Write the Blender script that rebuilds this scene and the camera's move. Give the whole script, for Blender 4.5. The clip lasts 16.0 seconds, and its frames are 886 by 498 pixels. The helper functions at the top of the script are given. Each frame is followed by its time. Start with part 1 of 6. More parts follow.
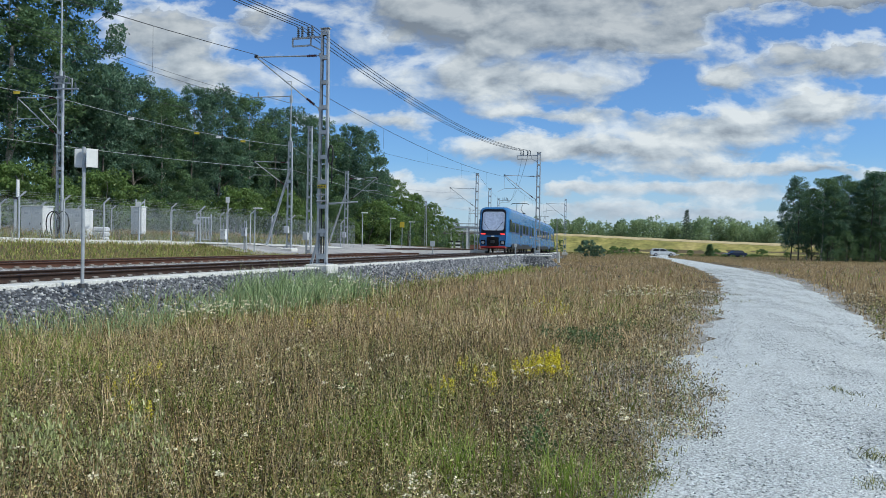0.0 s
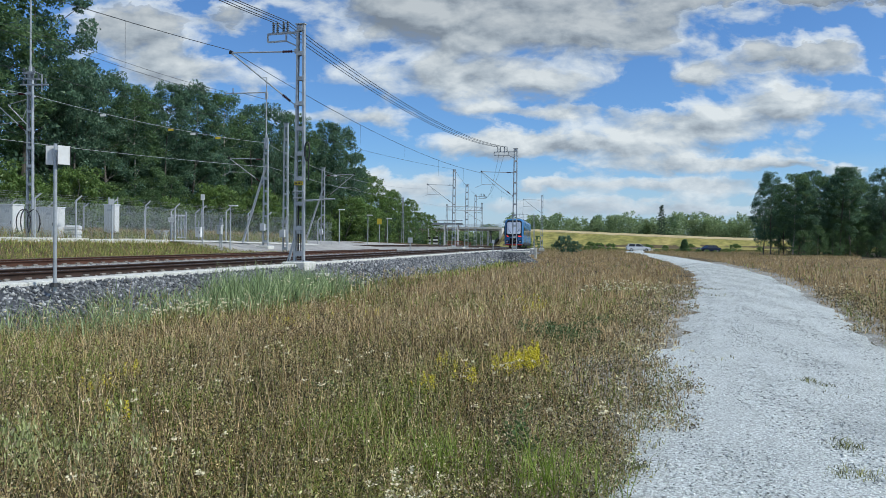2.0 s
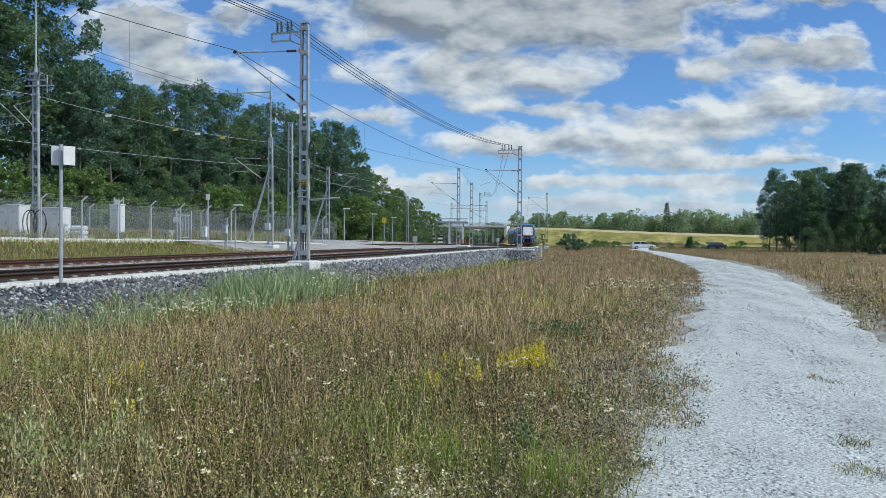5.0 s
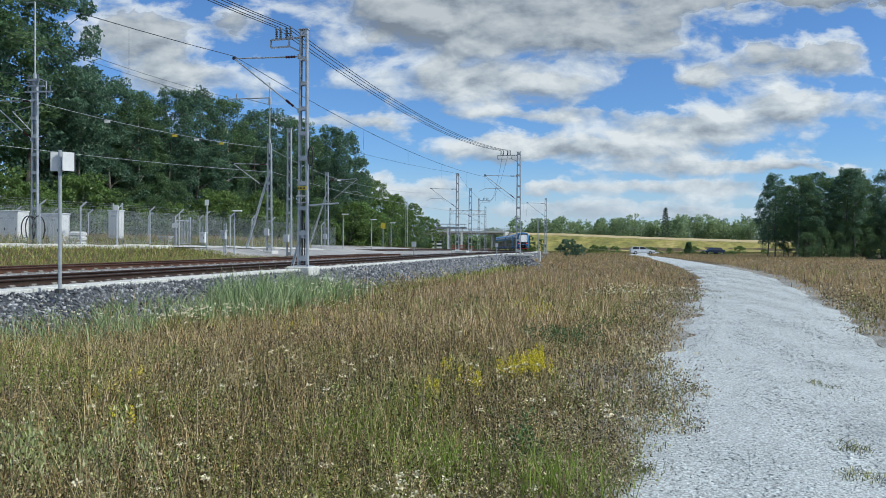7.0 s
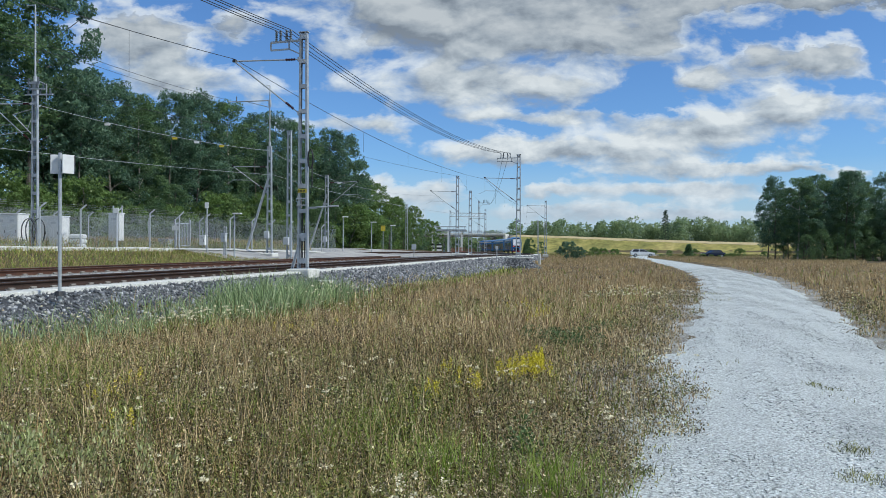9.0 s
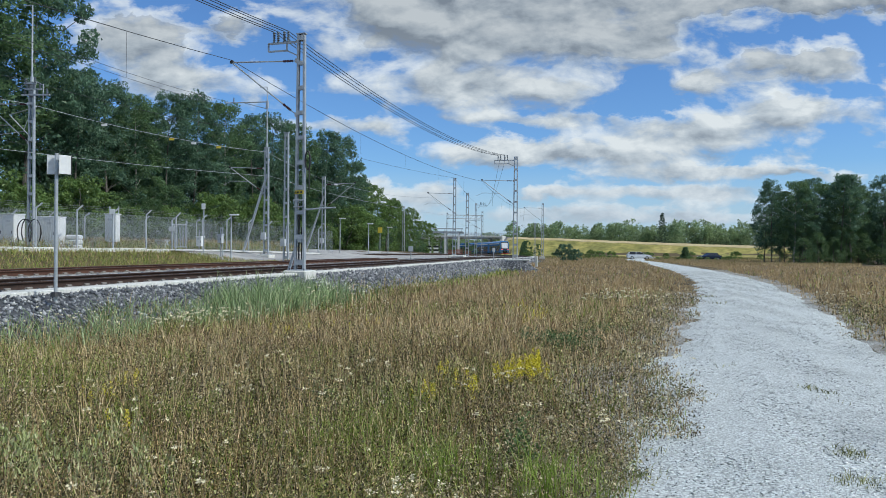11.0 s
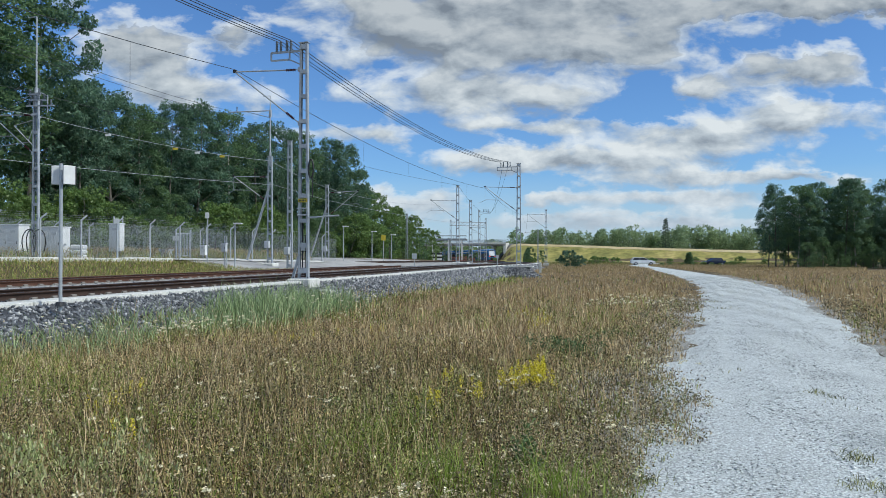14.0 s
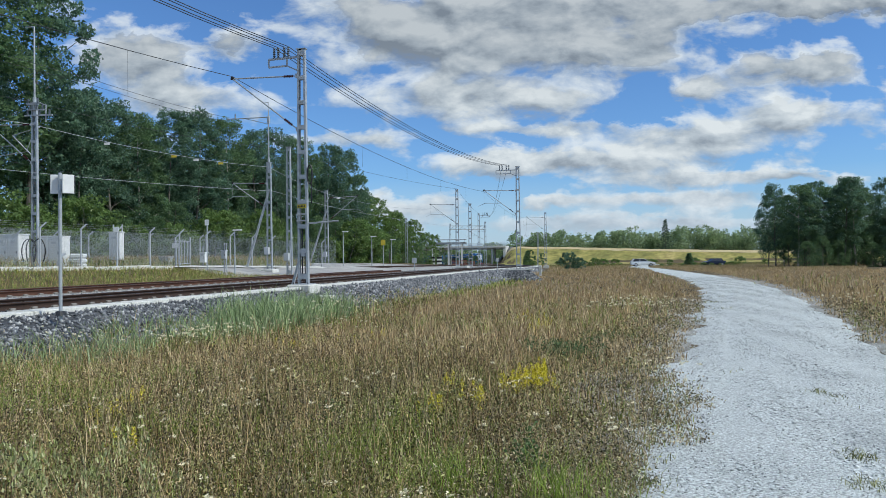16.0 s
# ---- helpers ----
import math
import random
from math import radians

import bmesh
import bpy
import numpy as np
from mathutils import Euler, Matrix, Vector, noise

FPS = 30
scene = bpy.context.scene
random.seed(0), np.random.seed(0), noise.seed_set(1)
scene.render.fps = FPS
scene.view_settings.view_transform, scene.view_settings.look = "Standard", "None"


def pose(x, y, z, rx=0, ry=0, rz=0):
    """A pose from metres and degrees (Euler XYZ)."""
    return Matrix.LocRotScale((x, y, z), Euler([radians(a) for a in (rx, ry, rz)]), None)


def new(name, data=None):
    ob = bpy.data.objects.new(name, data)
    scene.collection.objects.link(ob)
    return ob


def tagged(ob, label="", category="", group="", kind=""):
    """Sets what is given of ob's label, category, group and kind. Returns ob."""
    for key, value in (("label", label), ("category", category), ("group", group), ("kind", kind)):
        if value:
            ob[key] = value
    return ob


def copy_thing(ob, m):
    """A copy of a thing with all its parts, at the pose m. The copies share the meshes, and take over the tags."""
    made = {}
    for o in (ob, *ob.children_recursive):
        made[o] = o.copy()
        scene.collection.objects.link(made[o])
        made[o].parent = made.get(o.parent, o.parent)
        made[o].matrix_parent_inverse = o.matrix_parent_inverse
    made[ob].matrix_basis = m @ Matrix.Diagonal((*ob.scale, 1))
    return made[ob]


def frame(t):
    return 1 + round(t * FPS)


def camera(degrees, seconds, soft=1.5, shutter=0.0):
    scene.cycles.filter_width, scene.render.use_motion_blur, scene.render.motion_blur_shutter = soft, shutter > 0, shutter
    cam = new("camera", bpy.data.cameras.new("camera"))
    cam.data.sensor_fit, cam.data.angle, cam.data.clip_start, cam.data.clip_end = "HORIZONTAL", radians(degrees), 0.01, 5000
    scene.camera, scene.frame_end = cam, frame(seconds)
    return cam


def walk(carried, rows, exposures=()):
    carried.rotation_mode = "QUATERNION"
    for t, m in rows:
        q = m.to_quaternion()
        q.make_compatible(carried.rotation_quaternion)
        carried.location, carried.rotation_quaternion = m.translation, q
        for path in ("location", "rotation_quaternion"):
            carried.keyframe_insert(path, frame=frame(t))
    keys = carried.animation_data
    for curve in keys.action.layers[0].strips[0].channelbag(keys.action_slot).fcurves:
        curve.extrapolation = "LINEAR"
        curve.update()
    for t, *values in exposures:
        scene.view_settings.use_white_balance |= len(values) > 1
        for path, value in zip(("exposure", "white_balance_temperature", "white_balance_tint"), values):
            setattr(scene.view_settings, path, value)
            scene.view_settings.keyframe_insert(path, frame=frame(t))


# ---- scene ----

# ---- camera ----
cam = camera(63, 16.0, 0.65)
walk(cam, [
    (0, pose(0.013, 0.005, 1.605, 89.418, -1.018, 0.047)),
    (0.5, pose(0.013, 0.003, 1.604, 89.339, -1.019, -0.664)),
    (1, pose(0.005, 0.006, 1.596, 89.27, -1.006, -1.233)),
    (1.5, pose(0.003, 0.007, 1.594, 89.224, -0.866, -1.573)),
    (2, pose(-0.006, 0.004, 1.601, 89.168, -0.686, -1.75)),
    (2.5, pose(-0.011, 0.001, 1.602, 89.132, -0.633, -1.743)),
    (3, pose(-0.01, 0.001, 1.599, 89.064, -0.575, -1.625)),
    (3.5, pose(-0.016, 0.003, 1.595, 88.991, -0.566, -1.5)),
    (4, pose(-0.007, 0.003, 1.6, 88.934, -0.52, -1.364)),
    (6.5, pose(-0, 0.008, 1.596, 89.39, -0.304, -1.45)),
    (7, pose(-0.007, 0.003, 1.6, 89.478, -0.348, -1.457)),
    (7.5, pose(-0.011, -0.002, 1.599, 89.571, -0.342, -1.418)),
    (8, pose(-0.007, -0.001, 1.596, 89.616, -0.358, -1.359)),
    (8.5, pose(-0.008, 0.003, 1.596, 89.657, -0.305, -1.39)),
    (9, pose(-0.001, 0.002, 1.593, 89.686, -0.317, -1.45)),
    (11.5, pose(-0.004, -0, 1.596, 89.955, -0.533, -1.715)),
    (12, pose(0.002, 0.001, 1.593, 90.091, -0.57, -1.617)),
    (12.5, pose(-0.003, -0.002, 1.593, 90.155, -0.565, -1.553)),
    (13, pose(-0.011, -0.007, 1.596, 90.218, -0.542, -1.494)),
    (13.5, pose(-0.002, 0.002, 1.591, 90.324, -0.385, -1.425)),
    (14, pose(-0.009, -0.001, 1.592, 90.41, -0.085, -1.423)),
    (14.5, pose(-0.01, 0.001, 1.596, 90.498, 0.295, -1.441)),
    (15, pose(-0.007, 0.001, 1.597, 90.588, 0.606, -1.429)),
    (15.5, pose(-0.01, -0.006, 1.594, 90.652, 0.709, -1.429)),
    (16, pose(-0.005, -0.001, 1.592, 90.726, 0.684, -1.427)),
], exposures=[(0, 0.08, 6230, 5), (16, 0.08, 6230, 5)])

# ---- world, sun ----
SUN_EL, SUN_AZ = 46, 112   # degrees; azimuth clockwise from +y
world = bpy.data.worlds.new("sky")
scene.world = world
world.use_nodes = True


def node(tree, kind, **kw):
    n = tree.nodes.new(kind)
    for k, v in kw.items():
        if k == "op":
            n.operation = v
        elif k == "blend":
            n.blend_type = v
        elif k == "dtype":
            n.data_type = v
    return n


def link(tree, a, b):
    tree.links.new(a, b)


def math_node(tree, op, a, b=None, clamp=False):
    n = tree.nodes.new("ShaderNodeMath")
    n.operation, n.use_clamp = op, clamp
    for i, v in enumerate((a, b)):
        if v is None:
            continue
        if isinstance(v, (int, float)):
            n.inputs[i].default_value = v
        else:
            tree.links.new(v, n.inputs[i])
    return n.outputs[0]


def mix_colour(tree, fac, a, b, blend="MIX"):
    n = tree.nodes.new("ShaderNodeMix")
    n.data_type, n.blend_type = "RGBA", blend
    for i, v in ((0, fac), (6, a), (7, b)):
        if isinstance(v, (int, float)):
            n.inputs[i].default_value = v
        elif isinstance(v, tuple):
            n.inputs[i].default_value = (*v[:3], 1)
        else:
            tree.links.new(v, n.inputs[i])
    return n.outputs[2]


def ramp(tree, fac, stops):
    n = tree.nodes.new("ShaderNodeValToRGB")
    while len(n.color_ramp.elements) < len(stops):
        n.color_ramp.elements.new(0.5)
    for e, (p, c) in zip(n.color_ramp.elements, stops):
        e.position = p
        e.color = (*c, 1) if isinstance(c, tuple) else (c, c, c, 1)
    tree.links.new(fac, n.inputs[0])
    return n.outputs[0]


# cloud masses before the viewer: across, up (slopes from straight ahead), half width, half height, strength
CLOUDS = [(0.20, 0.350, 0.32, 0.026, 1.0), (-0.01, 0.305, 0.12, 0.040, 1.0), (0.23, 0.295, 0.15, 0.040, 1.0), (0.08, 0.222, 0.13, 0.030, 1.0), (0.14, 0.178, 0.13, 0.010, 0.6), (0.56, 0.350, 0.14, 0.014, 0.9),
          (0.47, 0.262, 0.055, 0.026, 0.85), (0.388, 0.232, 0.045, 0.020, 0.8), (0.575, 0.262, 0.07, 0.026, 0.85), (0.53, 0.196, 0.085, 0.024, 0.95), (0.37, 0.162, 0.13, 0.026, 1.0), (0.24, 0.132, 0.12, 0.017, 0.9),
          (0.10, 0.133, 0.08, 0.018, 0.9), (0.44, 0.109, 0.20, 0.010, 0.8), (0.17, 0.077, 0.05, 0.008, 0.7), (0.36, 0.078, 0.15, 0.012, 0.85), (0.27, 0.043, 0.28, 0.012, 0.8),
          (-0.40, 0.285, 0.07, 0.036, 1.0), (-0.34, 0.225, 0.10, 0.028, 1.0), (-0.27, 0.297, 0.06, 0.016, 0.6), (-0.095, 0.166, 0.07, 0.014, 0.8), (-0.04, 0.073, 0.08, 0.018, 0.9)]


def build_sky():
    """Blue sky with broken cumulus: cloud masses with ragged edges before the viewer, scattered clouds elsewhere."""
    t = world.node_tree
    t.nodes.clear()
    out, bg = t.nodes.new("ShaderNodeOutputWorld"), t.nodes.new("ShaderNodeBackground")
    sky = t.nodes.new("ShaderNodeTexSky")
    sky.sky_type, sky.sun_disc = "NISHITA", False
    sky.sun_elevation, sky.sun_rotation = radians(SUN_EL), radians(SUN_AZ)
    sky.dust_density, sky.ozone_density = 0.4, 2.5
    co = t.nodes.new("ShaderNodeTexCoord")
    sep = t.nodes.new("ShaderNodeSeparateXYZ")
    link(t, co.outputs["Generated"], sep.inputs[0])
    z = math_node(t, "MAXIMUM", sep.outputs[2], 0.0)
    zz = math_node(t, "ADD", z, 0.09)
    px, py = math_node(t, "DIVIDE", sep.outputs[0], zz), math_node(t, "DIVIDE", sep.outputs[1], zz)

    def fbm(x, y, w, scale, rough, distort=0.2, detail=9):
        com = t.nodes.new("ShaderNodeCombineXYZ")
        link(t, x, com.inputs[0])
        link(t, y, com.inputs[1])
        com.inputs[2].default_value = w
        n = t.nodes.new("ShaderNodeTexNoise")
        n.inputs["Scale"].default_value, n.inputs["Detail"].default_value = scale, detail
        n.inputs["Roughness"].default_value, n.inputs["Distortion"].default_value = rough, distort
        link(t, com.outputs[0], n.inputs["Vector"])
        return n.outputs[0]

    ahead = math_node(t, "MAXIMUM", sep.outputs[1], 0.05)
    u, v = math_node(t, "DIVIDE", sep.outputs[0], ahead), math_node(t, "DIVIDE", sep.outputs[2], ahead)
    # ragged edges: shift the plane by noise
    v2 = math_node(t, "MULTIPLY", v, 1.9)
    w1, w2 = fbm(u, v2, 1.3, 13.0, 0.62), fbm(u, v2, 7.7, 13.0, 0.62)
    uu = math_node(t, "ADD", u, math_node(t, "MULTIPLY", math_node(t, "SUBTRACT", w1, 0.5), 0.10))
    vv = math_node(t, "ADD", v, math_node(t, "MULTIPLY", math_node(t, "SUBTRACT", w2, 0.5), 0.055))
    uv = t.nodes.new("ShaderNodeCombineXYZ")
    link(t, uu, uv.inputs[0])
    link(t, vv, uv.inputs[1])
    total, tops = None, None
    for cu, cv, ru, rv, amp in CLOUDS:
        s = t.nodes.new("ShaderNodeVectorMath")
        s.operation = "SUBTRACT"
        link(t, uv.outputs[0], s.inputs[0])
        s.inputs[1].default_value = (cu, cv, 0)
        m = t.nodes.new("ShaderNodeVectorMath")
        m.operation = "MULTIPLY"
        link(t, s.outputs[0], m.inputs[0])
        m.inputs[1].default_value = (1 / ru, 1 / rv, 0)
        dot = t.nodes.new("ShaderNodeVectorMath")
        dot.operation = "DOT_PRODUCT"
        link(t, m.outputs[0], dot.inputs[0])
        link(t, m.outputs[0], dot.inputs[1])
        e = math_node(t, "POWER", 2.718, math_node(t, "MULTIPLY", dot.outputs["Value"], -1.0))
        g = math_node(t, "MULTIPLY", e, amp)
        sy = t.nodes.new("ShaderNodeSeparateXYZ")
        link(t, m.outputs[0], sy.inputs[0])
        gy = math_node(t, "MULTIPLY", g, sy.outputs[1])
        total = g if total is None else math_node(t, "ADD", total, g)
        tops = gy if tops is None else math_node(t, "ADD", tops, gy)
    puff = fbm(u, v2, 4.1, 13.0, 0.55)
    # the same puffs a little towards the sun, up and to the right
    puff_up = fbm(math_node(t, "ADD", u, 0.010), math_node(t, "ADD", v2, 0.034), 4.1, 13.0, 0.55)
    front = ramp(t, sep.outputs[1], [(0.25, 0.0), (0.5, 1.0)])
    flat = fbm(px, py, 3.7, 1.2, 0.52)
    near = math_node(t, "ADD", total, math_node(t, "MULTIPLY", math_node(t, "SUBTRACT", puff, 0.5), 1.9))
    wide = math_node(t, "MULTIPLY", math_node(t, "SUBTRACT", flat, 0.40), 4.0)
    dens = mix_colour(t, front, wide, near)
    cover = ramp(t, dens, [(0.18, 0.0), (0.40, 0.62), (0.72, 1.0)])
    height = math_node(t, "DIVIDE", tops, math_node(t, "ADD", total, 0.12))
    relief = math_node(t, "MULTIPLY", math_node(t, "SUBTRACT", puff, puff_up), 2.1)
    lit = math_node(t, "ADD", math_node(t, "ADD", math_node(t, "MULTIPLY", height, 0.34), 0.56), relief)
    body = ramp(t, lit, [(0.10, (0.30, 0.34, 0.40)), (0.46, (0.50, 0.545, 0.60)), (0.90, (0.76, 0.78, 0.80))])
    thick = ramp(t, math_node(t, "ADD", total, math_node(t, "MULTIPLY", puff, 0.9)), [(0.95, 0.0), (1.6, 0.8)])
    high = ramp(t, v, [(0.20, 0.15), (0.30, 0.85)])
    body = mix_colour(t, math_node(t, "MULTIPLY", thick, high), body, mix_colour(t, 1.0, body, (0.50, 0.515, 0.545), "MULTIPLY"))
    blue = mix_colour(t, 1.0, sky.outputs[0], (SKY_GAIN * 0.56, SKY_GAIN * 0.76, SKY_GAIN * 1.04), "MULTIPLY")
    haze = ramp(t, sep.outputs[2], [(0.0, 0.8), (0.11, 0.0)])
    blue = mix_colour(t, haze, blue, (0.47, 0.58, 0.72))
    body = mix_colour(t, haze, body, (0.55, 0.62, 0.71))
    link(t, mix_colour(t, cover, blue, body), bg.inputs[0])
    bg.inputs[1].default_value = 1.0
    link(t, bg.outputs[0], out.inputs[0])


SKY_GAIN = 0.12
build_sky()
sun = new("sun", bpy.data.lights.new("sun", "SUN"))
sun.data.energy, sun.data.angle, sun.data.color = 3.3, radians(2), (1.0, 0.95, 0.86)
_a = radians(SUN_AZ)
_d = Vector((math.sin(_a) * math.cos(radians(SUN_EL)), math.cos(_a) * math.cos(radians(SUN_EL)), math.sin(radians(SUN_EL))))
sun.rotation_mode = "QUATERNION"
sun.rotation_quaternion = _d.to_track_quat("Z", "Y")
sun.location = (0, 0, 60)

# ---- materials ----


def surface(name, stops, rough=0.8, scale=4.0, detail=6, metal=0.0, bump=0.15, bump_scale=None, island=0.0, fine=None, spec=0.4, trans=0.0, grain=(0.78, 1.16), spread=0.12):
    """A node material: colours along a noise, a finer grain and bump, optional variation per piece."""
    m = bpy.data.materials.new(name)
    m.use_nodes = True
    t = m.node_tree
    b = t.nodes["Principled BSDF"]
    co = t.nodes.new("ShaderNodeTexCoord")
    n = t.nodes.new("ShaderNodeTexNoise")
    n.inputs["Scale"].default_value, n.inputs["Detail"].default_value = scale, detail
    link(t, co.outputs["Object"], n.inputs["Vector"])
    fac = n.outputs[0]
    if island:
        g = t.nodes.new("ShaderNodeNewGeometry")
        fac = math_node(t, "ADD", math_node(t, "MULTIPLY", n.outputs[0], 1 - island), math_node(t, "MULTIPLY", g.outputs["Random Per Island"], island))
        lo, hi = 0.5 * (1 - island) - spread, 0.5 * (1 - island) + island + spread
    else:
        lo, hi = 0.3, 0.7
    k = len(stops)
    col = ramp(t, fac, [(lo + (hi - lo) * i / max(1, k - 1), c) for i, c in enumerate(stops)])
    f = t.nodes.new("ShaderNodeTexNoise")
    f.inputs["Scale"].default_value, f.inputs["Detail"].default_value = fine or scale * 9, 3
    link(t, co.outputs["Object"], f.inputs["Vector"])
    grains = ramp(t, f.outputs[0], [(0.3, grain[0]), (0.7, grain[1])])
    col = mix_colour(t, 1.0, col, grains, "MULTIPLY")
    link(t, col, b.inputs["Base Color"])
    b.inputs["Roughness"].default_value, b.inputs["Metallic"].default_value = rough, metal
    b.inputs["Specular IOR Level"].default_value = spec
    if trans:
        b.inputs["Transmission Weight"].default_value = 0.0
        tr = t.nodes.new("ShaderNodeBsdfTranslucent")
        link(t, col, tr.inputs[0])
        mx = t.nodes.new("ShaderNodeMixShader")
        mx.inputs[0].default_value = trans
        link(t, b.outputs[0], mx.inputs[1])
        link(t, tr.outputs[0], mx.inputs[2])
        link(t, mx.outputs[0], t.nodes["Material Output"].inputs[0])
    if bump:
        bn = t.nodes.new("ShaderNodeTexNoise")
        bn.inputs["Scale"].default_value, bn.inputs["Detail"].default_value = bump_scale or scale * 5, 5
        link(t, co.outputs["Object"], bn.inputs["Vector"])
        bp = t.nodes.new("ShaderNodeBump")
        bp.inputs["Strength"].default_value, bp.inputs["Distance"].default_value = bump, 0.03
        link(t, bn.outputs[0], bp.inputs["Height"])
        link(t, bp.outputs[0], b.inputs["Normal"])
    return m


SOIL = surface("meadow soil", [(0.055, 0.041, 0.021), (0.115, 0.085, 0.042), (0.085, 0.072, 0.032)], 0.95, 0.35, 8, bump=0.8, bump_scale=6, fine=14)
GRAVEL = surface("crushed limestone", [(0.44, 0.47, 0.465), (0.58, 0.615, 0.605), (0.51, 0.545, 0.535)], 0.9, 0.6, 8, bump=0.7, bump_scale=75, fine=48, grain=(0.42, 1.42))
PATH_STONE = surface("loose limestone chips", [(0.20, 0.215, 0.215), (0.42, 0.45, 0.44), (0.70, 0.73, 0.715), (0.86, 0.87, 0.86)], 0.9, 8, island=0.85, bump=0.2)
BALLAST = surface("ballast bed", [(0.03, 0.035, 0.04), (0.065, 0.07, 0.08), (0.11, 0.115, 0.12)], 0.9, 1.2, 6, bump=1.0, bump_scale=14, fine=22)
STONE = surface("ballast stones", [(0.035, 0.04, 0.048), (0.085, 0.095, 0.11), (0.17, 0.18, 0.195), (0.27, 0.28, 0.29), (0.55, 0.555, 0.56)], 0.7, 5, island=0.9, bump=0.3)
YARD = surface("yard gravel", [(0.27, 0.27, 0.27), (0.38, 0.375, 0.365), (0.46, 0.45, 0.43)], 0.95, 0.5, 7, bump=0.7, bump_scale=20, fine=30)
CONCRETE = surface("weathered concrete", [(0.50, 0.50, 0.47), (0.62, 0.62, 0.58), (0.68, 0.68, 0.64)], 0.85, 2.2, 7, bump=0.25, bump_scale=30)
GALV = surface("galvanised steel", [(0.34, 0.37, 0.40), (0.44, 0.47, 0.50), (0.50, 0.53, 0.55)], 0.5, 3.0, 5, metal=0.35, bump=0.03, grain=(0.88, 1.08))
RUST = surface("rusty rail side", [(0.024, 0.014, 0.010), (0.045, 0.025, 0.017), (0.032, 0.019, 0.014)], 0.8, 4, bump=0.2)
RUST_RED = surface("red-rusted rail side", [(0.055, 0.024, 0.015), (0.09, 0.040, 0.024)], 0.85, 4, bump=0.2)
RAIL_TOP = surface("worn rail head", [(0.20, 0.17, 0.15), (0.32, 0.29, 0.27)], 0.35, 6, metal=0.7, bump=0.03)
DARK_STEEL = surface("dark steel", [(0.025, 0.027, 0.03), (0.045, 0.047, 0.05)], 0.5, 5, metal=0.3, bump=0.1)
WIRE = surface("weathered copper wire", [(0.05, 0.055, 0.06), (0.08, 0.085, 0.09)], 0.55, 3, metal=0.3, bump=0)
INSULATOR = surface("brown porcelain", [(0.07, 0.02, 0.025), (0.10, 0.03, 0.03)], 0.2, 6, bump=0)
GREY_INS = surface("grey porcelain", [(0.09, 0.12, 0.15), (0.13, 0.16, 0.19)], 0.3, 6, bump=0)
WHITE_PAINT = surface("white enamelled sheet", [(0.66, 0.68, 0.68), (0.76, 0.77, 0.77)], 0.45, 1.2, bump=0.01, grain=(0.94, 1.03))
GREY_PAINT = surface("light grey sheet", [(0.48, 0.51, 0.53), (0.57, 0.59, 0.61)], 0.5, 1.2, bump=0.01, grain=(0.94, 1.03))
YELLOW_TAG = surface("yellow plate", [(0.55, 0.42, 0.04), (0.62, 0.50, 0.06)], 0.6, 4, bump=0)
BARK = surface("grey bark", [(0.075, 0.07, 0.06), (0.135, 0.125, 0.11), (0.19, 0.18, 0.16)], 0.9, 3, bump=0.6)
BIRCH_BARK = surface("birch bark", [(0.20, 0.17, 0.14), (0.44, 0.40, 0.36), (0.52, 0.49, 0.45)], 0.85, 4, bump=0.4)
LEAF_DARK = surface("dark leaves", [(0.076, 0.146, 0.098), (0.125, 0.22, 0.138), (0.180, 0.28, 0.168)], 0.45, 0.35, island=0.45, bump=0, trans=0.5, fine=0.9, grain=(0.65, 1.3))
LEAF_MID = surface("green leaves", [(0.088, 0.160, 0.082), (0.138, 0.232, 0.104), (0.20, 0.295, 0.13)], 0.5, 0.35, island=0.45, bump=0, trans=0.5, fine=0.9, grain=(0.65, 1.3))
LEAF_LIGHT = surface("pale green leaves", [(0.10, 0.17, 0.05), (0.165, 0.26, 0.075), (0.24, 0.33, 0.11)], 0.45, 0.5, island=0.5, bump=0, trans=0.45, fine=1.2, grain=(0.7, 1.3))
NEEDLE = surface("dark needles", [(0.045, 0.085, 0.05), (0.08, 0.13, 0.07)], 0.7, 0.8, island=0.5, bump=0)
STRAW = surface("dry grass", [(0.14, 0.088, 0.040), (0.36, 0.24, 0.115), (0.60, 0.43, 0.215), (0.86, 0.70, 0.43), (0.42, 0.34, 0.13)], 0.5, 1.6, island=0.5, bump=0, trans=0.25, fine=5, grain=(0.55, 1.4), spread=0.02)
BROWN_WEED = surface("withered brown weeds", [(0.014, 0.010, 0.005), (0.060, 0.041, 0.016), (0.20, 0.140, 0.055), (0.58, 0.46, 0.23)], 0.5, 2.4, island=0.5, bump=0, trans=0.04, fine=4, grain=(0.35, 1.6), spread=-0.02)
GREEN_GRASS = surface("green grass", [(0.07, 0.105, 0.018), (0.23, 0.29, 0.05), (0.54, 0.56, 0.17)], 0.45, 1.6, island=0.5, bump=0, trans=0.28, fine=6, grain=(0.5, 1.5), spread=0.02)
REED = surface("blue-green reed leaves", [(0.15, 0.23, 0.10), (0.30, 0.40, 0.18), (0.55, 0.62, 0.36)], 0.45, 0.5, island=0.65, bump=0, trans=0.28, fine=3, grain=(0.6, 1.3))
PALE_WEED = surface("pale downy weed", [(0.17, 0.22, 0.07), (0.42, 0.46, 0.19), (0.76, 0.76, 0.44)], 0.8, 8.0, island=0.6, bump=0, trans=0.3, fine=12, grain=(0.7, 1.25), spread=0.05)
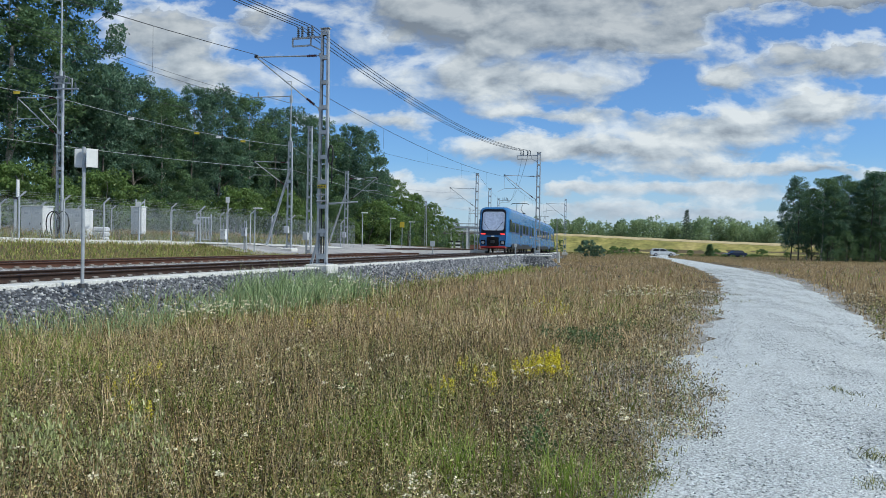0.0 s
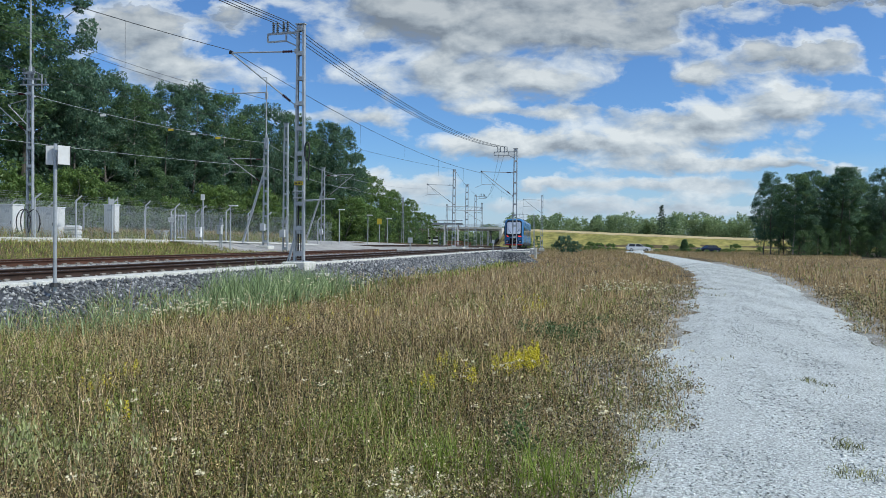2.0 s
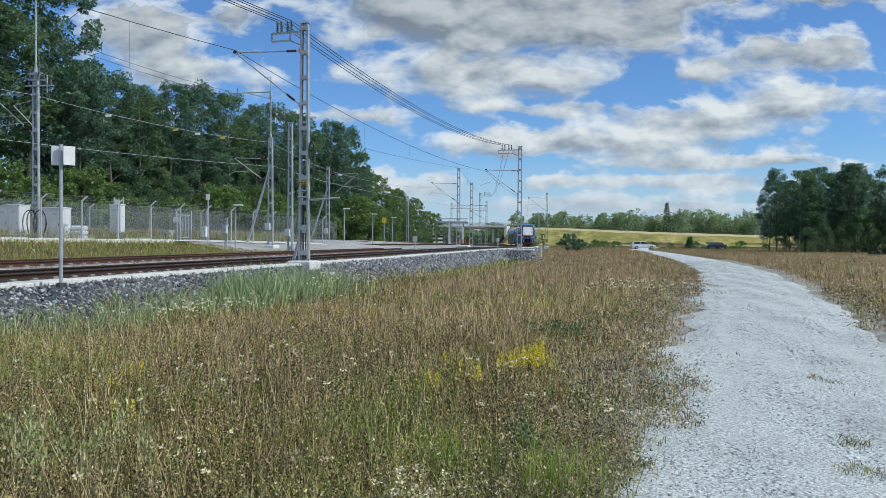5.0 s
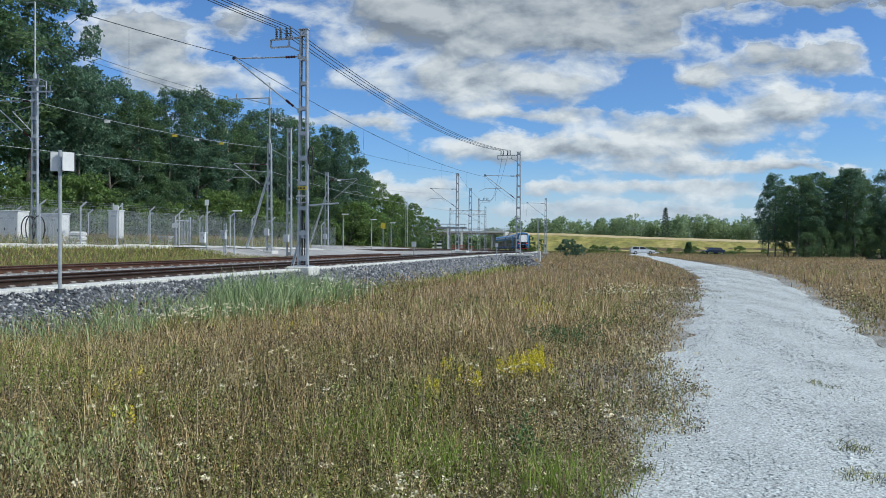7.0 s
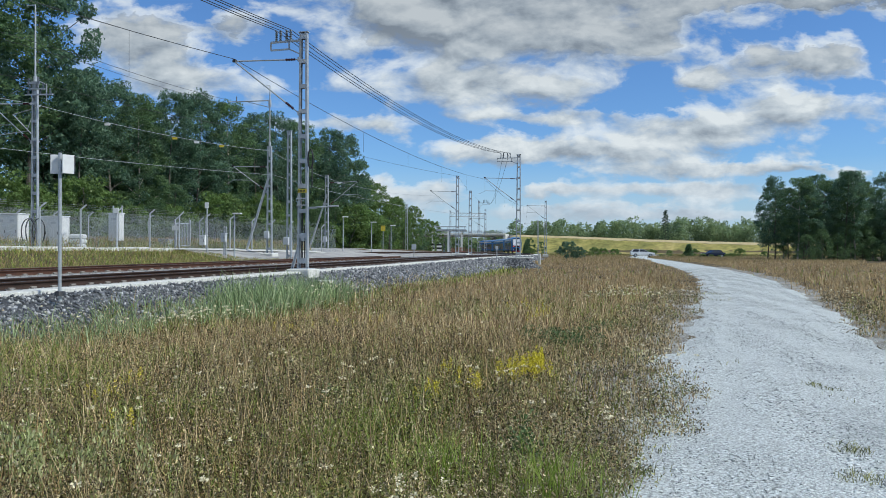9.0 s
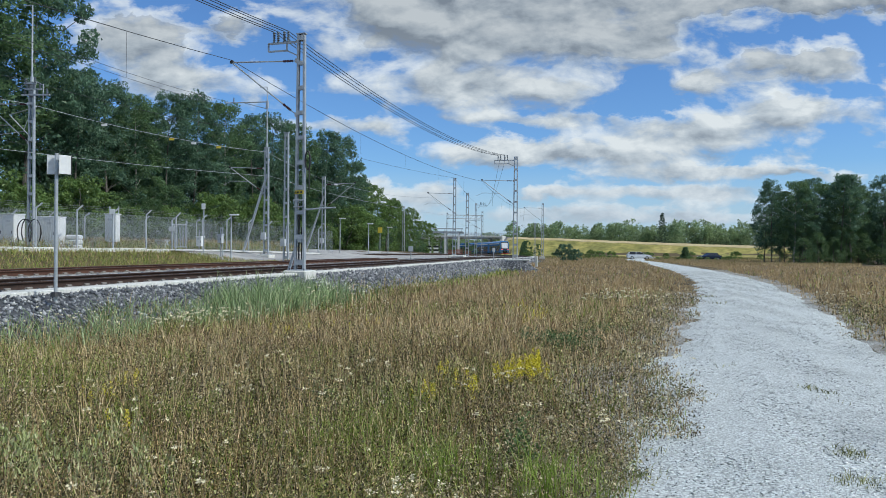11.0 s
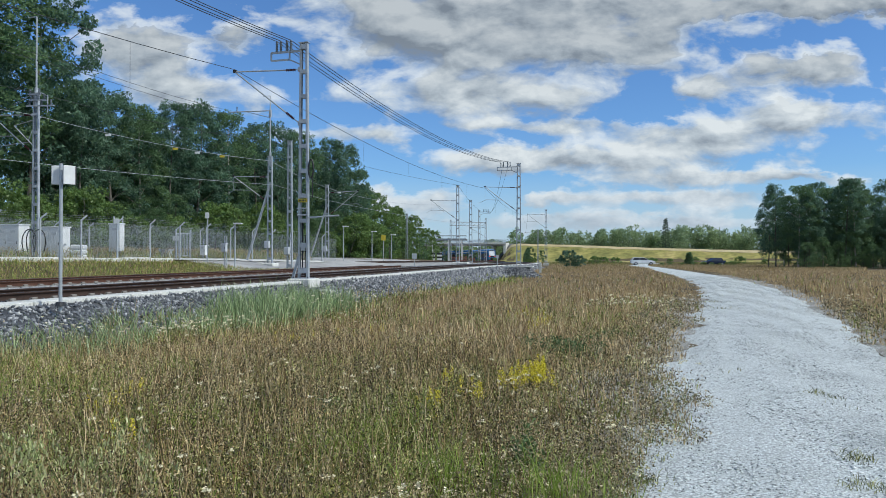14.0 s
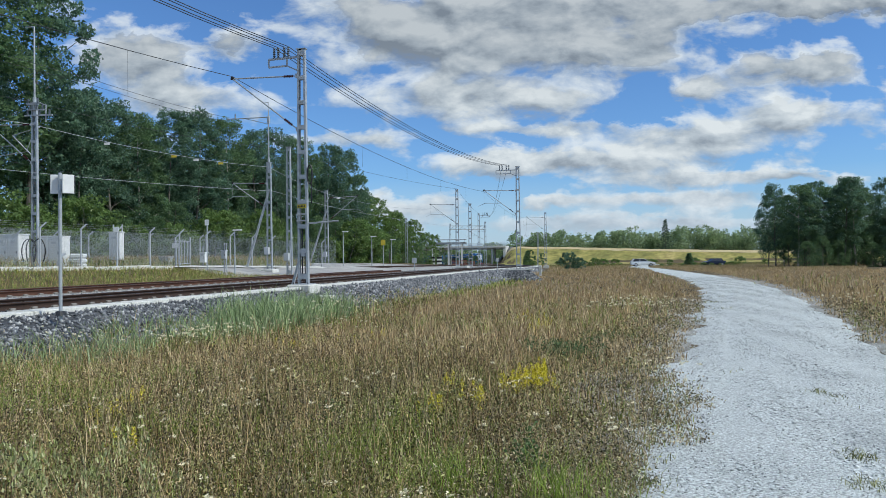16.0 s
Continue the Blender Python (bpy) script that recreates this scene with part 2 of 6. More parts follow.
WHITE_PETAL = surface("white petals", [(0.82, 0.75, 0.50), (0.92, 0.86, 0.64)], 0.7, 6, island=0.5, bump=0, trans=0.2)
YELLOW_PETAL = surface("yellow petals", [(0.60, 0.50, 0.03), (0.80, 0.70, 0.06)], 0.7, 6, island=0.5, bump=0)
FIELD = surface("ripening field", [(0.40, 0.32, 0.16), (0.52, 0.43, 0.25), (0.46, 0.40, 0.20)], 0.95, 0.1, 6, bump=0.4, bump_scale=3, fine=4)
SLOPE = surface("yellow-green verge", [(0.17, 0.17, 0.05), (0.29, 0.265, 0.075), (0.42, 0.345, 0.13)], 0.95, 0.16, 8, bump=0.5, bump_scale=2, fine=0.7, grain=(0.7, 1.25))
ASPHALT = surface("asphalt", [(0.16, 0.16, 0.16), (0.22, 0.22, 0.21)], 0.9, 1, bump=0.3, bump_scale=40)
BLUE = surface("blue train paint", [(0.042, 0.17, 0.39), (0.050, 0.19, 0.43)], 0.25, 1.2, bump=0.01, spec=0.5)
BLUE_DARK = surface("dark blue train paint", [(0.012, 0.04, 0.16), (0.016, 0.05, 0.19)], 0.3, 1.2, bump=0.01)
BLACK_GLOSS = surface("black gloss panel", [(0.010, 0.011, 0.013), (0.016, 0.017, 0.02)], 0.12, 2, bump=0)
RED_PAINT = surface("red skirt paint", [(0.30, 0.022, 0.022), (0.38, 0.03, 0.03)], 0.4, 2, bump=0.02)
ROOF_GREY = surface("train roof", [(0.25, 0.28, 0.33), (0.33, 0.36, 0.41)], 0.5, 1.5, bump=0.05)
RUBBER = surface("black rubber", [(0.012, 0.012, 0.012), (0.02, 0.02, 0.02)], 0.8, 3, bump=0.1)
CAR_WHITE = surface("silver car paint", [(0.74, 0.76, 0.78), (0.80, 0.82, 0.83)], 0.25, 1, metal=0.2, bump=0)
CAR_DARK = surface("dark blue car paint", [(0.015, 0.022, 0.045), (0.02, 0.03, 0.06)], 0.2, 1, bump=0)
# Train's left side: shade and dark reflections put into the colour.
SHADED_SIDE = surface("dark maroon shaded train side", [(0.12, 0.085, 0.09), (0.17, 0.125, 0.13)], 0.25, 1.5, bump=0)
HERB = surface("olive herbs", [(0.030, 0.038, 0.012), (0.16, 0.175, 0.05), (0.54, 0.53, 0.22)], 0.45, 2.6, island=0.5, bump=0, trans=0.15, fine=4, grain=(0.4, 1.6), spread=0.0)
VERGE = surface("stony verge", [(0.17, 0.15, 0.115), (0.31, 0.30, 0.27), (0.42, 0.43, 0.415)], 0.95, 1.8, 8, bump=0.9, bump_scale=24, fine=30, grain=(0.45, 1.4))
SEED = surface("pale seed heads", [(0.36, 0.28, 0.16), (0.52, 0.43, 0.27), (0.64, 0.56, 0.38)], 0.8, 2.0, island=0.6, bump=0, trans=0.2)
ORANGE_NET = surface("red-orange barrier", [(0.30, 0.11, 0.08), (0.38, 0.16, 0.12)], 0.7, 3, bump=0)


def glass(name, tint, rough=0.03, metal=0.0):
    m = bpy.data.materials.new(name)
    m.use_nodes = True
    b = m.node_tree.nodes["Principled BSDF"]
    b.inputs["Base Color"].default_value = (*tint, 1)
    b.inputs["Roughness"].default_value, b.inputs["Metallic"].default_value = rough, metal
    b.inputs["Specular IOR Level"].default_value = 0.9
    return m


WINDOW = glass("tinted train glass", (0.02, 0.024, 0.03), 0.04)
# Pale mottled base colour imitates bright sky mirrored in the glass.
SCREEN = surface("windscreen with painted reflection", [(0.45, 0.47, 0.48), (0.80, 0.81, 0.81), (0.95, 0.95, 0.94)], 0.12, 0.6, 2, metal=0.6, bump=0)


def glow(name, colour, strength):
    m = bpy.data.materials.new(name)
    m.use_nodes = True
    b = m.node_tree.nodes["Principled BSDF"]
    b.inputs["Base Color"].default_value = (*colour, 1)
    b.inputs["Emission Color"].default_value = (*colour, 1)
    b.inputs["Emission Strength"].default_value = strength
    return m


TAIL_LIGHT = glow("red tail light", (0.9, 0.05, 0.04), 2.0)

# ---- geometry helpers ----


def link_mesh(name, me, material, parent=None, label="", at=None):
    me.materials.append(material)
    ob = new(name, me)
    if parent is not None:
        ob.parent = parent
    if at is not None:
        ob.matrix_basis = at
    if label:
        ob["label"] = label
    return ob


def part(name, bm, material, parent=None, label="", smooth=False):
    """Links a bmesh as one mesh object, under a thing or a part."""
    me = bpy.data.meshes.new(name)
    bm.to_mesh(me)
    bm.free()
    if smooth:
        me.polygons.foreach_set("use_smooth", [True] * len(me.polygons))
    return link_mesh(name, me, material, parent, label)


def mesh_np(name, verts, faces, material, parent=None, smooth=False):
    """A mesh from arrays; all faces have the same number of corners."""
    verts, faces = np.asarray(verts, np.float32), np.asarray(faces, np.int32)
    me = bpy.data.meshes.new(name)
    k = faces.shape[1]
    me.vertices.add(len(verts))
    me.vertices.foreach_set("co", verts.ravel())
    me.loops.add(faces.size)
    me.loops.foreach_set("vertex_index", faces.ravel())
    me.polygons.add(len(faces))
    me.polygons.foreach_set("loop_start", np.arange(0, faces.size, k, dtype=np.int32))
    if smooth:
        me.polygons.foreach_set("use_smooth", np.ones(len(faces), bool))
    me.update(calc_edges=True)
    return link_mesh(name, me, material, parent)


def empty(name, m=None, **tags):
    ob = new(name)
    if m is not None:
        ob.matrix_basis = m
    return tagged(ob, **tags)


def box(bm, cx, cy, cz, sx, sy, sz, bevel=0.0, rot=None):
    """Adds a box, bevelled if wanted, to a bmesh."""
    r = bmesh.ops.create_cube(bm, size=1.0)
    vs = r["verts"]
    bmesh.ops.scale(bm, vec=(sx, sy, sz), verts=vs)
    if bevel:
        es = list({e for v in vs for e in v.link_edges})
        g = bmesh.ops.bevel(bm, geom=es, offset=bevel, segments=1, affect="EDGES")
        vs = list({v for f in g["faces"] for v in f.verts} | {v for v in vs if v.is_valid})
    if rot is not None:
        bmesh.ops.rotate(bm, cent=(0, 0, 0), matrix=rot, verts=vs)
    bmesh.ops.translate(bm, vec=(cx, cy, cz), verts=vs)
    return bm


def rod(bm, a, b, r, r2=None, seg=8):
    """Adds a tapered rod from a to b."""
    a, b = Vector(a), Vector(b)
    d = b - a
    g = bmesh.ops.create_cone(bm, cap_ends=True, segments=seg, radius1=r, radius2=r if r2 is None else r2, depth=d.length)
    m = Matrix.Translation((a + b) / 2) @ d.to_track_quat("Z", "Y").to_matrix().to_4x4()
    bmesh.ops.transform(bm, matrix=m, verts=g["verts"])
    return bm


def bar(bm, a, b, w, h):
    """Adds a straight flat bar from a to b, w wide and h deep."""
    a, b = Vector(a), Vector(b)
    d = b - a
    g = bmesh.ops.create_cube(bm, size=1.0)
    bmesh.ops.scale(bm, vec=(w, h, d.length), verts=g["verts"])
    m = Matrix.Translation((a + b) / 2) @ d.to_track_quat("Z", "Y").to_matrix().to_4x4()
    bmesh.ops.transform(bm, matrix=m, verts=g["verts"])
    return bm


def B():
    return bmesh.new()


def spline(points, step=1.0):
    """A smooth line through points, resampled evenly."""
    p = np.array(points, float)
    d = np.r_[0, np.cumsum(np.linalg.norm(np.diff(p, axis=0), axis=1))]
    m = np.gradient(p, d, axis=0)
    out = []
    for i in range(len(p) - 1):
        h = d[i + 1] - d[i]
        u = np.linspace(0, 1, max(2, int(h / step) + 1))[:, None]
        u = u[:-1] if i < len(p) - 2 else u
        out.append((2 * u**3 - 3 * u**2 + 1) * p[i] + (u**3 - 2 * u**2 + u) * h * m[i] + (-2 * u**3 + 3 * u**2) * p[i + 1] + (u**3 - u**2) * h * m[i + 1])
    return np.concatenate(out)


class Line:
    """A line over the plan, with its length, heading and signed distance (right is positive)."""

    def __init__(self, points, step=1.0):
        self.p = spline(points, step)
        self.s = np.r_[0, np.cumsum(np.linalg.norm(np.diff(self.p[:, :2], axis=0), axis=1))]
        t = np.gradient(self.p, self.s, axis=0)
        self.t = t[:, :2] / np.linalg.norm(t[:, :2], axis=1)[:, None]

    def at(self, s):
        q = np.array([np.interp(s, self.s, self.p[:, i]) for i in range(self.p.shape[1])])
        d = np.array([np.interp(s, self.s, self.t[:, i]) for i in range(2)])
        return q, d / np.linalg.norm(d)

    def side(self, s, off):
        """The point off metres to the right of the line at s."""
        q, d = self.at(s)
        return np.array([q[0] + d[1] * off, q[1] - d[0] * off])

    def s_of_y(self, y):
        return float(np.interp(y, self.p[:, 1], self.s))

    def near(self, x, y):
        """Signed distance to the line and the height of its nearest point."""
        x, y = np.asarray(x, float), np.asarray(y, float)
        shape = x.shape
        x, y = x.ravel(), y.ravel()
        out, zz = np.empty(len(x)), np.zeros(len(x))
        for i in range(0, len(x), 20000):
            dx = x[i:i + 20000, None] - self.p[None, :, 0]
            dy = y[i:i + 20000, None] - self.p[None, :, 1]
            k = np.argmin(dx * dx + dy * dy, axis=1)
            r = np.arange(len(k))
            out[i:i + 20000] = dx[r, k] * self.t[k, 1] - dy[r, k] * self.t[k, 0]
            out[i:i + 20000] = np.sign(out[i:i + 20000]) * np.hypot(dx[r, k], dy[r, k])
            if self.p.shape[1] > 2:
                zz[i:i + 20000] = self.p[k, 2]
        return out.reshape(shape), zz.reshape(shape)


# ---- plan ----
# Main track, centre of the rails' tops.
TRACK = Line([(-27.5, -40, 0.7), (-15.3, 0, 0.7), (-10.2, 16.5, 0.7), (-5.3, 32, 0.7), (4.4, 65.5, 0.68), (9.3, 86, 0.5), (13.4, 104, 0.35), (16.4, 118.5, 0.22),
              (18.8, 133, 0.1), (21.7, 156, -0.1), (23.7, 177, -0.3), (24.8, 195, -0.45), (25.3, 212, -0.6), (24.8, 229, -0.75), (22.8, 250, -0.95),
              (19.4, 270, -1.1), (12, 300, -1.35), (-4, 342, -1.7), (-36, 400, -2.0)])
SIDING = Line([(-33.5, -38, 0.72), (-21.5, 0, 0.72), (-13.6, 24, 0.72), (-7.2, 43, 0.72), (-2.6, 56.5, 0.72)])
YARD_TRACK = Line([(-30, 14, 0.95), (-17.6, 46, 0.95), (-11.0, 62, 0.92), (-1.5, 84, 0.8), (7.0, 112, 0.55), (11.6, 134, 0.35), (16.5, 160, 0.1), (19.5, 185, -0.2), (19.9, 212, -0.5), (17.5, 240, -0.8), (11, 270, -1.1), (-12, 330, -1.6)])
PATH = Line([(-2.6, -16, 0), (-0.4, -5, 0), (0.9, 0.0, 0), (2.6, 4.0, 0), (4.1, 7.6, 0), (7.7, 16, 0), (11.0, 24, 0), (15.2, 35, 0), (20.8, 54, -0.05), (26.6, 76, -0.2), (33, 103, -0.35), (41, 138, -0.5), (58, 176, -0.5)])
PATH_HALF = 1.75
ROAD = Line([(-60, 311, 5.9), (-10, 299, 6.2), (20, 292, 6.2), (50, 283, 5.5), (90, 264, 3.9), (140, 240, 2.4), (200, 210, 0.8), (300, 170, -0.4), (600, 60, -0.4)], 4.0)


def wave(x, y, k, seed=0.0):
    """Soft uneven height, about -1 to 1."""
    return (np.sin(x * k * 1.0 + 1.3 + seed) * np.cos(y * k * 0.83 + 0.7 * seed) + 0.6 * np.sin(x * k * 2.1 + y * k * 1.7 + 2.1 * seed) + 0.4 * np.cos(y * k * 3.7 - x * k * 2.9 + seed)) / 2


def smooth(a, b, x):
    u = np.clip((x - a) / (b - a), 0, 1)
    return u * u * (3 - 2 * u)


def land(x, y):
    """The height of the ground."""
    x, y = np.asarray(x, float), np.asarray(y, float)
    d, zr = TRACK.near(x, y)
    dp, zp = PATH.near(x, y)
    dr, zroad = ROAD.near(x, y)
    meadow = -0.5 * smooth(40, 140, y) - 0.7 * smooth(150, 260, y) + 0.05 * wave(x, y, 0.45) + 0.03 * wave(x, y, 1.7, 2)
    meadow = meadow - 0.34 * smooth(2.5, 11, -dp) * (1 - smooth(60, 110, y)) - 0.08 * smooth(2, 6, np.abs(dp))
    flat = smooth(1.6, 2.6, np.abs(dp))
    meadow = meadow * flat + (zp - 0.06) * (1 - flat)
    bed = zr - 0.27
    yard = zr - 0.25 + 0.80 * smooth(8.5, 15, -d) * smooth(8, 30, y) * (1 - 0.7 * smooth(90, 160, y)) + 1.5 * smooth(26, 46, -d) + 0.03 * wave(x, y, 0.6, 5)
    right = bed + (meadow - bed) * np.clip((d - 1.9) / 1.7, 0, 1)
    z = np.where(d > 0, right, bed + (yard - bed) * smooth(2.5, 6, -d))
    # the road's embankment; under the bridge the ground stays down
    gap = np.where(x > 10, smooth(28, 35, x), smooth(-4, -14, x))
    bank = zroad - 0.35 - np.maximum(0, np.abs(dr) - 4.8) * 0.42
    z = np.where((y > 60) & (gap > 0.001), np.maximum(z, z + (bank - z) * np.clip(gap, 0, 1)), z)
    far = smooth(300, 900, np.hypot(x, y))
    return z * (1 - far) + far * 1.0


def strip(name, line, cross, material, s0, s1, step, closed=False, parent=None, lift=0.0):
    """Sweeps a cross-section of (offset, height) along a line. Heights are above the line's own."""
    ss = np.arange(s0, s1 + step * 0.5, step)
    rows = []
    for s in ss:
        q, d = line.at(s)
        rows.append([(q[0] + d[1] * o, q[1] - d[0] * o, q[2] + h + lift) for o, h in cross])
    v = np.array(rows)
    n, k = v.shape[:2]
    i, j = np.meshgrid(np.arange(n - 1), np.arange(k if closed else k - 1), indexing="ij")
    j2 = (j + 1) % k
    f = np.stack([i * k + j, i * k + j2, (i + 1) * k + j2, (i + 1) * k + j], -1).reshape(-1, 4)
    return mesh_np(name, v.reshape(-1, 3), f, material, parent)


# ---- ground ----


def build_ground():
    # rings round the standing point, fine near and coarse far
    r = np.r_[0.0, np.geomspace(1.2, 420, 210), np.geomspace(460, 3500, 12)]
    a = np.radians(np.r_[np.arange(-60, 60, 0.4), np.arange(60, 300, 6)])
    R, A = np.meshgrid(r, a, indexing="ij")
    X, Y = R * np.sin(A), R * np.cos(A)
    Z = land(X, Y)
    n, k = X.shape
    i, j = np.meshgrid(np.arange(n - 1), np.arange(k), indexing="ij")
    f = np.stack([i * k + j, (i + 1) * k + j, (i + 1) * k + (j + 1) % k, i * k + (j + 1) % k], -1).reshape(-1, 4)
    g = mesh_np("ground", np.stack([X, Y, Z], -1).reshape(-1, 3), f, SOIL, smooth=True)
    tagged(g, "dry meadow soil with sparse withered grass", "ground", kind="structure")


build_ground()


def build_path():
    ss = np.arange(0, PATH.s[-1], 0.25)
    rows = []
    for s in ss:
        q, d = PATH.at(s)
        wl = PATH_HALF + 0.28 * math.sin(s * 0.9) * math.sin(s * 0.37 + 1) + 0.14 * math.sin(s * 3.1) + 0.07 * math.sin(s * 7.7)
        wr = PATH_HALF + 0.15 * math.sin(s * 0.7 + 2) + 0.08 * math.sin(s * 3.3 + 1)
        row = []
        for u in np.linspace(-1, 1, 15):
            o = u * (wl if u < 0 else wr)
            x, y = q[0] + d[1] * o, q[1] - d[0] * o
            h = 0.035 - 0.12 * abs(u) ** 5 - 0.02 * (math.exp(-((u - 0.5) / 0.16) ** 2) + math.exp(-((u + 0.5) / 0.16) ** 2)) + 0.004 * math.sin(s * 1.3 + u * 9)
            row.append((x, y, q[2] + h))
        rows.append(row)
    v = np.array(rows)
    n, k = v.shape[:2]
    i, j = np.meshgrid(np.arange(n - 1), np.arange(k - 1), indexing="ij")
    f = np.stack([i * k + j, i * k + j + 1, (i + 1) * k + j + 1, (i + 1) * k + j], -1).reshape(-1, 4)
    p = mesh_np("gravel_path", v.reshape(-1, 3), f, GRAVEL, smooth=True)
    tagged(p, "pale grey crushed limestone farm track with ragged edges", "path", kind="structure")


build_path()



def drape(name, line, offsets, material, s0, s1, step, lift, label, category):
    """A strip that lies on the ground along a line."""
    ss = np.arange(s0, s1, step)
    q = np.stack([np.interp(ss, line.s, line.p[:, i]) for i in range(2)], -1)
    d = np.stack([np.interp(ss, line.s, line.t[:, i]) for i in range(2)], -1)
    o = np.array(offsets)[None]
    jag = 0.25 * wave(ss, ss * 0.3, 0.9)[:, None] * (np.abs(o) >= np.abs(o).max() - 0.01)
    X, Y = q[:, :1] + d[:, 1:] * (o + jag), q[:, 1:] - d[:, :1] * (o + jag)
    Z = land(X, Y) + lift
    n, k = X.shape
    i, j = np.meshgrid(np.arange(n - 1), np.arange(k - 1), indexing="ij")
    f = np.stack([i * k + j, i * k + j + 1, (i + 1) * k + j + 1, (i + 1) * k + j], -1).reshape(-1, 4)
    return tagged(mesh_np(name, np.stack([X, Y, Z], -1).reshape(-1, 3), f, material, smooth=True), label, category, kind="structure")


drape("path_verge", PATH, [-3.3, -2.9, -2.4, -1.9, -1.5], VERGE, PATH.s_of_y(-6), PATH.s_of_y(26), 0.4, 0.012, "stony bare verge along the farm track", "verge")
drape("path_verge", PATH, [1.5, 1.9, 2.3], VERGE, PATH.s_of_y(-6), PATH.s_of_y(60), 0.4, 0.012, "stony bare verge along the farm track", "verge")

# ---- railway bed and rails ----
S0, S1 = TRACK.s_of_y(-30), TRACK.s_of_y(345)
bed = strip("ballast_bed", TRACK, [(-5.0, -0.24), (-2.2, -0.20), (-1.4, -0.19), (1.40, -0.19), (2.06, -0.20), (2.9, -0.62), (3.75, -1.06)], BALLAST, S0, S1, 1.0)
tagged(bed, "dark grey crushed stone ballast bed under the rails", "ballast", kind="structure")
yard = strip("yard_gravel", SIDING, [(-2.6, -0.26), (-1.6, -0.19), (1.6, -0.19), (3.2, -0.24)], YARD, SIDING.s_of_y(-30), SIDING.s[-1], 1.0)
tagged(yard, "pale gravel between the tracks of the yard", "gravel", kind="structure")
RAIL = [(-0.07, -0.18), (-0.07, -0.165), (-0.012, -0.15), (-0.012, -0.05), (-0.037, -0.04), (-0.037, -0.006), (0.037, -0.006), (0.037, -0.04), (0.012, -0.05), (0.012, -0.15), (0.07, -0.165), (0.07, -0.18)]


def build_track(line, s0, s1, name, label, side_mat, sleepers_to):
    thing = empty(name, label=label, category="railway track", kind="structure")
    for off in (-0.76, 0.76):
        strip("rail", line, [(o + off, h) for o, h in RAIL], side_mat, s0, s1, 1.0, True, thing)
        strip("rail_head", line, [(off - 0.034, -0.003), (off - 0.03, 0.0), (off + 0.03, 0.0), (off + 0.034, -0.003)], RAIL_TOP, s0, s1, 1.0, False, thing)["label"] = "worn shiny rail head"
    bm = B()
    box(bm, 0, 0, -0.235, 2.6, 0.26, 0.14, 0.02)
    for o in (-0.76, 0.76):
        for k in (-0.12, 0.12):
            box(bm, o + k, 0, -0.145, 0.07, 0.16, 0.05, 0.012)
    me = bpy.data.meshes.new("sleeper")
    bm.to_mesh(me)
    bm.free()
    me.materials.append(SLEEPER)
    s = s0 + 0.3
    while s < sleepers_to:
        q, d = line.at(s)
        ob = new("sleeper", me)
        ob.parent = thing
        ob.matrix_basis = Matrix.Translation(q) @ Matrix.Rotation(math.atan2(-d[0], d[1]), 4, "Z")
        s += 0.6
    return thing


SLEEPER = surface("weathered sleeper", [(0.20, 0.185, 0.165), (0.30, 0.28, 0.25)], 0.9, 3, bump=0.3)
build_track(TRACK, S0, S1, "main_track", "rust-brown rails of the main line on concrete sleepers", RUST, TRACK.s_of_y(72))
build_track(SIDING, SIDING.s_of_y(-25), SIDING.s[-1], "siding_track", "red-rusted rails of a siding that ends in gravel", RUST_RED, SIDING.s[-1])
build_track(YARD_TRACK, YARD_TRACK.s_of_y(40), YARD_TRACK.s[-1] - 2, "yard_track", "dark rails of a yard track before the wood", RUST, YARD_TRACK.s_of_y(60))


def build_kerb():
    """The concrete cable trough along the sleepers' ends, slab by slab."""
    thing = empty("cable_trough", label="pale concrete cable trough slabs along the ballast edge", category="cable trough", kind="structure")
    bm = B()
    box(bm, 0, 0, 0, 0.62, 1.48, 0.16, 0.015)
    me = bpy.data.meshes.new("slab")
    bm.to_mesh(me)
    bm.free()
    me.materials.append(CONCRETE)
    rnd = random.Random(4)
    s = TRACK.s_of_y(4)
    while s < TRACK.s_of_y(150):
        q, d = TRACK.at(s)
        p = TRACK.side(s, 1.78 + rnd.uniform(-0.015, 0.015))
        ob = new("slab", me)
        ob.parent = thing
        ob.matrix_basis = Matrix.Translation((p[0], p[1], q[2] - 0.21 + rnd.uniform(-0.01, 0.01))) @ Matrix.Rotation(math.atan2(-d[0], d[1]) + rnd.uniform(-0.006, 0.006), 4, "Z")
        s += 1.5


build_kerb()


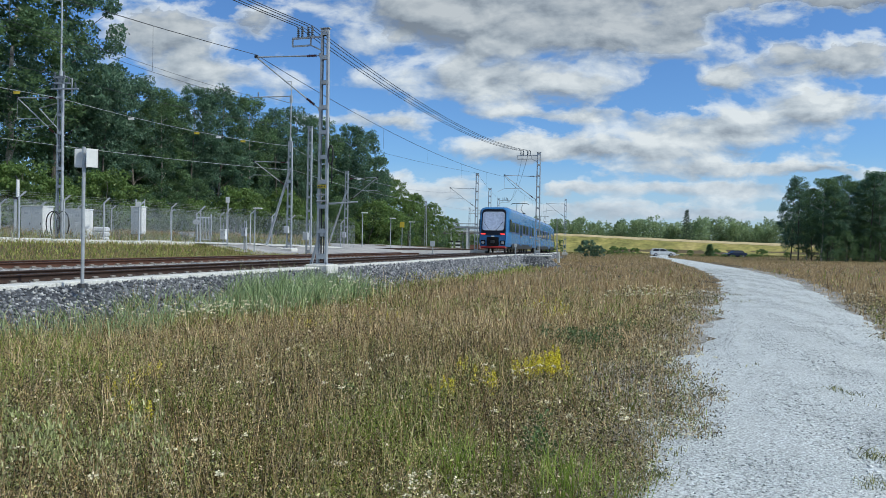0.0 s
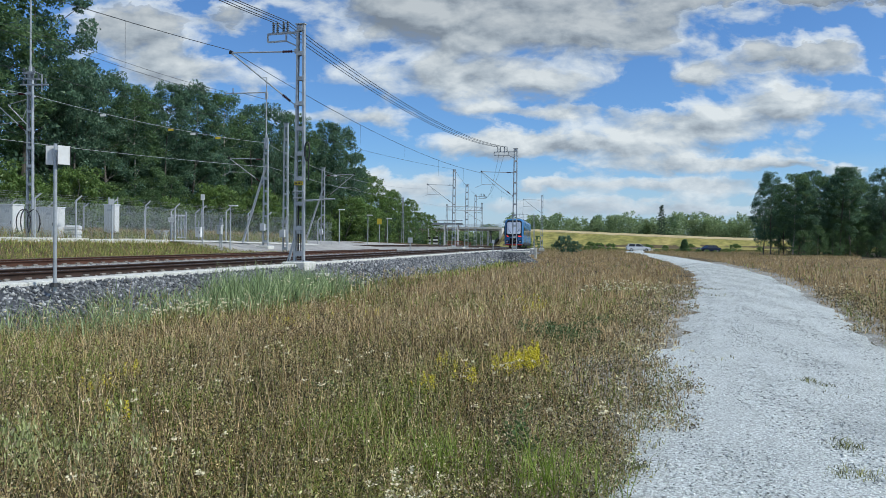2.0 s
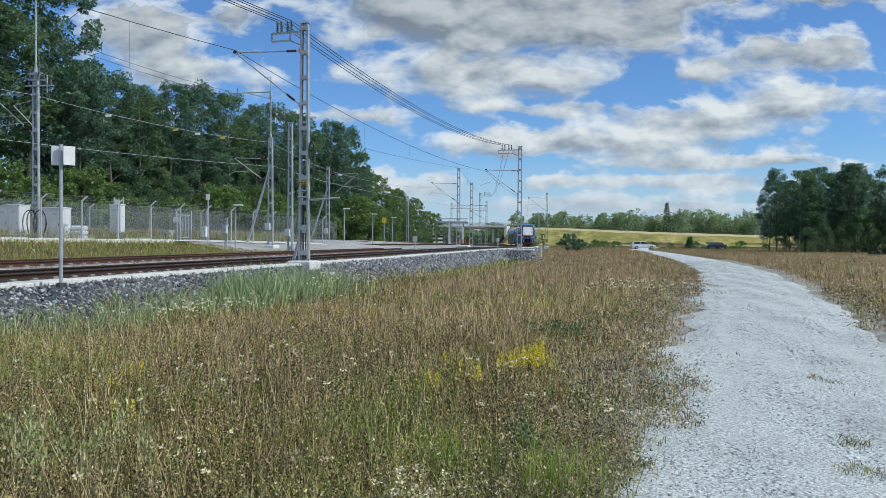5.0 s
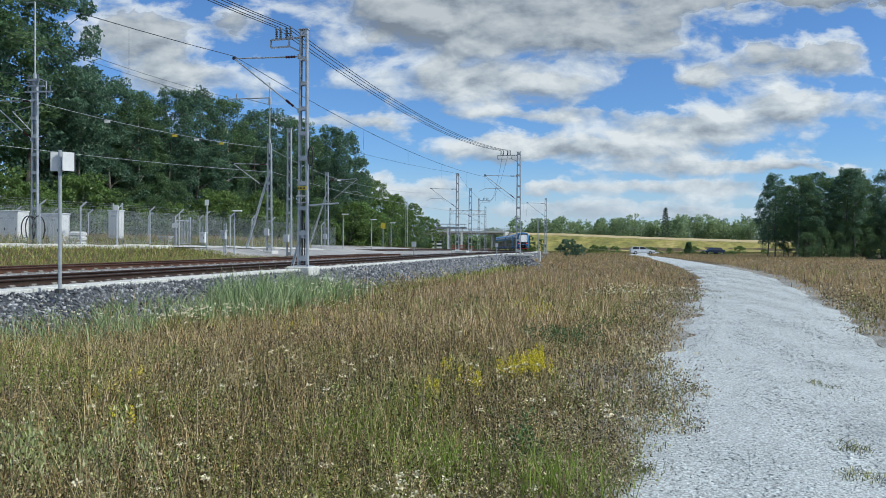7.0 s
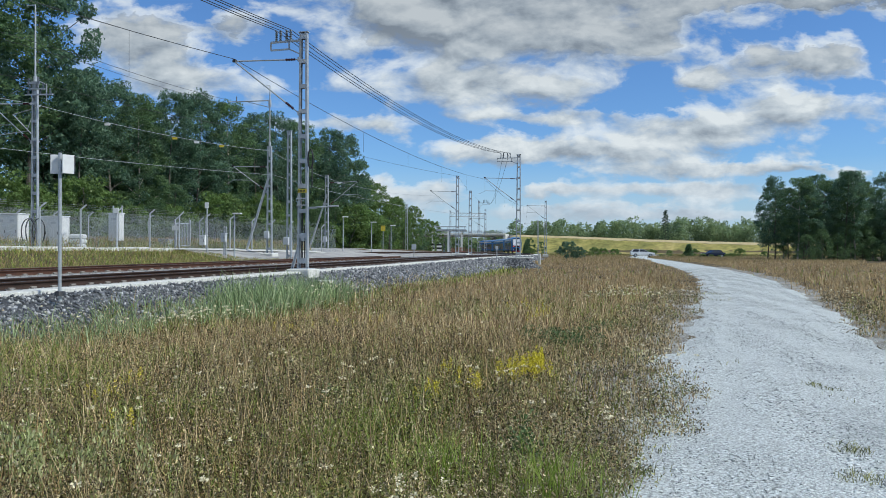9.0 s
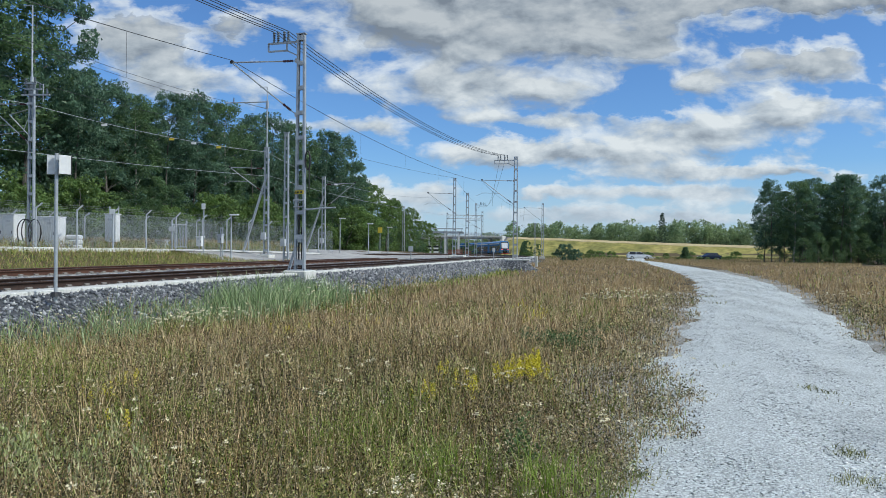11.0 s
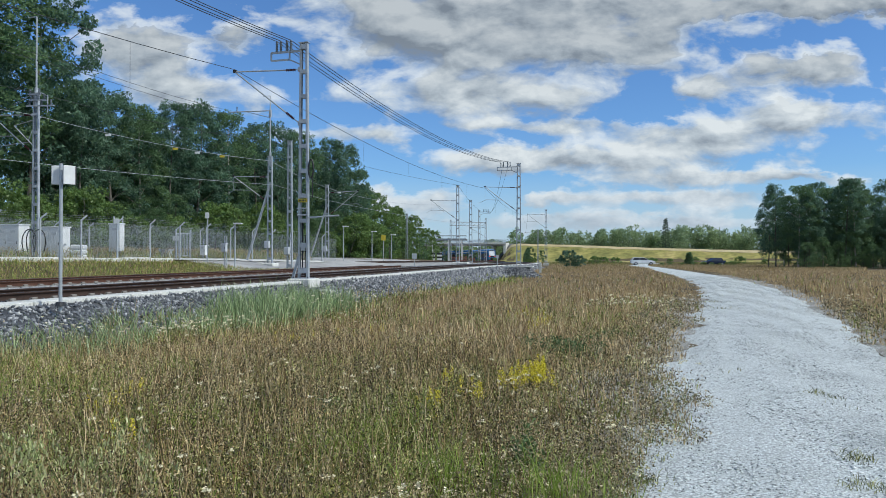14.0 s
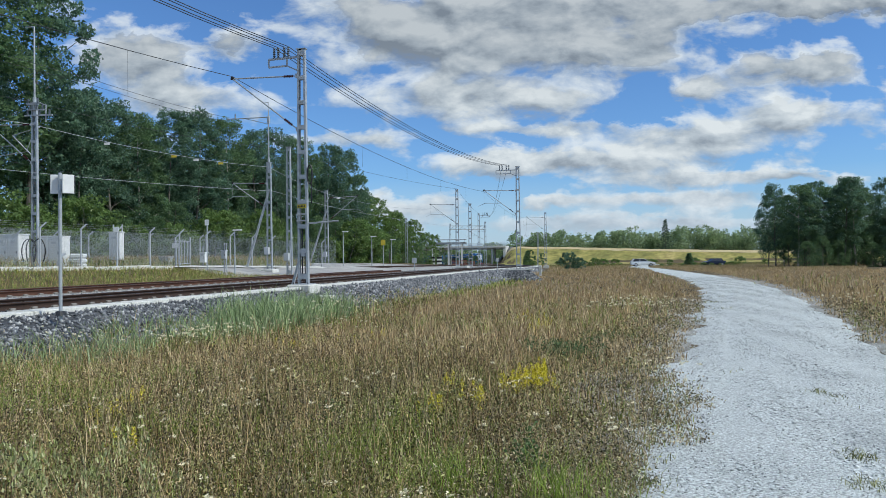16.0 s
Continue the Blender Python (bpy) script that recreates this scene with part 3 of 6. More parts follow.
def scatter_stones(name, pts, sizes, material, label, category, flat=1.0):
    """Loose stones: rough eight-sided lumps, joined."""
    rng = np.random.default_rng(7)
    n = len(pts)
    base = np.array([(1, 0, 0), (0, 1, 0), (-1, 0, 0), (0, -1, 0), (0, 0, 0.8), (0, 0, -0.8)])
    v = base[None] * rng.uniform(0.6, 1.25, (n, 6, 3)) + rng.uniform(-0.25, 0.25, (n, 6, 3))
    ang = rng.uniform(0, 6.28, (n, 2))
    c, s = np.cos(ang[:, 0]), np.sin(ang[:, 0])
    v = np.stack([v[..., 0] * c[:, None] - v[..., 1] * s[:, None], v[..., 0] * s[:, None] + v[..., 1] * c[:, None], v[..., 2]], -1)
    c, s = np.cos(ang[:, 1]), np.sin(ang[:, 1])
    v = np.stack([v[..., 0], v[..., 1] * c[:, None] - v[..., 2] * s[:, None], v[..., 1] * s[:, None] + v[..., 2] * c[:, None]], -1)
    v = v * sizes[:, None, None] * np.array([1, 1, flat]) + pts[:, None, :]
    tri = np.array([(0, 1, 4), (1, 2, 4), (2, 3, 4), (3, 0, 4), (1, 0, 5), (2, 1, 5), (3, 2, 5), (0, 3, 5)])
    f = (np.arange(n)[:, None, None] * 6 + tri[None]).reshape(-1, 3)
    ob = mesh_np(name, v.reshape(-1, 3), f, material)
    return tagged(ob, label, category, kind="stuff")


def build_ballast_stones():
    rng = np.random.default_rng(3)
    pts, sz = [], []
    for y0, y1, per, size in ((6, 30, 760, 0.044), (30, 55, 520, 0.055), (55, 110, 150, 0.08)):
        a, b = TRACK.s_of_y(y0), TRACK.s_of_y(y1)
        n = int((b - a) * per * 0.55)
        s = rng.uniform(a, b, n)
        o = rng.uniform(2.08, 3.9, n)
        q = np.stack([np.interp(s, TRACK.s, TRACK.p[:, i]) for i in range(3)], -1)
        d = np.stack([np.interp(s, TRACK.s, TRACK.t[:, i]) for i in range(2)], -1)
        x, y = q[:, 0] + d[:, 1] * o, q[:, 1] - d[:, 0] * o
        z = q[:, 2] - 0.2 - (o - 2.06) * 0.505
        z = np.maximum(z, land(x, y)) + rng.uniform(-0.01, 0.03, n)
        pts.append(np.stack([x, y, z], -1))
        sz.append(rng.uniform(0.6, 1.5, n) * size)
        n2 = int((b - a) * per * 0.28)
        s = rng.uniform(a, b, n2)
        o = rng.uniform(-4.5, 1.42, n2)
        q = np.stack([np.interp(s, TRACK.s, TRACK.p[:, i]) for i in range(3)], -1)
        d = np.stack([np.interp(s, TRACK.s, TRACK.t[:, i]) for i in range(2)], -1)
        pts.append(np.stack([q[:, 0] + d[:, 1] * o, q[:, 1] - d[:, 0] * o, q[:, 2] - 0.2 + rng.uniform(-0.01, 0.025, n2)], -1))
        sz.append(rng.uniform(0.6, 1.4, n2) * size)
    scatter_stones("ballast_stones", np.concatenate(pts), np.concatenate(sz), STONE, "loose blue-grey crushed ballast stones beside the rails", "ballast")


build_ballast_stones()


def build_path_stones():
    rng = np.random.default_rng(5)
    n = 46000
    s = PATH.s_of_y(1.5) + rng.uniform(0, 1, n) ** 2.0 * 55
    o = rng.normal(0, 1, n) * 0.75 + rng.uniform(-1.3, 1.3, n)
    q = np.stack([np.interp(s, PATH.s, PATH.p[:, i]) for i in range(3)], -1)
    d = np.stack([np.interp(s, PATH.s, PATH.t[:, i]) for i in range(2)], -1)
    x, y = q[:, 0] + d[:, 1] * o, q[:, 1] - d[:, 0] * o
    u = o / PATH_HALF
    z = q[:, 2] + np.maximum(0.037 - 0.12 * np.abs(u) ** 5 - 0.02 * (np.exp(-((u - 0.5) / 0.16) ** 2) + np.exp(-((u + 0.5) / 0.16) ** 2)), -0.055)
    scatter_stones("gravel_chips", np.stack([x, y, z], -1), rng.uniform(0.006, 0.0135, n) * (1 + 0.022 * (s - PATH.s_of_y(1.5))) * (1 + 0.8 * (rng.uniform(0, 1, n) > 0.96)), PATH_STONE, "loose pale limestone chips on the farm track", "gravel", 0.55)


build_path_stones()

# ---- catenary masts ----


def insulator(name, a, b, parent, material=INSULATOR, r=0.055):
    bm = B()
    a, b = Vector(a), Vector(b)
    rod(bm, a, b, r * 0.5, seg=8)
    n = 6
    for i in range(n):
        c = a.lerp(b, (i + 0.5) / n)
        u = (b - a).normalized() * 0.012
        rod(bm, c - u, c + u, r, r * 0.8, seg=10)
    return part(name, bm, material, parent)


def build_mast(x, y, z, turn, height, width=0.40, name="catenary_mast", label="", arm=0.0, arm_z=8.0, low_z=5.9, bracket=0.0, strut=0.0, pole=0.0, reg=True, footing=True, box_on=False):
    """A battened steel mast. Its own x runs across the track; arm and bracket reach along -x or +x."""
    m = empty(name, Matrix.Translation((x, y, z)) @ Matrix.Rotation(turn, 4, "Z"), label=label or "grey galvanised battened steel catenary mast on a concrete footing", category="mast", group="catenary masts")
    top_w = width * 0.68
    for sgn in (-1, 1):
        bm = B()
        # channel: web and two flanges
        for dy, w, h in ((0, 0.022, 0.13), (-0.062, 0.07, 0.014), (0.062, 0.07, 0.014)):
            a, b = Vector((sgn * width / 2, dy, 0)), Vector((sgn * top_w / 2, dy, height))
            g = bmesh.ops.create_cube(bm, size=1)
            bmesh.ops.scale(bm, vec=(w, h, height), verts=g["verts"])
            for v in g["verts"]:
                f = v.co.z / height + 0.5
                v.co.x += a.x + (b.x - a.x) * f - sgn * (0.024 if w > 0.05 else -0.012)
                v.co.y += dy
                v.co.z += height / 2
        part("leg", bm, GALV, m)
    n = int(height / 0.95)
    for i in range(n + 1):
        zz = 0.35 + (height - 0.5) * i / n
        w = width + (top_w - width) * zz / height
        for dy in (-0.075, 0.075):
            bm = B()
            box(bm, 0, dy, zz, w + 0.02, 0.012, 0.20 if i in (0, n) else 0.15)
            part("batten", bm, GALV, m)
    bm = B()
    box(bm, 0, 0, height + 0.015, top_w + 0.12, 0.2, 0.03)
    part("cap", bm, GALV, m)
    if footing:
        bm = B()
        box(bm, 0, 0, -0.17, 0.95, 0.95, 0.42, 0.04)
        part("footing", bm, CONCRETE, m, "pale concrete footing block")
        for sx in (-0.3, 0.3):
            for sy in (-0.25, 0.25):
                bm = B()
                rod(bm, (sx, sy, 0.0), (sx, sy, 0.12), 0.02)
                part("anchor_bolt", bm, DARK_STEEL, m)
        bm = B()
        box(bm, 0, 0, 0.05, 0.72, 0.62, 0.03, 0.005)
        part("base_plate", bm, GALV, m)
    if arm:
        sg = 1 if arm > 0 else -1
        tip = (arm, 0, arm_z + 0.06)
        bm = B()
        rod(bm, (sg * 0.75, 0, arm_z - 0.03), tip, 0.028)
        part("tie_tube", bm, GALV, m)
        insulator("insulator", (sg * 0.36, 0, arm_z - 0.04), (sg * 0.78, 0, arm_z - 0.03), m)
        bm = B()
        rod(bm, (sg * 0.17, 0, arm_z - 0.05), (sg * 0.37, 0, arm_z - 0.04), 0.02)
        box(bm, sg * 0.19, 0, arm_z - 0.05, 0.08, 0.16, 0.16)
        part("arm_bracket", bm, GALV, m)
        foot = Vector((sg * 0.19, 0, low_z))
        u = (Vector(tip) - foot).normalized()
        bm = B()
        rod(bm, foot + u * 0.7, tip, 0.03)
        part("cantilever_tube", bm, GALV, m)
        insulator("insulator", foot + u * 0.3, foot + u * 0.72, m)
        bm = B()
        rod(bm, foot, foot + u * 0.32, 0.02)
        box(bm, foot.x, 0, low_z, 0.08, 0.16, 0.16)
        part("arm_bracket", bm, GALV, m)
        bm = B()
        box(bm, arm, 0, arm_z + 0.08, 0.16, 0.07, 0.12, 0.02)
        part("wire_clamp", bm, DARK_STEEL, m)
        if reg:
            q = foot + u * ((Vector(tip) - foot).length * 0.45)
            bm = B()
            rod(bm, q, (arm - sg * 0.05, 0, q.z + 0.05), 0.02)
            rod(bm, (arm, 0, arm_z), (arm, 0, q.z), 0.008, seg=5)
            rod(bm, (arm - sg * 0.1, 0, q.z + 0.05), (arm + sg * 0.55, 0, q.z - 0.22), 0.014, seg=6)
            part("registration_arm", bm, GALV, m)
    if bracket:
        sg = 1 if bracket > 0 else -1
        zt = height - 0.28
        for dz in (0.0, -0.30):
            bm = B()
            if dz:
                bar(bm, (sg * 0.62, 0, zt + dz), (bracket, 0, zt + dz), 0.05, 0.06)
                bar(bm, (sg * 0.62, 0, zt + dz), (sg * 0.1, 0, zt - 0.55), 0.05, 0.05)
            else:
                bar(bm, (sg * 0.1, 0, zt), (bracket, 0, zt), 0.06, 0.07)
            part("crossarm", bm, GALV, m)
        for xe in (bracket, sg * 0.62):
            bm = B()
            bar(bm, (xe, 0, zt), (xe, 0, zt - 0.30), 0.05, 0.06)
            part("crossarm_end", bm, GALV, m)
        for k, o in enumerate((0.52, 0.68, 0.92, 1.08)):
            zz = zt + 0.02
            insulator("post_insulator", (sg * o * abs(bracket) / 1.3, 0, zz), (sg * o * abs(bracket) / 1.3, 0, zz + 0.42), m, GREY_INS, 0.06)
    if strut:
        bm = B()
        bar(bm, (strut, 0, -0.1), (0.0, 0, height * 0.74), 0.12, 0.14)
        part("strut", bm, GALV, m, "sloping steel back strut")
    if pole:
        bm = B()
        rod(bm, (0, 0, height - 0.6), (0, 0, height + pole), 0.05, 0.035)
        rod(bm, (0, 0, height + pole), (-0.55, 0, height + pole), 0.025)
        rod(bm, (0, 0, height - 0.7), (0, 0, height + 0.3), 0.09)
        part("mast_pole", bm, GALV, m, "slim lamp pole on the mast's top")
    if box_on:
        bm = B()
        box(bm, -0.1, -0.22, 1.35, 0.35, 0.22, 0.5, 0.02)
        part("switch_box", bm, GREY_PAINT, m)
    return m


def track_turn(y):
    q, d = TRACK.at(TRACK.s_of_y(y))
    return math.atan2(-d[0], d[1])


M1 = Vector((-4.62, 27.6, 0.62))
M2 = Vector((8.2, 63.2, 0.55))
mast1 = build_mast(*M1, track_turn(27), 9.0, arm=-3.0, arm_z=8.05, low_z=5.95, bracket=-1.4, reg=False, label="tall grey battened steel catenary mast beside the main track")
mast2 = build_mast(*M2, track_turn(63), 9.0, arm=-3.0, arm_z=6.95, low_z=4.85, bracket=-1.9, footing=False)


def mast2_base():
    bm = B()
    bmesh.ops.create_cone(bm, cap_ends=True, segments=18, radius1=2.5, radius2=0.8, depth=1.3)
    for v in bm.verts:
        v.co.x *= 1 + 0.08 * math.sin(v.co.y * 3)
    ob = part("ballast_mound", bm, BALLAST)
    ob.matrix_basis = Matrix.Translation((M2.x, M2.y, M2.z - 0.73))
    tagged(ob, "dark ballast heaped round the foot of a mast", "ballast", kind="structure")
    rng = np.random.default_rng(15)
    n = 2600
    a, u = rng.uniform(0, 6.283, n), rng.uniform(0, 1, n) ** 0.7
    r = 0.75 + 1.85 * u
    pts = np.stack([M2.x + r * np.cos(a), M2.y + r * np.sin(a), M2.z - 0.06 - 1.3 * u], -1)
    scatter_stones("mound_stones", pts, rng.uniform(0.04, 0.09, n), STONE, "loose dark ballast stones round the mast's foot", "ballast")
    bm = B()
    box(bm, 0.3, 0, 0, 2.0, 1.0, 0.10, 0.02)
    ob = part("footing_slab", bm, CONCRETE)
    ob.matrix_basis = Matrix.Translation((M2.x, M2.y, M2.z - 0.03)) @ Matrix.Rotation(track_turn(63), 4, "Z")
    tagged(ob, "flat pale concrete slab under a catenary mast", "concrete slab")


mast2_base()


def mast1_details():
    bm = B()
    bar(bm, (-0.55, 0.12, -0.05), (-0.2, 0.12, 1.05), 0.10, 0.08)
    part("foot_brace", bm, GALV, mast1, "short sloping steel brace")
    bm = B()
    box(bm, 0, -0.10, 3.0, 0.36, 0.015, 0.14)
    part("number_plate", bm, YELLOW_TAG, mast1, "yellow-green plate with dark bars")
    for k in range(5):
        bm = B()
        box(bm, -0.13 + k * 0.06, -0.112, 3.0, 0.035, 0.006, 0.07)
        part("plate_bar", bm, DARK_STEEL, mast1)
    for zz in (2.45, 2.7):
        bm = B()
        box(bm, 0, -0.11, zz, 0.46, 0.05, 0.05, 0.008)
        part("clamp_bar", bm, GALV, mast1)
    bm = B()
    rod(bm, (0.12, 0, 2.35), (1.45, 0, 2.42), 0.03)
    box(bm, 0.4, 0, 2.36, 0.3, 0.06, 0.07)
    part("side_arm", bm, GALV, mast1)
    bm = B()
    for k in range(14):
        a0, a1 = k / 14 * 2 * math.pi, (k + 1) / 14 * 2 * math.pi
        rod(bm, (0.32 + 0.10 * math.cos(a0), -0.05, 4.2 + 0.36 * math.sin(a0)), (0.32 + 0.10 * math.cos(a1), -0.05, 4.2 + 0.36 * math.sin(a1)), 0.03, seg=5)
    rod(bm, (0.36, 0, 4.0), (0.36, 0, 3.1), 0.022)
    part("cable_coil", bm, DARK_STEEL, mast1, "black coiled cable")
    bm = B()
    rod(bm, (-0.06, 0.03, 0.2), (-0.06, 0.03, 2.3), 0.03)
    rod(bm, (0.05, 0.03, 0.1), (0.05, 0.03, 1.7), 0.02)
    part("cable_duct", bm, DARK_STEEL, mast1)
    bm = B()
    box(bm, 0.0, 0.0, 1.25, 0.16, 0.12, 0.3, 0.01)
    part("junction_box", bm, GREY_PAINT, mast1)


mast1_details()

# masts further along and across the yard: x, y, z, height, arm, options
build_mast(20.3, 121, 0.1, track_turn(121), 9.0, arm=-3.1, arm_z=8.2, low_z=6.0)
build_mast(29.2, 186, -0.6, track_turn(186), 8.6, arm=-3.4, arm_z=7.8, low_z=5.8)
build_mast(3.7, 82.0, 0.4, track_turn(85), 9.0, arm=-3.1, arm_z=7.3, low_z=5.2, label="grey steel catenary mast standing between two tracks")
build_mast(6.3, 100.0, 0.2, track_turn(100), 8.9, width=0.5)
build_mast(9.0, 120.0, 0.0, track_turn(120), 8.9, bracket=1.8, label="steel mast with twin insulators on a short crossarm")
build_mast(12.0, 143.0, -0.1, track_turn(143), 8.8, arm=-3.3, arm_z=7.0, low_z=5.2)
build_mast(-8.95, 48.0, 0.45, track_turn(48), 8.6, width=0.36, reg=False, box_on=True, label="slim battened steel mast between siding and yard track")
build_mast(-9.6, 71.0, 0.75, track_turn(60), 7.6, arm=3.2, arm_z=6.9, low_z=4.6, strut=-2.0, box_on=True, label="steel mast with sloping back strut before the wood")
build_mast(-11.0, 51.5, 0.9, track_turn(50), 7.6, arm=-2.9, arm_z=6.2, low_z=4.4, strut=-1.9, pole=4.3, box_on=True, label="steel mast with back strut and tall lamp pole")
gear_mast = build_mast(-20.2, 38.0, 1.0, track_turn(40), 8.9, arm=-2.9, arm_z=7.85, low_z=5.8, pole=4.0, label="steel mast with tall lamp pole behind the cabinets")
build_mast(-2.9, 115.0, 0.4, track_turn(100), 7.6, width=0.36)



def bracket_arm(x, y, z, reach, turn, label):
    t = empty("bracket_arm", Matrix.Translation((x, y, z)) @ Matrix.Rotation(turn, 4, "Z"), label=label, category="bracket")
    bm = B()
    rod(bm, (0, 0, 0), (reach, 0, 0.05), 0.04)
    part("arm_tube", bm, GALV, t)
    bm = B()
    rod(bm, (0, 0, -0.5), (reach * 0.55, 0, 0.0), 0.022)
    part("brace", bm, GALV, t)
    bm = B()
    box(bm, 0, 0, -0.2, 0.16, 0.16, 0.5, 0.01)
    part("collar", bm, GALV, t)
    insulator("insulator", (reach * 0.8, 0, 0.05), (reach * 0.8, 0, 0.4), t, GREY_INS)


bracket_arm(-11.0, 51.5, 11.75, -3.3, track_turn(50), "long steel bracket on the lamp pole of the strutted mast")


def switch_gear():
    """Crossbars with insulators and a switch rod on the head of the mast behind the cabinets, and a second cantilever."""
    for zz, x0, x1 in ((8.25, -0.5, 1.25), (8.55, -0.3, 0.75), (8.85, -0.35, 0.4)):
        bm = B()
        bar(bm, (x0, -0.14, zz), (x1, -0.14, zz - 0.06), 0.07, 0.07)
        part("gear_bar", bm, GALV, gear_mast)
        for u in (0.12, 0.55, 0.9):
            x = x0 + (x1 - x0) * u
            if abs(x) > 0.15:
                insulator("gear_insulator", (x, -0.14, zz - 0.02), (x, -0.14, zz + 0.26), gear_mast, GREY_INS, 0.06)
    bm = B()
    rod(bm, (0.85, -0.14, 7.85), (0.85, -0.14, 8.75), 0.03)
    rod(bm, (0.85, -0.14, 8.7), (0.3, -0.14, 8.95), 0.02)
    part("switch_rod", bm, GALV, gear_mast)
    bm = B()
    rod(bm, (-0.25, 0.5, 5.9), (-1.95, 0.5, 7.4), 0.03)
    rod(bm, (-0.2, 0.5, 7.75), (-1.95, 0.5, 7.4), 0.022)
    rod(bm, (-0.5, 0.5, 7.65), (-1.0, 0.5, 6.6), 0.02)
    rod(bm, (-0.9, 0.5, 6.5), (-2.9, 0.5, 6.35), 0.02)
    bar(bm, (-0.05, 0, 7.75), (-0.2, 0.5, 7.75), 0.06, 0.06)
    bar(bm, (-0.05, 0, 5.9), (-0.25, 0.5, 5.9), 0.06, 0.06)
    part("second_cantilever", bm, GALV, gear_mast)
    insulator("insulator", (-0.3, 0.5, 5.95), (-0.62, 0.5, 6.22), gear_mast, GREY_INS)


switch_gear()

# ---- wires ----


def wire(name, points, r, label, sag=0.0, n=14, group="overhead wires", material=WIRE):
    """One sagging wire through its supports."""
    cu = bpy.data.curves.new(name, "CURVE")
    cu.dimensions, cu.bevel_depth, cu.bevel_resolution = "3D", r, 1
    sp = cu.splines.new("POLY")
    pts = []
    for a, b in zip(points[:-1], points[1:]):
        for k in range(n):
            u = k / n
            p = Vector(a).lerp(Vector(b), u)
            p.z -= sag * 4 * u * (1 - u)
            pts.append(p)
    pts.append(Vector(points[-1]))
    sp.points.add(len(pts) - 1)
    for q, p in zip(sp.points, pts):
        q.co = (*p, 1)
    cu.materials.append(material)
    return tagged(new(name, cu), label, "wire", group)


def tip(mast, x, z):
    return mast.matrix_basis @ Vector((x, 0, z))


for o in (0.52, 0.68, 0.92, 1.08):
    a = tip(mast1, -o * 1.4 / 1.3, 9.16)
    b = tip(mast2, -o * 1.9 / 1.3, 9.16)
    c = a - (b - a) * 0.95 + Vector((0, 0, 0.6))
    wire("feeder_cable", [c, a, b], 0.014, "dark feeder cable on the masts' crossarm insulators", 0.92)
for o in (0.6, 0.95):
    a = tip(mast2, -o * 1.9 / 1.3, 9.1)
    wire("jumper_cable", [a, (9.3 + o, 119.8, 9.2)], 0.012, "sagging jumper cable from mast to mast", 2.2, 20)
MESSENGER = [tip(mast1, -3.0, 8.2) + (tip(mast1, -3.0, 8.2) - tip(mast2, -3.0, 6.9)) * 1.0, tip(mast1, -3.0, 8.2), tip(mast2, -3.0, 6.9), Vector((17.2, 121, 8.2)), Vector((25.9, 186, 7.2)), Vector((16, 290, 5.5))]
MESSENGER[0].z = 8.0
wire("messenger_wire", MESSENGER, 0.012, "sagging messenger wire over the main track", 0.7)
CONTACT = [Vector((p.x, p.y, p.z - 1.75)) for p in MESSENGER]


def droppers():
    for a, b, c, d in zip(MESSENGER[:-3], MESSENGER[1:], CONTACT[:-3], CONTACT[1:]):
        for u in (0.15, 0.32, 0.5, 0.68, 0.85):
            p, q = a.lerp(b, u), c.lerp(d, u)
            p.z -= 0.7 * 4 * u * (1 - u)
            q.z = p.z - 0.75 - 1.0 * abs(2 * u - 1)
            wire("dropper", [p, q], 0.005, "thin vertical dropper wire of the overhead line", 0, 2, "droppers")


droppers()
L1 = [(-34, 8, 8.9), (-20.2, 37.8, 8.75), (-11.0, 51.5, 8.2), (-7.2, 71, 7.4), (1.2, 82, 7.2), (3.6, 100, 7.2), (9, 143, 6.8)]
wire("messenger_wire", L1, 0.013, "pale messenger wire over the yard track", 0.3, material=GALV)
wire("contact_wire", [(-36, 6, 6.3), (-21.5, 36, 6.3), (-10.5, 50.5, 6.4), (-6.5, 71, 6.2), (3.6, 100, 6.0), (9, 143, 5.6)], 0.012, "pale contact wire over the yard track", 0.12, material=GALV)
L2 = [(-46, 10, 8.4), (-27, 44, 8.2), (-17, 62, 7.9), (-7.2, 71.2, 7.2)]
wire("stay_wire", L2, 0.010, "thin grey stay wire before the wood", 0.5)


wire("feeder_cable", [(-34, 8, 10.2), (-20.2, 38, 9.95), (-11.0, 51.5, 9.6), (3.7, 82, 9.45), (9.0, 120, 8.95)], 0.012, "dark feeder cable over the yard masts", 0.3)
for dz in (0.0, 0.32):
    wire("stay_wire", [(-30.0, 8.0, 11.5 - dz), (-18.2, 40.0, 11.65 - dz), (-14.1, 51.2, 11.75 - dz)], 0.011, "thin wire to the long bracket on the lamp pole", 0.12)


def along(points, seg, u, sag):
    p = Vector(points[seg]).lerp(Vector(points[seg + 1]), u)
    p.z -= sag * 4 * u * (1 - u)
    return p


for k, (x, y, z) in enumerate([along(L1, g, u, 0.3) for g, u in ((0, 0.93), (1, 0.25), (1, 0.52), (1, 0.62), (1, 0.74), (2, 0.8))]):
    bm = B()
    box(bm, 0, 0, 0, 0.32, 0.02, 0.13, 0.005)
    ob = part("wire_tag", bm, YELLOW_TAG if k % 2 == 0 else WHITE_PAINT)
    ob.matrix_basis = Matrix.Translation((x, y, z - 0.1))
    tagged(ob, "small coloured tag hanging on the overhead wire", "tag", "wire tags")

# ---- train ----
CAR_LEN, CAR_W, CAR_H = 22.0, 2.85, 4.4


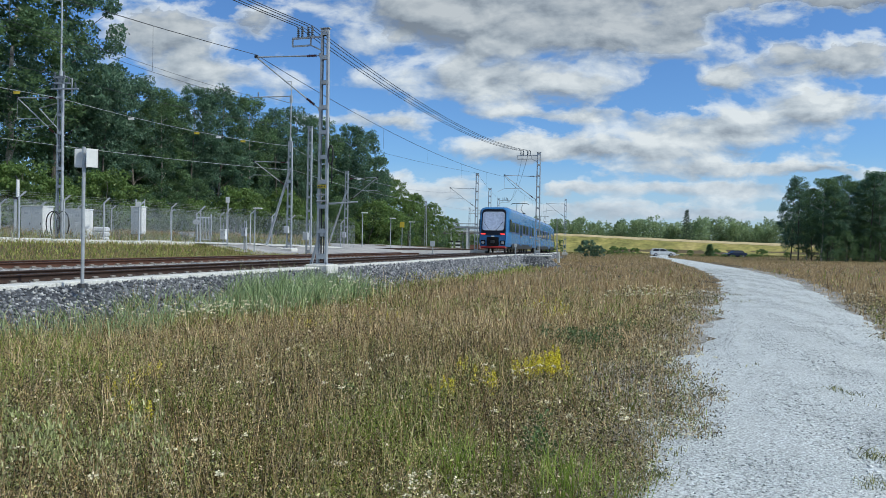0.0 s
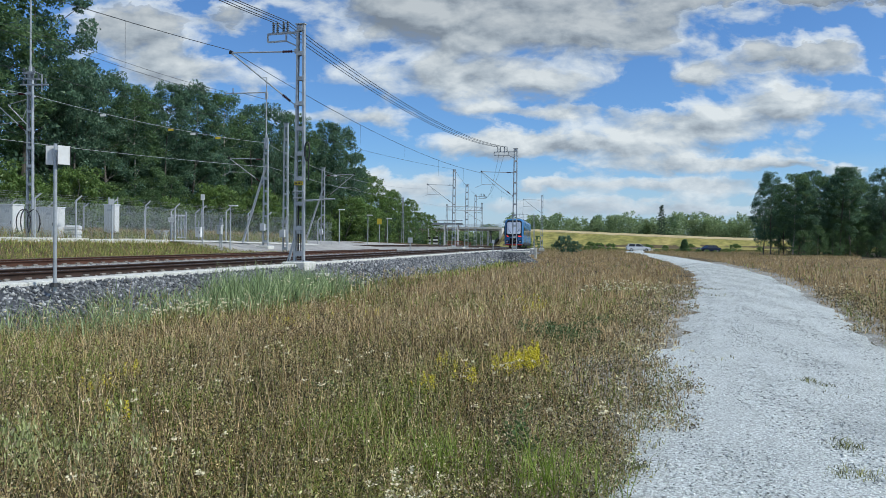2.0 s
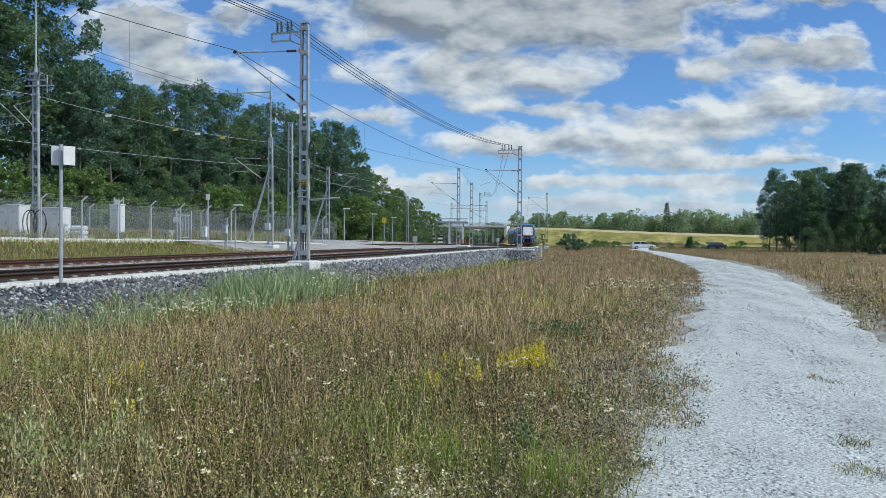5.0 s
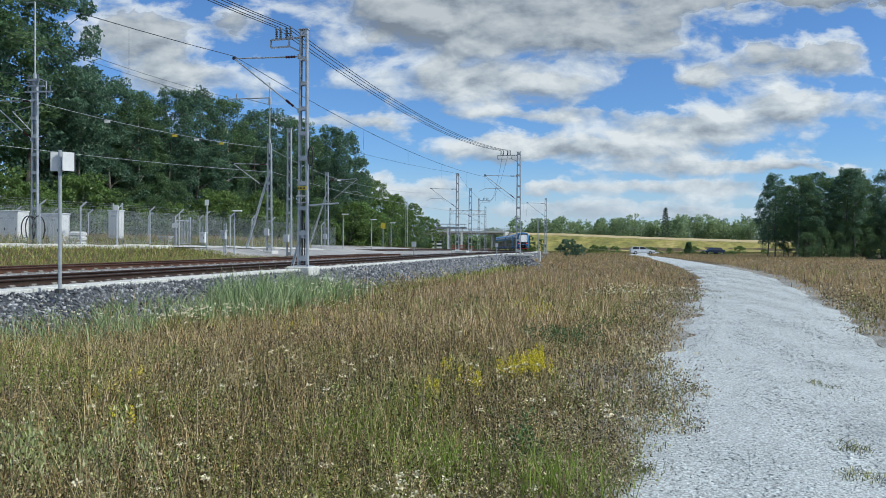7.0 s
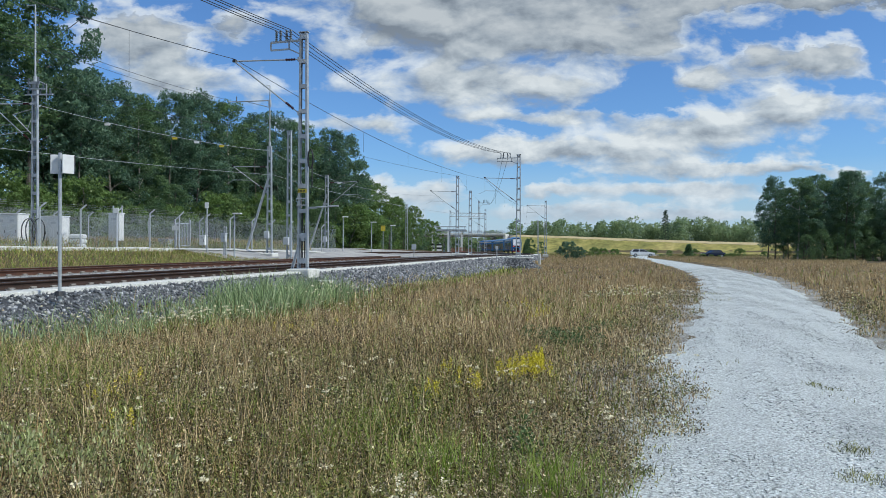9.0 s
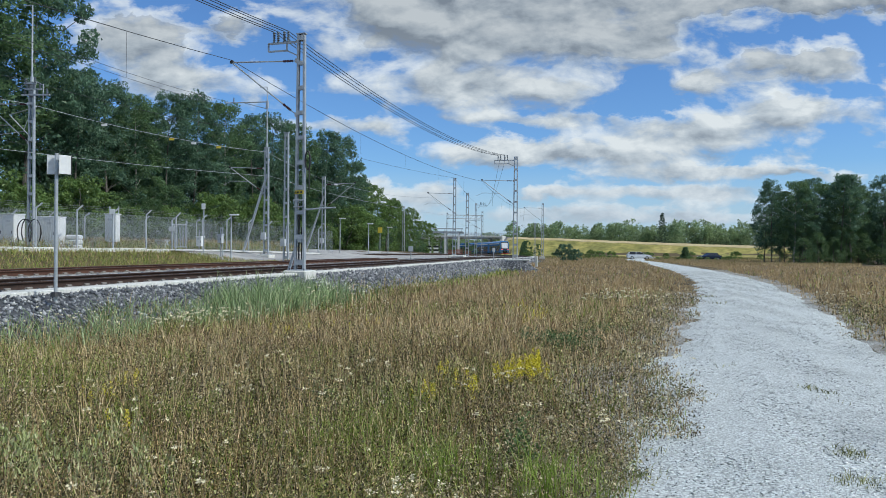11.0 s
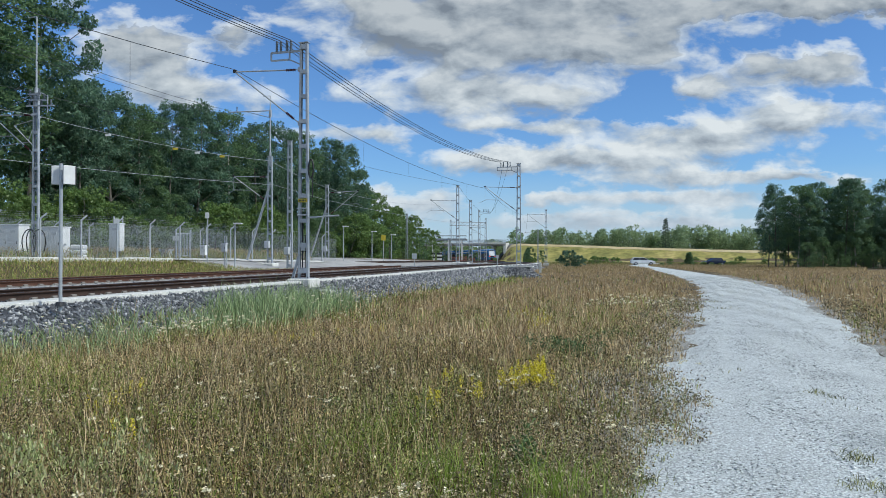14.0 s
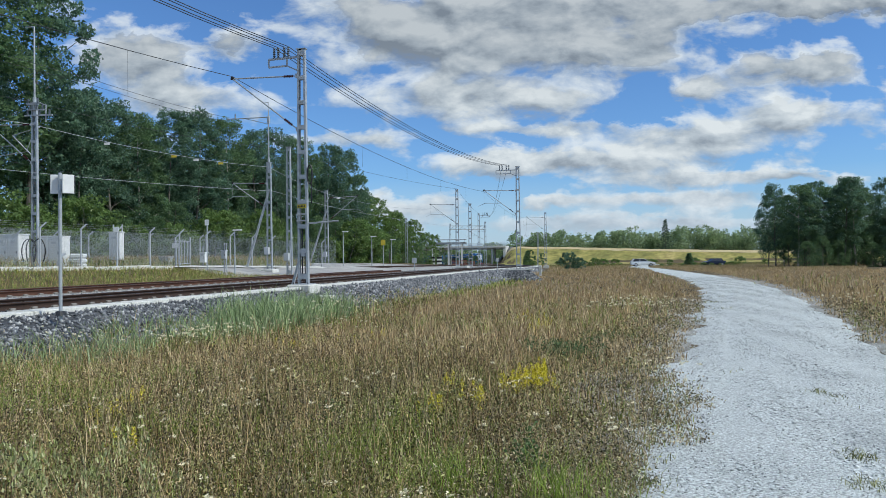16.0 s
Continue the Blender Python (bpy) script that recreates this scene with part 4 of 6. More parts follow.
def ring(half, z0, z1, r):
    """Half-rounded car section, from lower left over the roof to lower right."""
    pts = [(-half + 0.10, z0), (-half, z0 + 0.35), (-half, z1 - 1.0)]
    for k in range(7):
        a = math.pi - math.pi * k / 12
        pts.append((-half + r + r * math.cos(a), z1 - r * 0.75 + r * 0.75 * math.sin(a)))
    for k in range(6, -1, -1):
        a = math.pi - math.pi * k / 12
        pts.append((half - r - r * math.cos(a), z1 - r * 0.75 + r * 0.75 * math.sin(a)))
    pts += [(half, z1 - 1.0), (half, z0 + 0.35), (half - 0.10, z0)]
    return pts


def build_car(name, cab, panto, label):
    car = empty(name, label=label, category="train", group="train cars")
    L, W = CAR_LEN, CAR_W / 2
    stations = [(-L / 2 + 0.12, 0.93, 0.10)] if not cab else [(-L / 2, 0.82, 0.18), (-L / 2 + 0.12, 0.88, 0.10), (-L / 2 + 0.45, 0.94, 0.05), (-L / 2 + 1.2, 0.98, 0.02)]
    stations += [(-L / 2 + 1.8, 1.0, 0.0), (0, 1.0, 0.0), (L / 2 - 0.12, 1.0, 0.0)]
    bm = B()
    rows = []
    for k, (y, s, drop) in enumerate(stations):
        w = 1.0 if not cab else max(0.0, 1 - (y + L / 2) / 1.8)
        rows.append([bm.verts.new((px * s, y + (max(0, pz - 1.75) * 0.26 + max(0, 1.2 - pz) * 0.25) * w * cab, pz - drop * (pz > 2.9))) for px, pz in ring(W, 0.55, CAR_H - 0.18, 0.6)])
    for a, b in zip(rows[:-1], rows[1:]):
        for i in range(len(a) - 1):
            bm.faces.new((a[i], a[i + 1], b[i + 1], b[i]))
    bm.faces.new(rows[0])
    bm.faces.new(rows[-1][::-1])
    for a, b in zip(rows[:-1], rows[1:]):
        bm.faces.new((a[-1], a[0], b[0], b[-1]))
    bmesh.ops.recalc_face_normals(bm, faces=bm.faces)
    part("body", bm, BLUE, car, "glossy blue car body")
    bm = B()
    box(bm, 0, 0.9, CAR_H - 0.17, 1.7, L - 4.5, 0.12, 0.05)
    part("roof_cover", bm, BLUE, car)
    for dy in (-5.5, -1.5, 3.5, 7.5):
        bm = B()
        box(bm, 0, dy, CAR_H - 0.08, 1.4, 2.6, 0.14, 0.05)
        part("roof_unit", bm, ROOF_GREY, car)
    # windows and doors on both sides
    for sg in (-1, 1):
        bm = B()
        box(bm, sg * (W + 0.004), 0.4, 2.35, 0.02, L - 3.0, 1.05, 0.008)
        # on the left, band and panel carry the side's shade as dark colour
        part("window_band", bm, BLUE_DARK if sg > 0 else SHADED_SIDE, car, "dark window band")
        if sg < 0:
            bm = B()
            box(bm, sg * (W + 0.003), 0.4, 1.45, 0.018, L - 3.0, 0.7, 0.006)
            part("shaded_panel", bm, SHADED_SIDE, car, "dark maroon panel standing for the shaded side")
            bm = B()
            box(bm, sg * (W - 0.02), 0.4, 3.5, 0.06, L - 3.0, 0.3, 0.02)
            part("roof_edge", bm, GREY_PAINT, car, "pale roof edge")
        for k in range(7):
            y = -7.8 + k * 2.75
            if k in (2, 5):
                for dd in (-0.36, 0.36):
                    bm = B()
                    box(bm, sg * (W + 0.012), y + dd, 1.85, 0.025, 0.68, 2.25, 0.01)
                    d = part("door", bm, BLUE, car)
                    bm = B()
                    box(bm, sg * (W + 0.028), y + dd, 2.2, 0.012, 0.46, 1.25, 0.004)
                    part("door_glass", bm, WINDOW, d)
            else:
                bm = B()
                box(bm, sg * (W + 0.018), y, 2.4, 0.02, 1.75, 0.88, 0.008)
                part("window", bm, WINDOW, car)
        bm = B()
        box(bm, sg * (W - 0.03), 0, 0.62, 0.05, L - 5, 0.45, 0.01)
        part("skirt", bm, DARK_STEEL, car)
    for y in (-7.4, 7.4):
        bm = B()
        box(bm, 0, y, 0.48, 2.1, 3.0, 0.25, 0.05)
        for sx in (-1.0, 1.0):
            box(bm, sx, y, 0.5, 0.14, 2.8, 0.28, 0.03)
        bogie = part("bogie", bm, DARK_STEEL, car)
        for dy in (-1.15, 1.15):
            for sx in (-0.76, 0.76):
                bm = B()
                rod(bm, (sx - 0.06, y + dy, 0.43), (sx + 0.06, y + dy, 0.43), 0.43, seg=20)
                part("wheel", bm, DARK_STEEL, bogie)
    if cab:
        F = -L / 2
        def face(name, x0, x1, z0, z1, off, mat, label="", r=0.12, n=6):
            """A rounded plate that lies on the sloping front, off metres proud of it."""
            bm = B()
            pts = []
            for cx, cz, a0 in ((x1 - r, z1 - r, 0), (x0 + r, z1 - r, 90), (x0 + r, z0 + r, 180), (x1 - r, z0 + r, 270)):
                for k in range(n):
                    a = radians(a0 + 90 * k / (n - 1))
                    pts.append((cx + r * math.cos(a), cz + r * math.sin(a)))
            f0 = [bm.verts.new((px, F + max(0, pz - 1.75) * 0.26 + max(0, 1.2 - pz) * 0.25 - off + 0.05 * px * px, pz)) for px, pz in pts]
            f1 = [bm.verts.new((v.co.x, v.co.y + 0.05 + off, v.co.z)) for v in f0]
            bm.faces.new(f0)
            for i in range(len(f0)):
                j = (i + 1) % len(f0)
                bm.faces.new((f0[i], f1[i], f1[j], f0[j]))
            bmesh.ops.recalc_face_normals(bm, faces=bm.faces)
            return part(name, bm, mat, car, label)
        face("front_mask", -1.10, 1.10, 1.62, 3.98, 0.03, BLACK_GLOSS, "black glossy front mask", 0.34)
        face("windscreen", -1.00, 1.00, 2.02, 3.74, 0.05, SCREEN, "windscreen with a pale painted sky reflection", 0.26)
        face("front_panel", -1.08, 1.08, 0.98, 1.58, 0.04, BLUE)
        face("coupler_recess", -0.55, 0.55, 0.62, 1.42, 0.07, BLACK_GLOSS, "black coupler recess", 0.08)
        for sg in (-1, 1):
            face("lamp_cluster", sg * 0.9 - 0.22, sg * 0.9 + 0.22, 0.72, 1.12, 0.06, BLACK_GLOSS, "black lamp cluster", 0.06)
            face("tail_light", sg * 0.88 - 0.2, sg * 0.88 + 0.2, 1.66, 1.74, 0.06, TAIL_LIGHT, "red tail light", 0.03)
            bm = B()
            box(bm, sg * 1.44, F + 1.5, 2.5, 0.03, 1.0, 1.15, 0.01)
            part("cab_window", bm, WINDOW, car)
        face("emblem", -0.14, 0.14, 1.44, 1.53, 0.055, WHITE_PAINT, "small white emblem", 0.03)
        for sg in (-1, 1):
            face("headlamp", sg * 0.9 - 0.14, sg * 0.9 + 0.14, 0.80, 1.04, 0.08, GREY_PAINT, "round unlit headlamp", 0.11)
            bm = B()
            rod(bm, (sg * 0.25, F + 0.0, 1.95), (sg * 0.85, F + 0.12, 2.75), 0.018)
            part("wiper", bm, BLACK_GLOSS, car)
        bm = B()
        box(bm, 0, F - 0.12, 1.0, 0.34, 0.35, 0.3, 0.05)
        rod(bm, (0, F - 0.35, 1.0), (0, F, 1.0), 0.14)
        part("coupler", bm, DARK_STEEL, car)
        bm = B()
        box(bm, 0, F + 0.18, 0.5, 2.3, 0.3, 0.2, 0.06)
        for sg in (-1, 1):
            box(bm, sg * 1.0, F + 0.9, 0.5, 0.3, 1.4, 0.2, 0.05)
        part("snowplough", bm, RED_PAINT, car, "red front skirt")
    if panto:
        y0 = panto
        bm = B()
        box(bm, 0, y0, CAR_H + 0.1, 1.2, 1.6, 0.08, 0.02)
        for sx in (-0.4, 0.4):
            rod(bm, (sx, y0 + 0.7, CAR_H + 0.12), (sx * 0.6, y0 - 0.7, CAR_H + 0.55), 0.03)
            rod(bm, (sx * 0.6, y0 - 0.7, CAR_H + 0.55), (sx * 0.9, y0 + 0.2, CAR_H + 1.25), 0.025)
        part("pantograph", bm, DARK_STEEL, car)
        for dy in (-0.15, 0.15):
            bm = B()
            rod(bm, (-0.8, y0 + 0.2 + dy, CAR_H + 1.27), (0.8, y0 + 0.2 + dy, CAR_H + 1.27), 0.025)
            for sg in (-1, 1):
                rod(bm, (sg * 0.8, y0 + 0.2 + dy, CAR_H + 1.27), (sg * 1.0, y0 + 0.2 + dy, CAR_H + 1.14), 0.02)
            part("contact_strip", bm, DARK_STEEL, car)
    return car


CARS = [build_car("train_end_car", 1, 7.5, "blue electric train's end car with sloping black-framed front"),
        build_car("train_middle_car", 0, 0, "blue electric train's middle car with dark windows"),
        build_car("train_lead_car", 0, -6.0, "blue electric train's leading car with dark windows")]

# ---- trees ----


def leaf_cloud(rng, centres, radii, per, size, flat=0.8):
    """Loose leaf clumps: small tilted leaves round each centre."""
    n = len(centres) * per
    c = np.repeat(centres, per, axis=0)
    r = np.repeat(radii, per)
    u = rng.normal(size=(n, 3))
    u /= np.linalg.norm(u, axis=1)[:, None]
    p = c + u * (r * rng.uniform(0.35, 1.05, n) ** 0.6)[:, None] * np.array([1, 1, flat])
    a = rng.normal(size=(n, 3))
    a /= np.linalg.norm(a, axis=1)[:, None]
    b = np.cross(a, rng.normal(size=(n, 3)))
    b /= np.linalg.norm(b, axis=1)[:, None]
    s = (size * rng.uniform(0.6, 1.4, n))[:, None]
    v = np.stack([p - a * s - b * s * 0.35, p + a * s * 1.1, p - a * s * 0.6 + b * s * 0.8], 1)
    f = np.arange(n * 3).reshape(n, 3)
    return v.reshape(-1, 3), f


def build_tree(name, seed, height, radius, leaf, bark, clumps=70, per=50, size=0.17, low=0.25, label="", trunk_r=0.16, place=None):
    rng = np.random.default_rng(seed)
    rnd = random.Random(seed)
    t = empty(name, place, label=label, category="tree")
    bm = B()
    lean = Vector((rnd.uniform(-0.3, 0.3), rnd.uniform(-0.3, 0.3), 0))
    prev, pr = Vector((0, 0, -0.3)), trunk_r
    spine = [prev]
    for k in range(1, 7):
        f = k / 6
        q = Vector((0, 0, height * 0.9 * f)) + lean * f * 2 + Vector((rnd.uniform(-0.12, 0.12), rnd.uniform(-0.12, 0.12), 0))
        r = trunk_r * (1 - 0.85 * f)
        rod(bm, prev, q, pr, r, seg=7)
        prev, pr = q, r
        spine.append(q)
    cs, rs = [], []
    for k in range(clumps):
        f = low + (1 - low) * rnd.random() ** 0.85
        w = radius * (0.25 + 0.9 * math.sin(math.pi * min(1, (f - low) / (1 - low) * 0.82 + 0.14)) ** 0.8)
        a = rnd.uniform(0, 2 * math.pi)
        d = w * rnd.uniform(0.25, 1.0) ** 0.6
        c = Vector((math.cos(a) * d, math.sin(a) * d, height * f)) + lean * f * 2
        cs.append(c)
        rs.append(rnd.uniform(0.45, 1.0) * radius * 0.27)
        if k % 13 == 0:
            b = Vector((0, 0, max(height * 0.15, c.z - d * 0.8))) + lean * f
            rod(bm, b, c, trunk_r * 0.32 * (1.1 - f), 0.02, seg=5)
    part("trunk", bm, bark, t)
    v, f = leaf_cloud(rng, np.array(cs), np.array(rs), per, size)
    mesh_np("crown", v, f, leaf, t)
    return t


def build_spruce(name, seed, height, label, place=None, needle=None):
    rng = np.random.default_rng(seed)
    t = empty(name, place, label=label, category="tree")
    bm = B()
    rod(bm, (0, 0, -0.3), (0, 0, height), 0.2, 0.02, seg=7)
    part("trunk", bm, BARK, t)
    cs, rs = [], []
    for k in range(90):
        f = 0.08 + 0.9 * (k / 90)
        a = k * 2.4
        w = height * 0.27 * (1 - f) ** 0.7 * (0.75 + 0.25 * math.sin(k * 1.7)) + 0.1
        for g in (0.45, 0.95):
            cs.append((math.cos(a) * w * g, math.sin(a) * w * g, height * f - w * 0.15 * g))
            rs.append(0.25 + 0.25 * (1 - f))
    v, f = leaf_cloud(rng, np.array(cs), np.array(rs) * (1 + height * 0.02), 60, 0.13, 0.5)
    mesh_np("crown", v, f, needle or NEEDLE, t)
    return t


def place_at(x, y, scale=1.0, turn=0.0, sink=0.05, sz=None):
    z = float(land(np.array([x]), np.array([y]))[0]) - sink
    return Matrix.LocRotScale((x, y, z), Euler((0, 0, turn)), (scale, scale, sz or scale))


def plant(kinds, spots, group, seed=0):
    """Copies of the first trees over the spots (x, y, height)."""
    rnd = random.Random(seed)
    for i, (x, y, h) in enumerate(spots):
        src, h0 = kinds[i % len(kinds)]
        m = place_at(x, y, 1.0, rnd.uniform(0, 6.28))
        s = h / h0
        w = s * rnd.uniform(0.9, 1.15)
        m = m @ Matrix.Diagonal((w, w, s, 1))
        if src.get("used"):
            copy_thing(src, m)["group"] = group
        else:
            src.matrix_basis = m
            src["used"] = 1
            src["group"] = group


def build_woods():
    rnd = random.Random(11)
    kinds = [(build_tree("birch_tree", 21, 17, 3.0, LEAF_MID, BIRCH_BARK, 170, 100, 0.105, 0.25, "tall birch with pale trunk and dark green crown in the wood"), 17),
             (build_tree("alder_tree", 22, 16, 3.3, LEAF_DARK, BARK, 180, 100, 0.105, 0.12, "dark green alder at the edge of the wood"), 16),
             (build_tree("aspen_tree", 23, 18, 3.0, LEAF_DARK, BARK, 170, 100, 0.105, 0.2, "dark green aspen in the dense wood"), 18),
             (build_tree("willow_tree", 24, 12, 3.2, LEAF_MID, BARK, 130, 80, 0.105, 0.03, "green sallow with branches down to the ground"), 12)]
    spots = []
    # front edge of the wood, from near the cabinets to beyond the yard
    edge = [(-44, 46, 19), (-40, 48, 19), (-36.5, 52, 21), (-33.8, 55.5, 22), (-31.4, 58, 20), (-29.0, 61, 12.4), (-27.6, 64, 12.2), (-26.0, 66.5, 12.2), (-24.6, 69.5, 12.6), (-22.9, 73, 12.8), (-20.6, 77, 13.4), (-18.6, 80.5, 12.8), (-16.8, 84.5, 13.2),
            (-14.8, 88, 13.4), (-12.6, 92, 13.0), (-10.9, 95.5, 12.6), (-9.8, 100, 10.8)]
    for x, y, h in edge:
        spots.append((x, y, h))
        if h < 18:
            spots.append((x - 4.2 + rnd.uniform(-1, 1), y + 2.5 + rnd.uniform(-1, 1), h * rnd.uniform(0.88, 1.0)))
    plant(kinds[:3], spots, "trees of the wood", 1)
    # lower trees before the wood
    low = [(x + 2.2 + rnd.uniform(-0.6, 0.6), y - 3.0 + rnd.uniform(-1, 1), rnd.uniform(5.5, 8.5)) for x, y, h in edge]
    low += [(x + 0.5, y + 0.5, rnd.uniform(6, 9)) for x, y, h in edge]
    plant([kinds[3]], low, "undergrowth trees", 2)
    bush = (build_tree("hazel_bush", 25, 4.0, 1.9, LEAF_LIGHT, BARK, 90, 90, 0.08, 0.0, "pale green bush before the wood's edge", 0.05), 4.0)
    plant([bush], [(x + 3.6 + rnd.uniform(-0.7, 0.9), y - 4.6 + rnd.uniform(-1, 1), rnd.uniform(3.0, 6.0)) for x, y, h in edge] + [(-30.5, 51, 4.5), (-28.5, 52, 4.8), (-27, 56, 4.2)], "bushes at the wood", 3)
    light = (build_tree("ash_tree", 26, 9, 2.4, LEAF_LIGHT, BARK, 120, 80, 0.105, 0.03, "light green young ash by the yard's end"), 9)
    plant([light, kinds[3]], [(-10.5, 108, 11), (-9.6, 116, 10), (-9, 124, 9.4), (-7, 130, 9.0), (-5.2, 134, 8.2), (-4.4, 140, 9.2), (-2.6, 146, 7.6), (-1.0, 150, 8.0), (0.4, 160, 6.0), (-7.5, 119, 7.5), (-6.2, 126, 7.0), (-4.0, 133, 6.5), (-3.0, 137, 6.0), (-1.2, 143, 6.5), (-8.6, 111, 8), (-9.0, 104, 9.5), (2.5, 200, 7.0), (7, 225, 6.0), (-6, 150, 9), (-12, 134, 10), (-16, 120, 12)], "young trees", 4)
    # the grove beyond the meadow
    grove = []
    for i in range(26):
        x = 55.4 + (i % 10) * 3.4 + rnd.uniform(-1, 1)
        grove.append((x, 107 + (i // 10) * 5 + rnd.uniform(-1.5, 1.5), 10.8 + 1.1 * math.sin(x * 0.4) + rnd.uniform(-1.2, 0.8)))
    plant(kinds[:3], grove, "trees of the grove", 5)
    plant([kinds[3]], [(55.5 + k * 2.6, 104.5 + rnd.uniform(-1.5, 2), rnd.uniform(5, 8)) for k in range(14)] + [(57 + k * 3.6, 111 + rnd.uniform(-1.5, 2), rnd.uniform(8, 10.5)) for k in range(9)], "grove undergrowth", 6)


build_woods()


def build_inner_wood(name, boxes, seed, label):
    """The dense leafage inside a wood, behind its edge trees."""
    rng = np.random.default_rng(seed)
    cs, rs = [], []
    for (x0, y0), (x1, y1), depth, h, n in boxes:
        for k in range(n):
            f = rng.random()
            x, y = x0 + (x1 - x0) * f - rng.uniform(0, depth), y0 + (y1 - y0) * f + rng.uniform(0, depth * 0.5)
            cs.append((x, y, float(land(np.array([x]), np.array([y]))[0]) + h * rng.uniform(0.02, 1.0)))
            rs.append(rng.uniform(0.9, 1.7))
    v, f = leaf_cloud(rng, np.array(cs), np.array(rs), 110, 0.17, 0.9)
    tagged(mesh_np(name, v, f, LEAF_DARK), label, "trees", kind="stuff")


build_inner_wood("inner_wood", [((-46, 50), (-33, 62), 8, 14.5, 330), ((-31, 62), (-13, 94), 7, 10.6, 640), ((-13, 94), (-4, 140), 5, 5.5, 180)], 33, "dense dark leafage inside the wood")
build_inner_wood("inner_grove", [((62, 113), (92, 113), 3, 8.0, 220)], 34, "dense dark leafage inside the grove")


def build_far_woods():
    rng = np.random.default_rng(31)
    cs, rs = [], []
    for k in range(1250):
        x = -120 + 480 * rng.random()
        y = 372 - 0.36 * x + rng.uniform(0, 28)
        y = max(y, 282)
        h = (12.5 if x > 44 or x < -8 else 5.5) + 1.8 * math.sin(x * 0.21) + 1.2 * math.sin(x * 0.57 + 1) + rng.uniform(-2.5, 1.2)
        for q in range(7):
            f = rng.uniform(0.1, 1.0)
            cs.append((x + rng.normal() * 1.6 * (1.1 - f), y + rng.normal() * 1.2, 0.2 + h * f))
            rs.append(3.2 * (1.15 - 0.75 * f))
    v, f = leaf_cloud(rng, np.array(cs), np.array(rs), 34, 0.44, 1.0)
    tagged(mesh_np("far_wood", v, f, LEAF_FAR), "distant green mixed wood behind the road", "trees", kind="stuff")


# Paler than real foliage: the far wood's haze is mixed into the leaf colour.
LEAF_FAR = surface("haze-paled distant leaves", [(0.18, 0.26, 0.13), (0.29, 0.38, 0.19), (0.42, 0.50, 0.27)], 0.8, 0.06, island=0.35, bump=0, trans=0.55, fine=0.25, grain=(0.75, 1.25))
build_far_woods()

# ---- verge, field, yard ----
ya = YARD_TRACK.s_of_y(47)
drape("yard_gravel", YARD_TRACK, [-3.5, -1.5, 0, 2, 4, 6.5], YARD, ya, YARD_TRACK.s_of_y(150), 1.5, 0.03, "pale gravel of the yard around the tracks", "gravel")
drape("field", ROAD, [4.5, 5.6, 6.6], FIELD, 95, 330, 3, 0.32, "strip of ripe golden verge along the road", "field")
drape("bank", ROAD, [6.6, 9, 12, 16, 20, 26, 36, 52, 75], SLOPE, 95, 330, 3, 0.28, "yellow-green overgrown bank below the road", "bank")
drape("road", ROAD, [-4, 0, 4], ASPHALT, 0, 330, 3, 0.40, "grey country road on an embankment", "road")


def build_bridge():
    b = empty("road_bridge", label="concrete road bridge over the railway with steel railing", category="bridge")
    p0, p1 = Vector((-10.0, 299, 0)), Vector((33.0, 288.6, 0))
    u = (p1 - p0).normalized()
    ang = math.atan2(u.y, u.x)
    L = (p1 - p0).length
    b.matrix_basis = Matrix.Translation((p0 + p1) / 2) @ Matrix.Rotation(ang, 4, "Z")
    bm = B()
    box(bm, 0, 0, 5.75, L, 10.4, 0.75, 0.05)
    part("deck", bm, CONCRETE, b)
    for k in (-2.8, 0, 2.8):
        bm = B()
        box(bm, 0, k, 5.1, L - 1, 0.7, 0.5, 0.04)
        part("girder", bm, CONCRETE, b)
    for sy in (-5.3, 5.3):
        bm = B()
        box(bm, 0, sy, 5.9, L, 0.35, 0.75, 0.04)
        part("edge_beam", bm, CONCRETE, b)
        for zz in (6.65, 7.0, 7.35):
            bm = B()
            box(bm, 0, sy, zz, L, 0.06, 0.07)
            part("railing_bar", bm, GALV, b)
        for k in range(17):
            bm = B()
            box(bm, -L / 2 + 0.3 + k * (L - 0.6) / 16, sy, 6.8, 0.08, 0.08, 1.15)
            part("railing_post", bm, GALV, b)
    for x in (-13.5, 0.0 - 4.5, 16.5):
        for sy in (-3.5, 3.5):
            bm = B()
            rod(bm, (x, sy, -1.8), (x, sy, 5.0), 0.42, seg=14)
            part("pier", bm, CONCRETE, b)
        bm = B()
        box(bm, x, 0, 4.7, 0.9, 9.0, 0.6, 0.05)
        part("pier_cap", bm, CONCRETE, b)
    bm = B()
    box(bm, L / 2 - 0.5, 0, 3.6, 1.0, 10.5, 4.0, 0.05)
    part("abutment", bm, CONCRETE, b)


build_bridge()

# ---- fence and what stands by it ----
FENCE = Line([(-27.6, 16, 0), (-21.2, 32.5, 0), (-19.8, 36, 0), (-11.2, 56.5, 0), (-8.8, 62.5, 0)])
BACK_FENCE = Line([(-31.0, 34, 0), (-17.0, 60, 0)])


def ground_z(x, y):
    return float(land(np.array([x]), np.array([y]))[0])


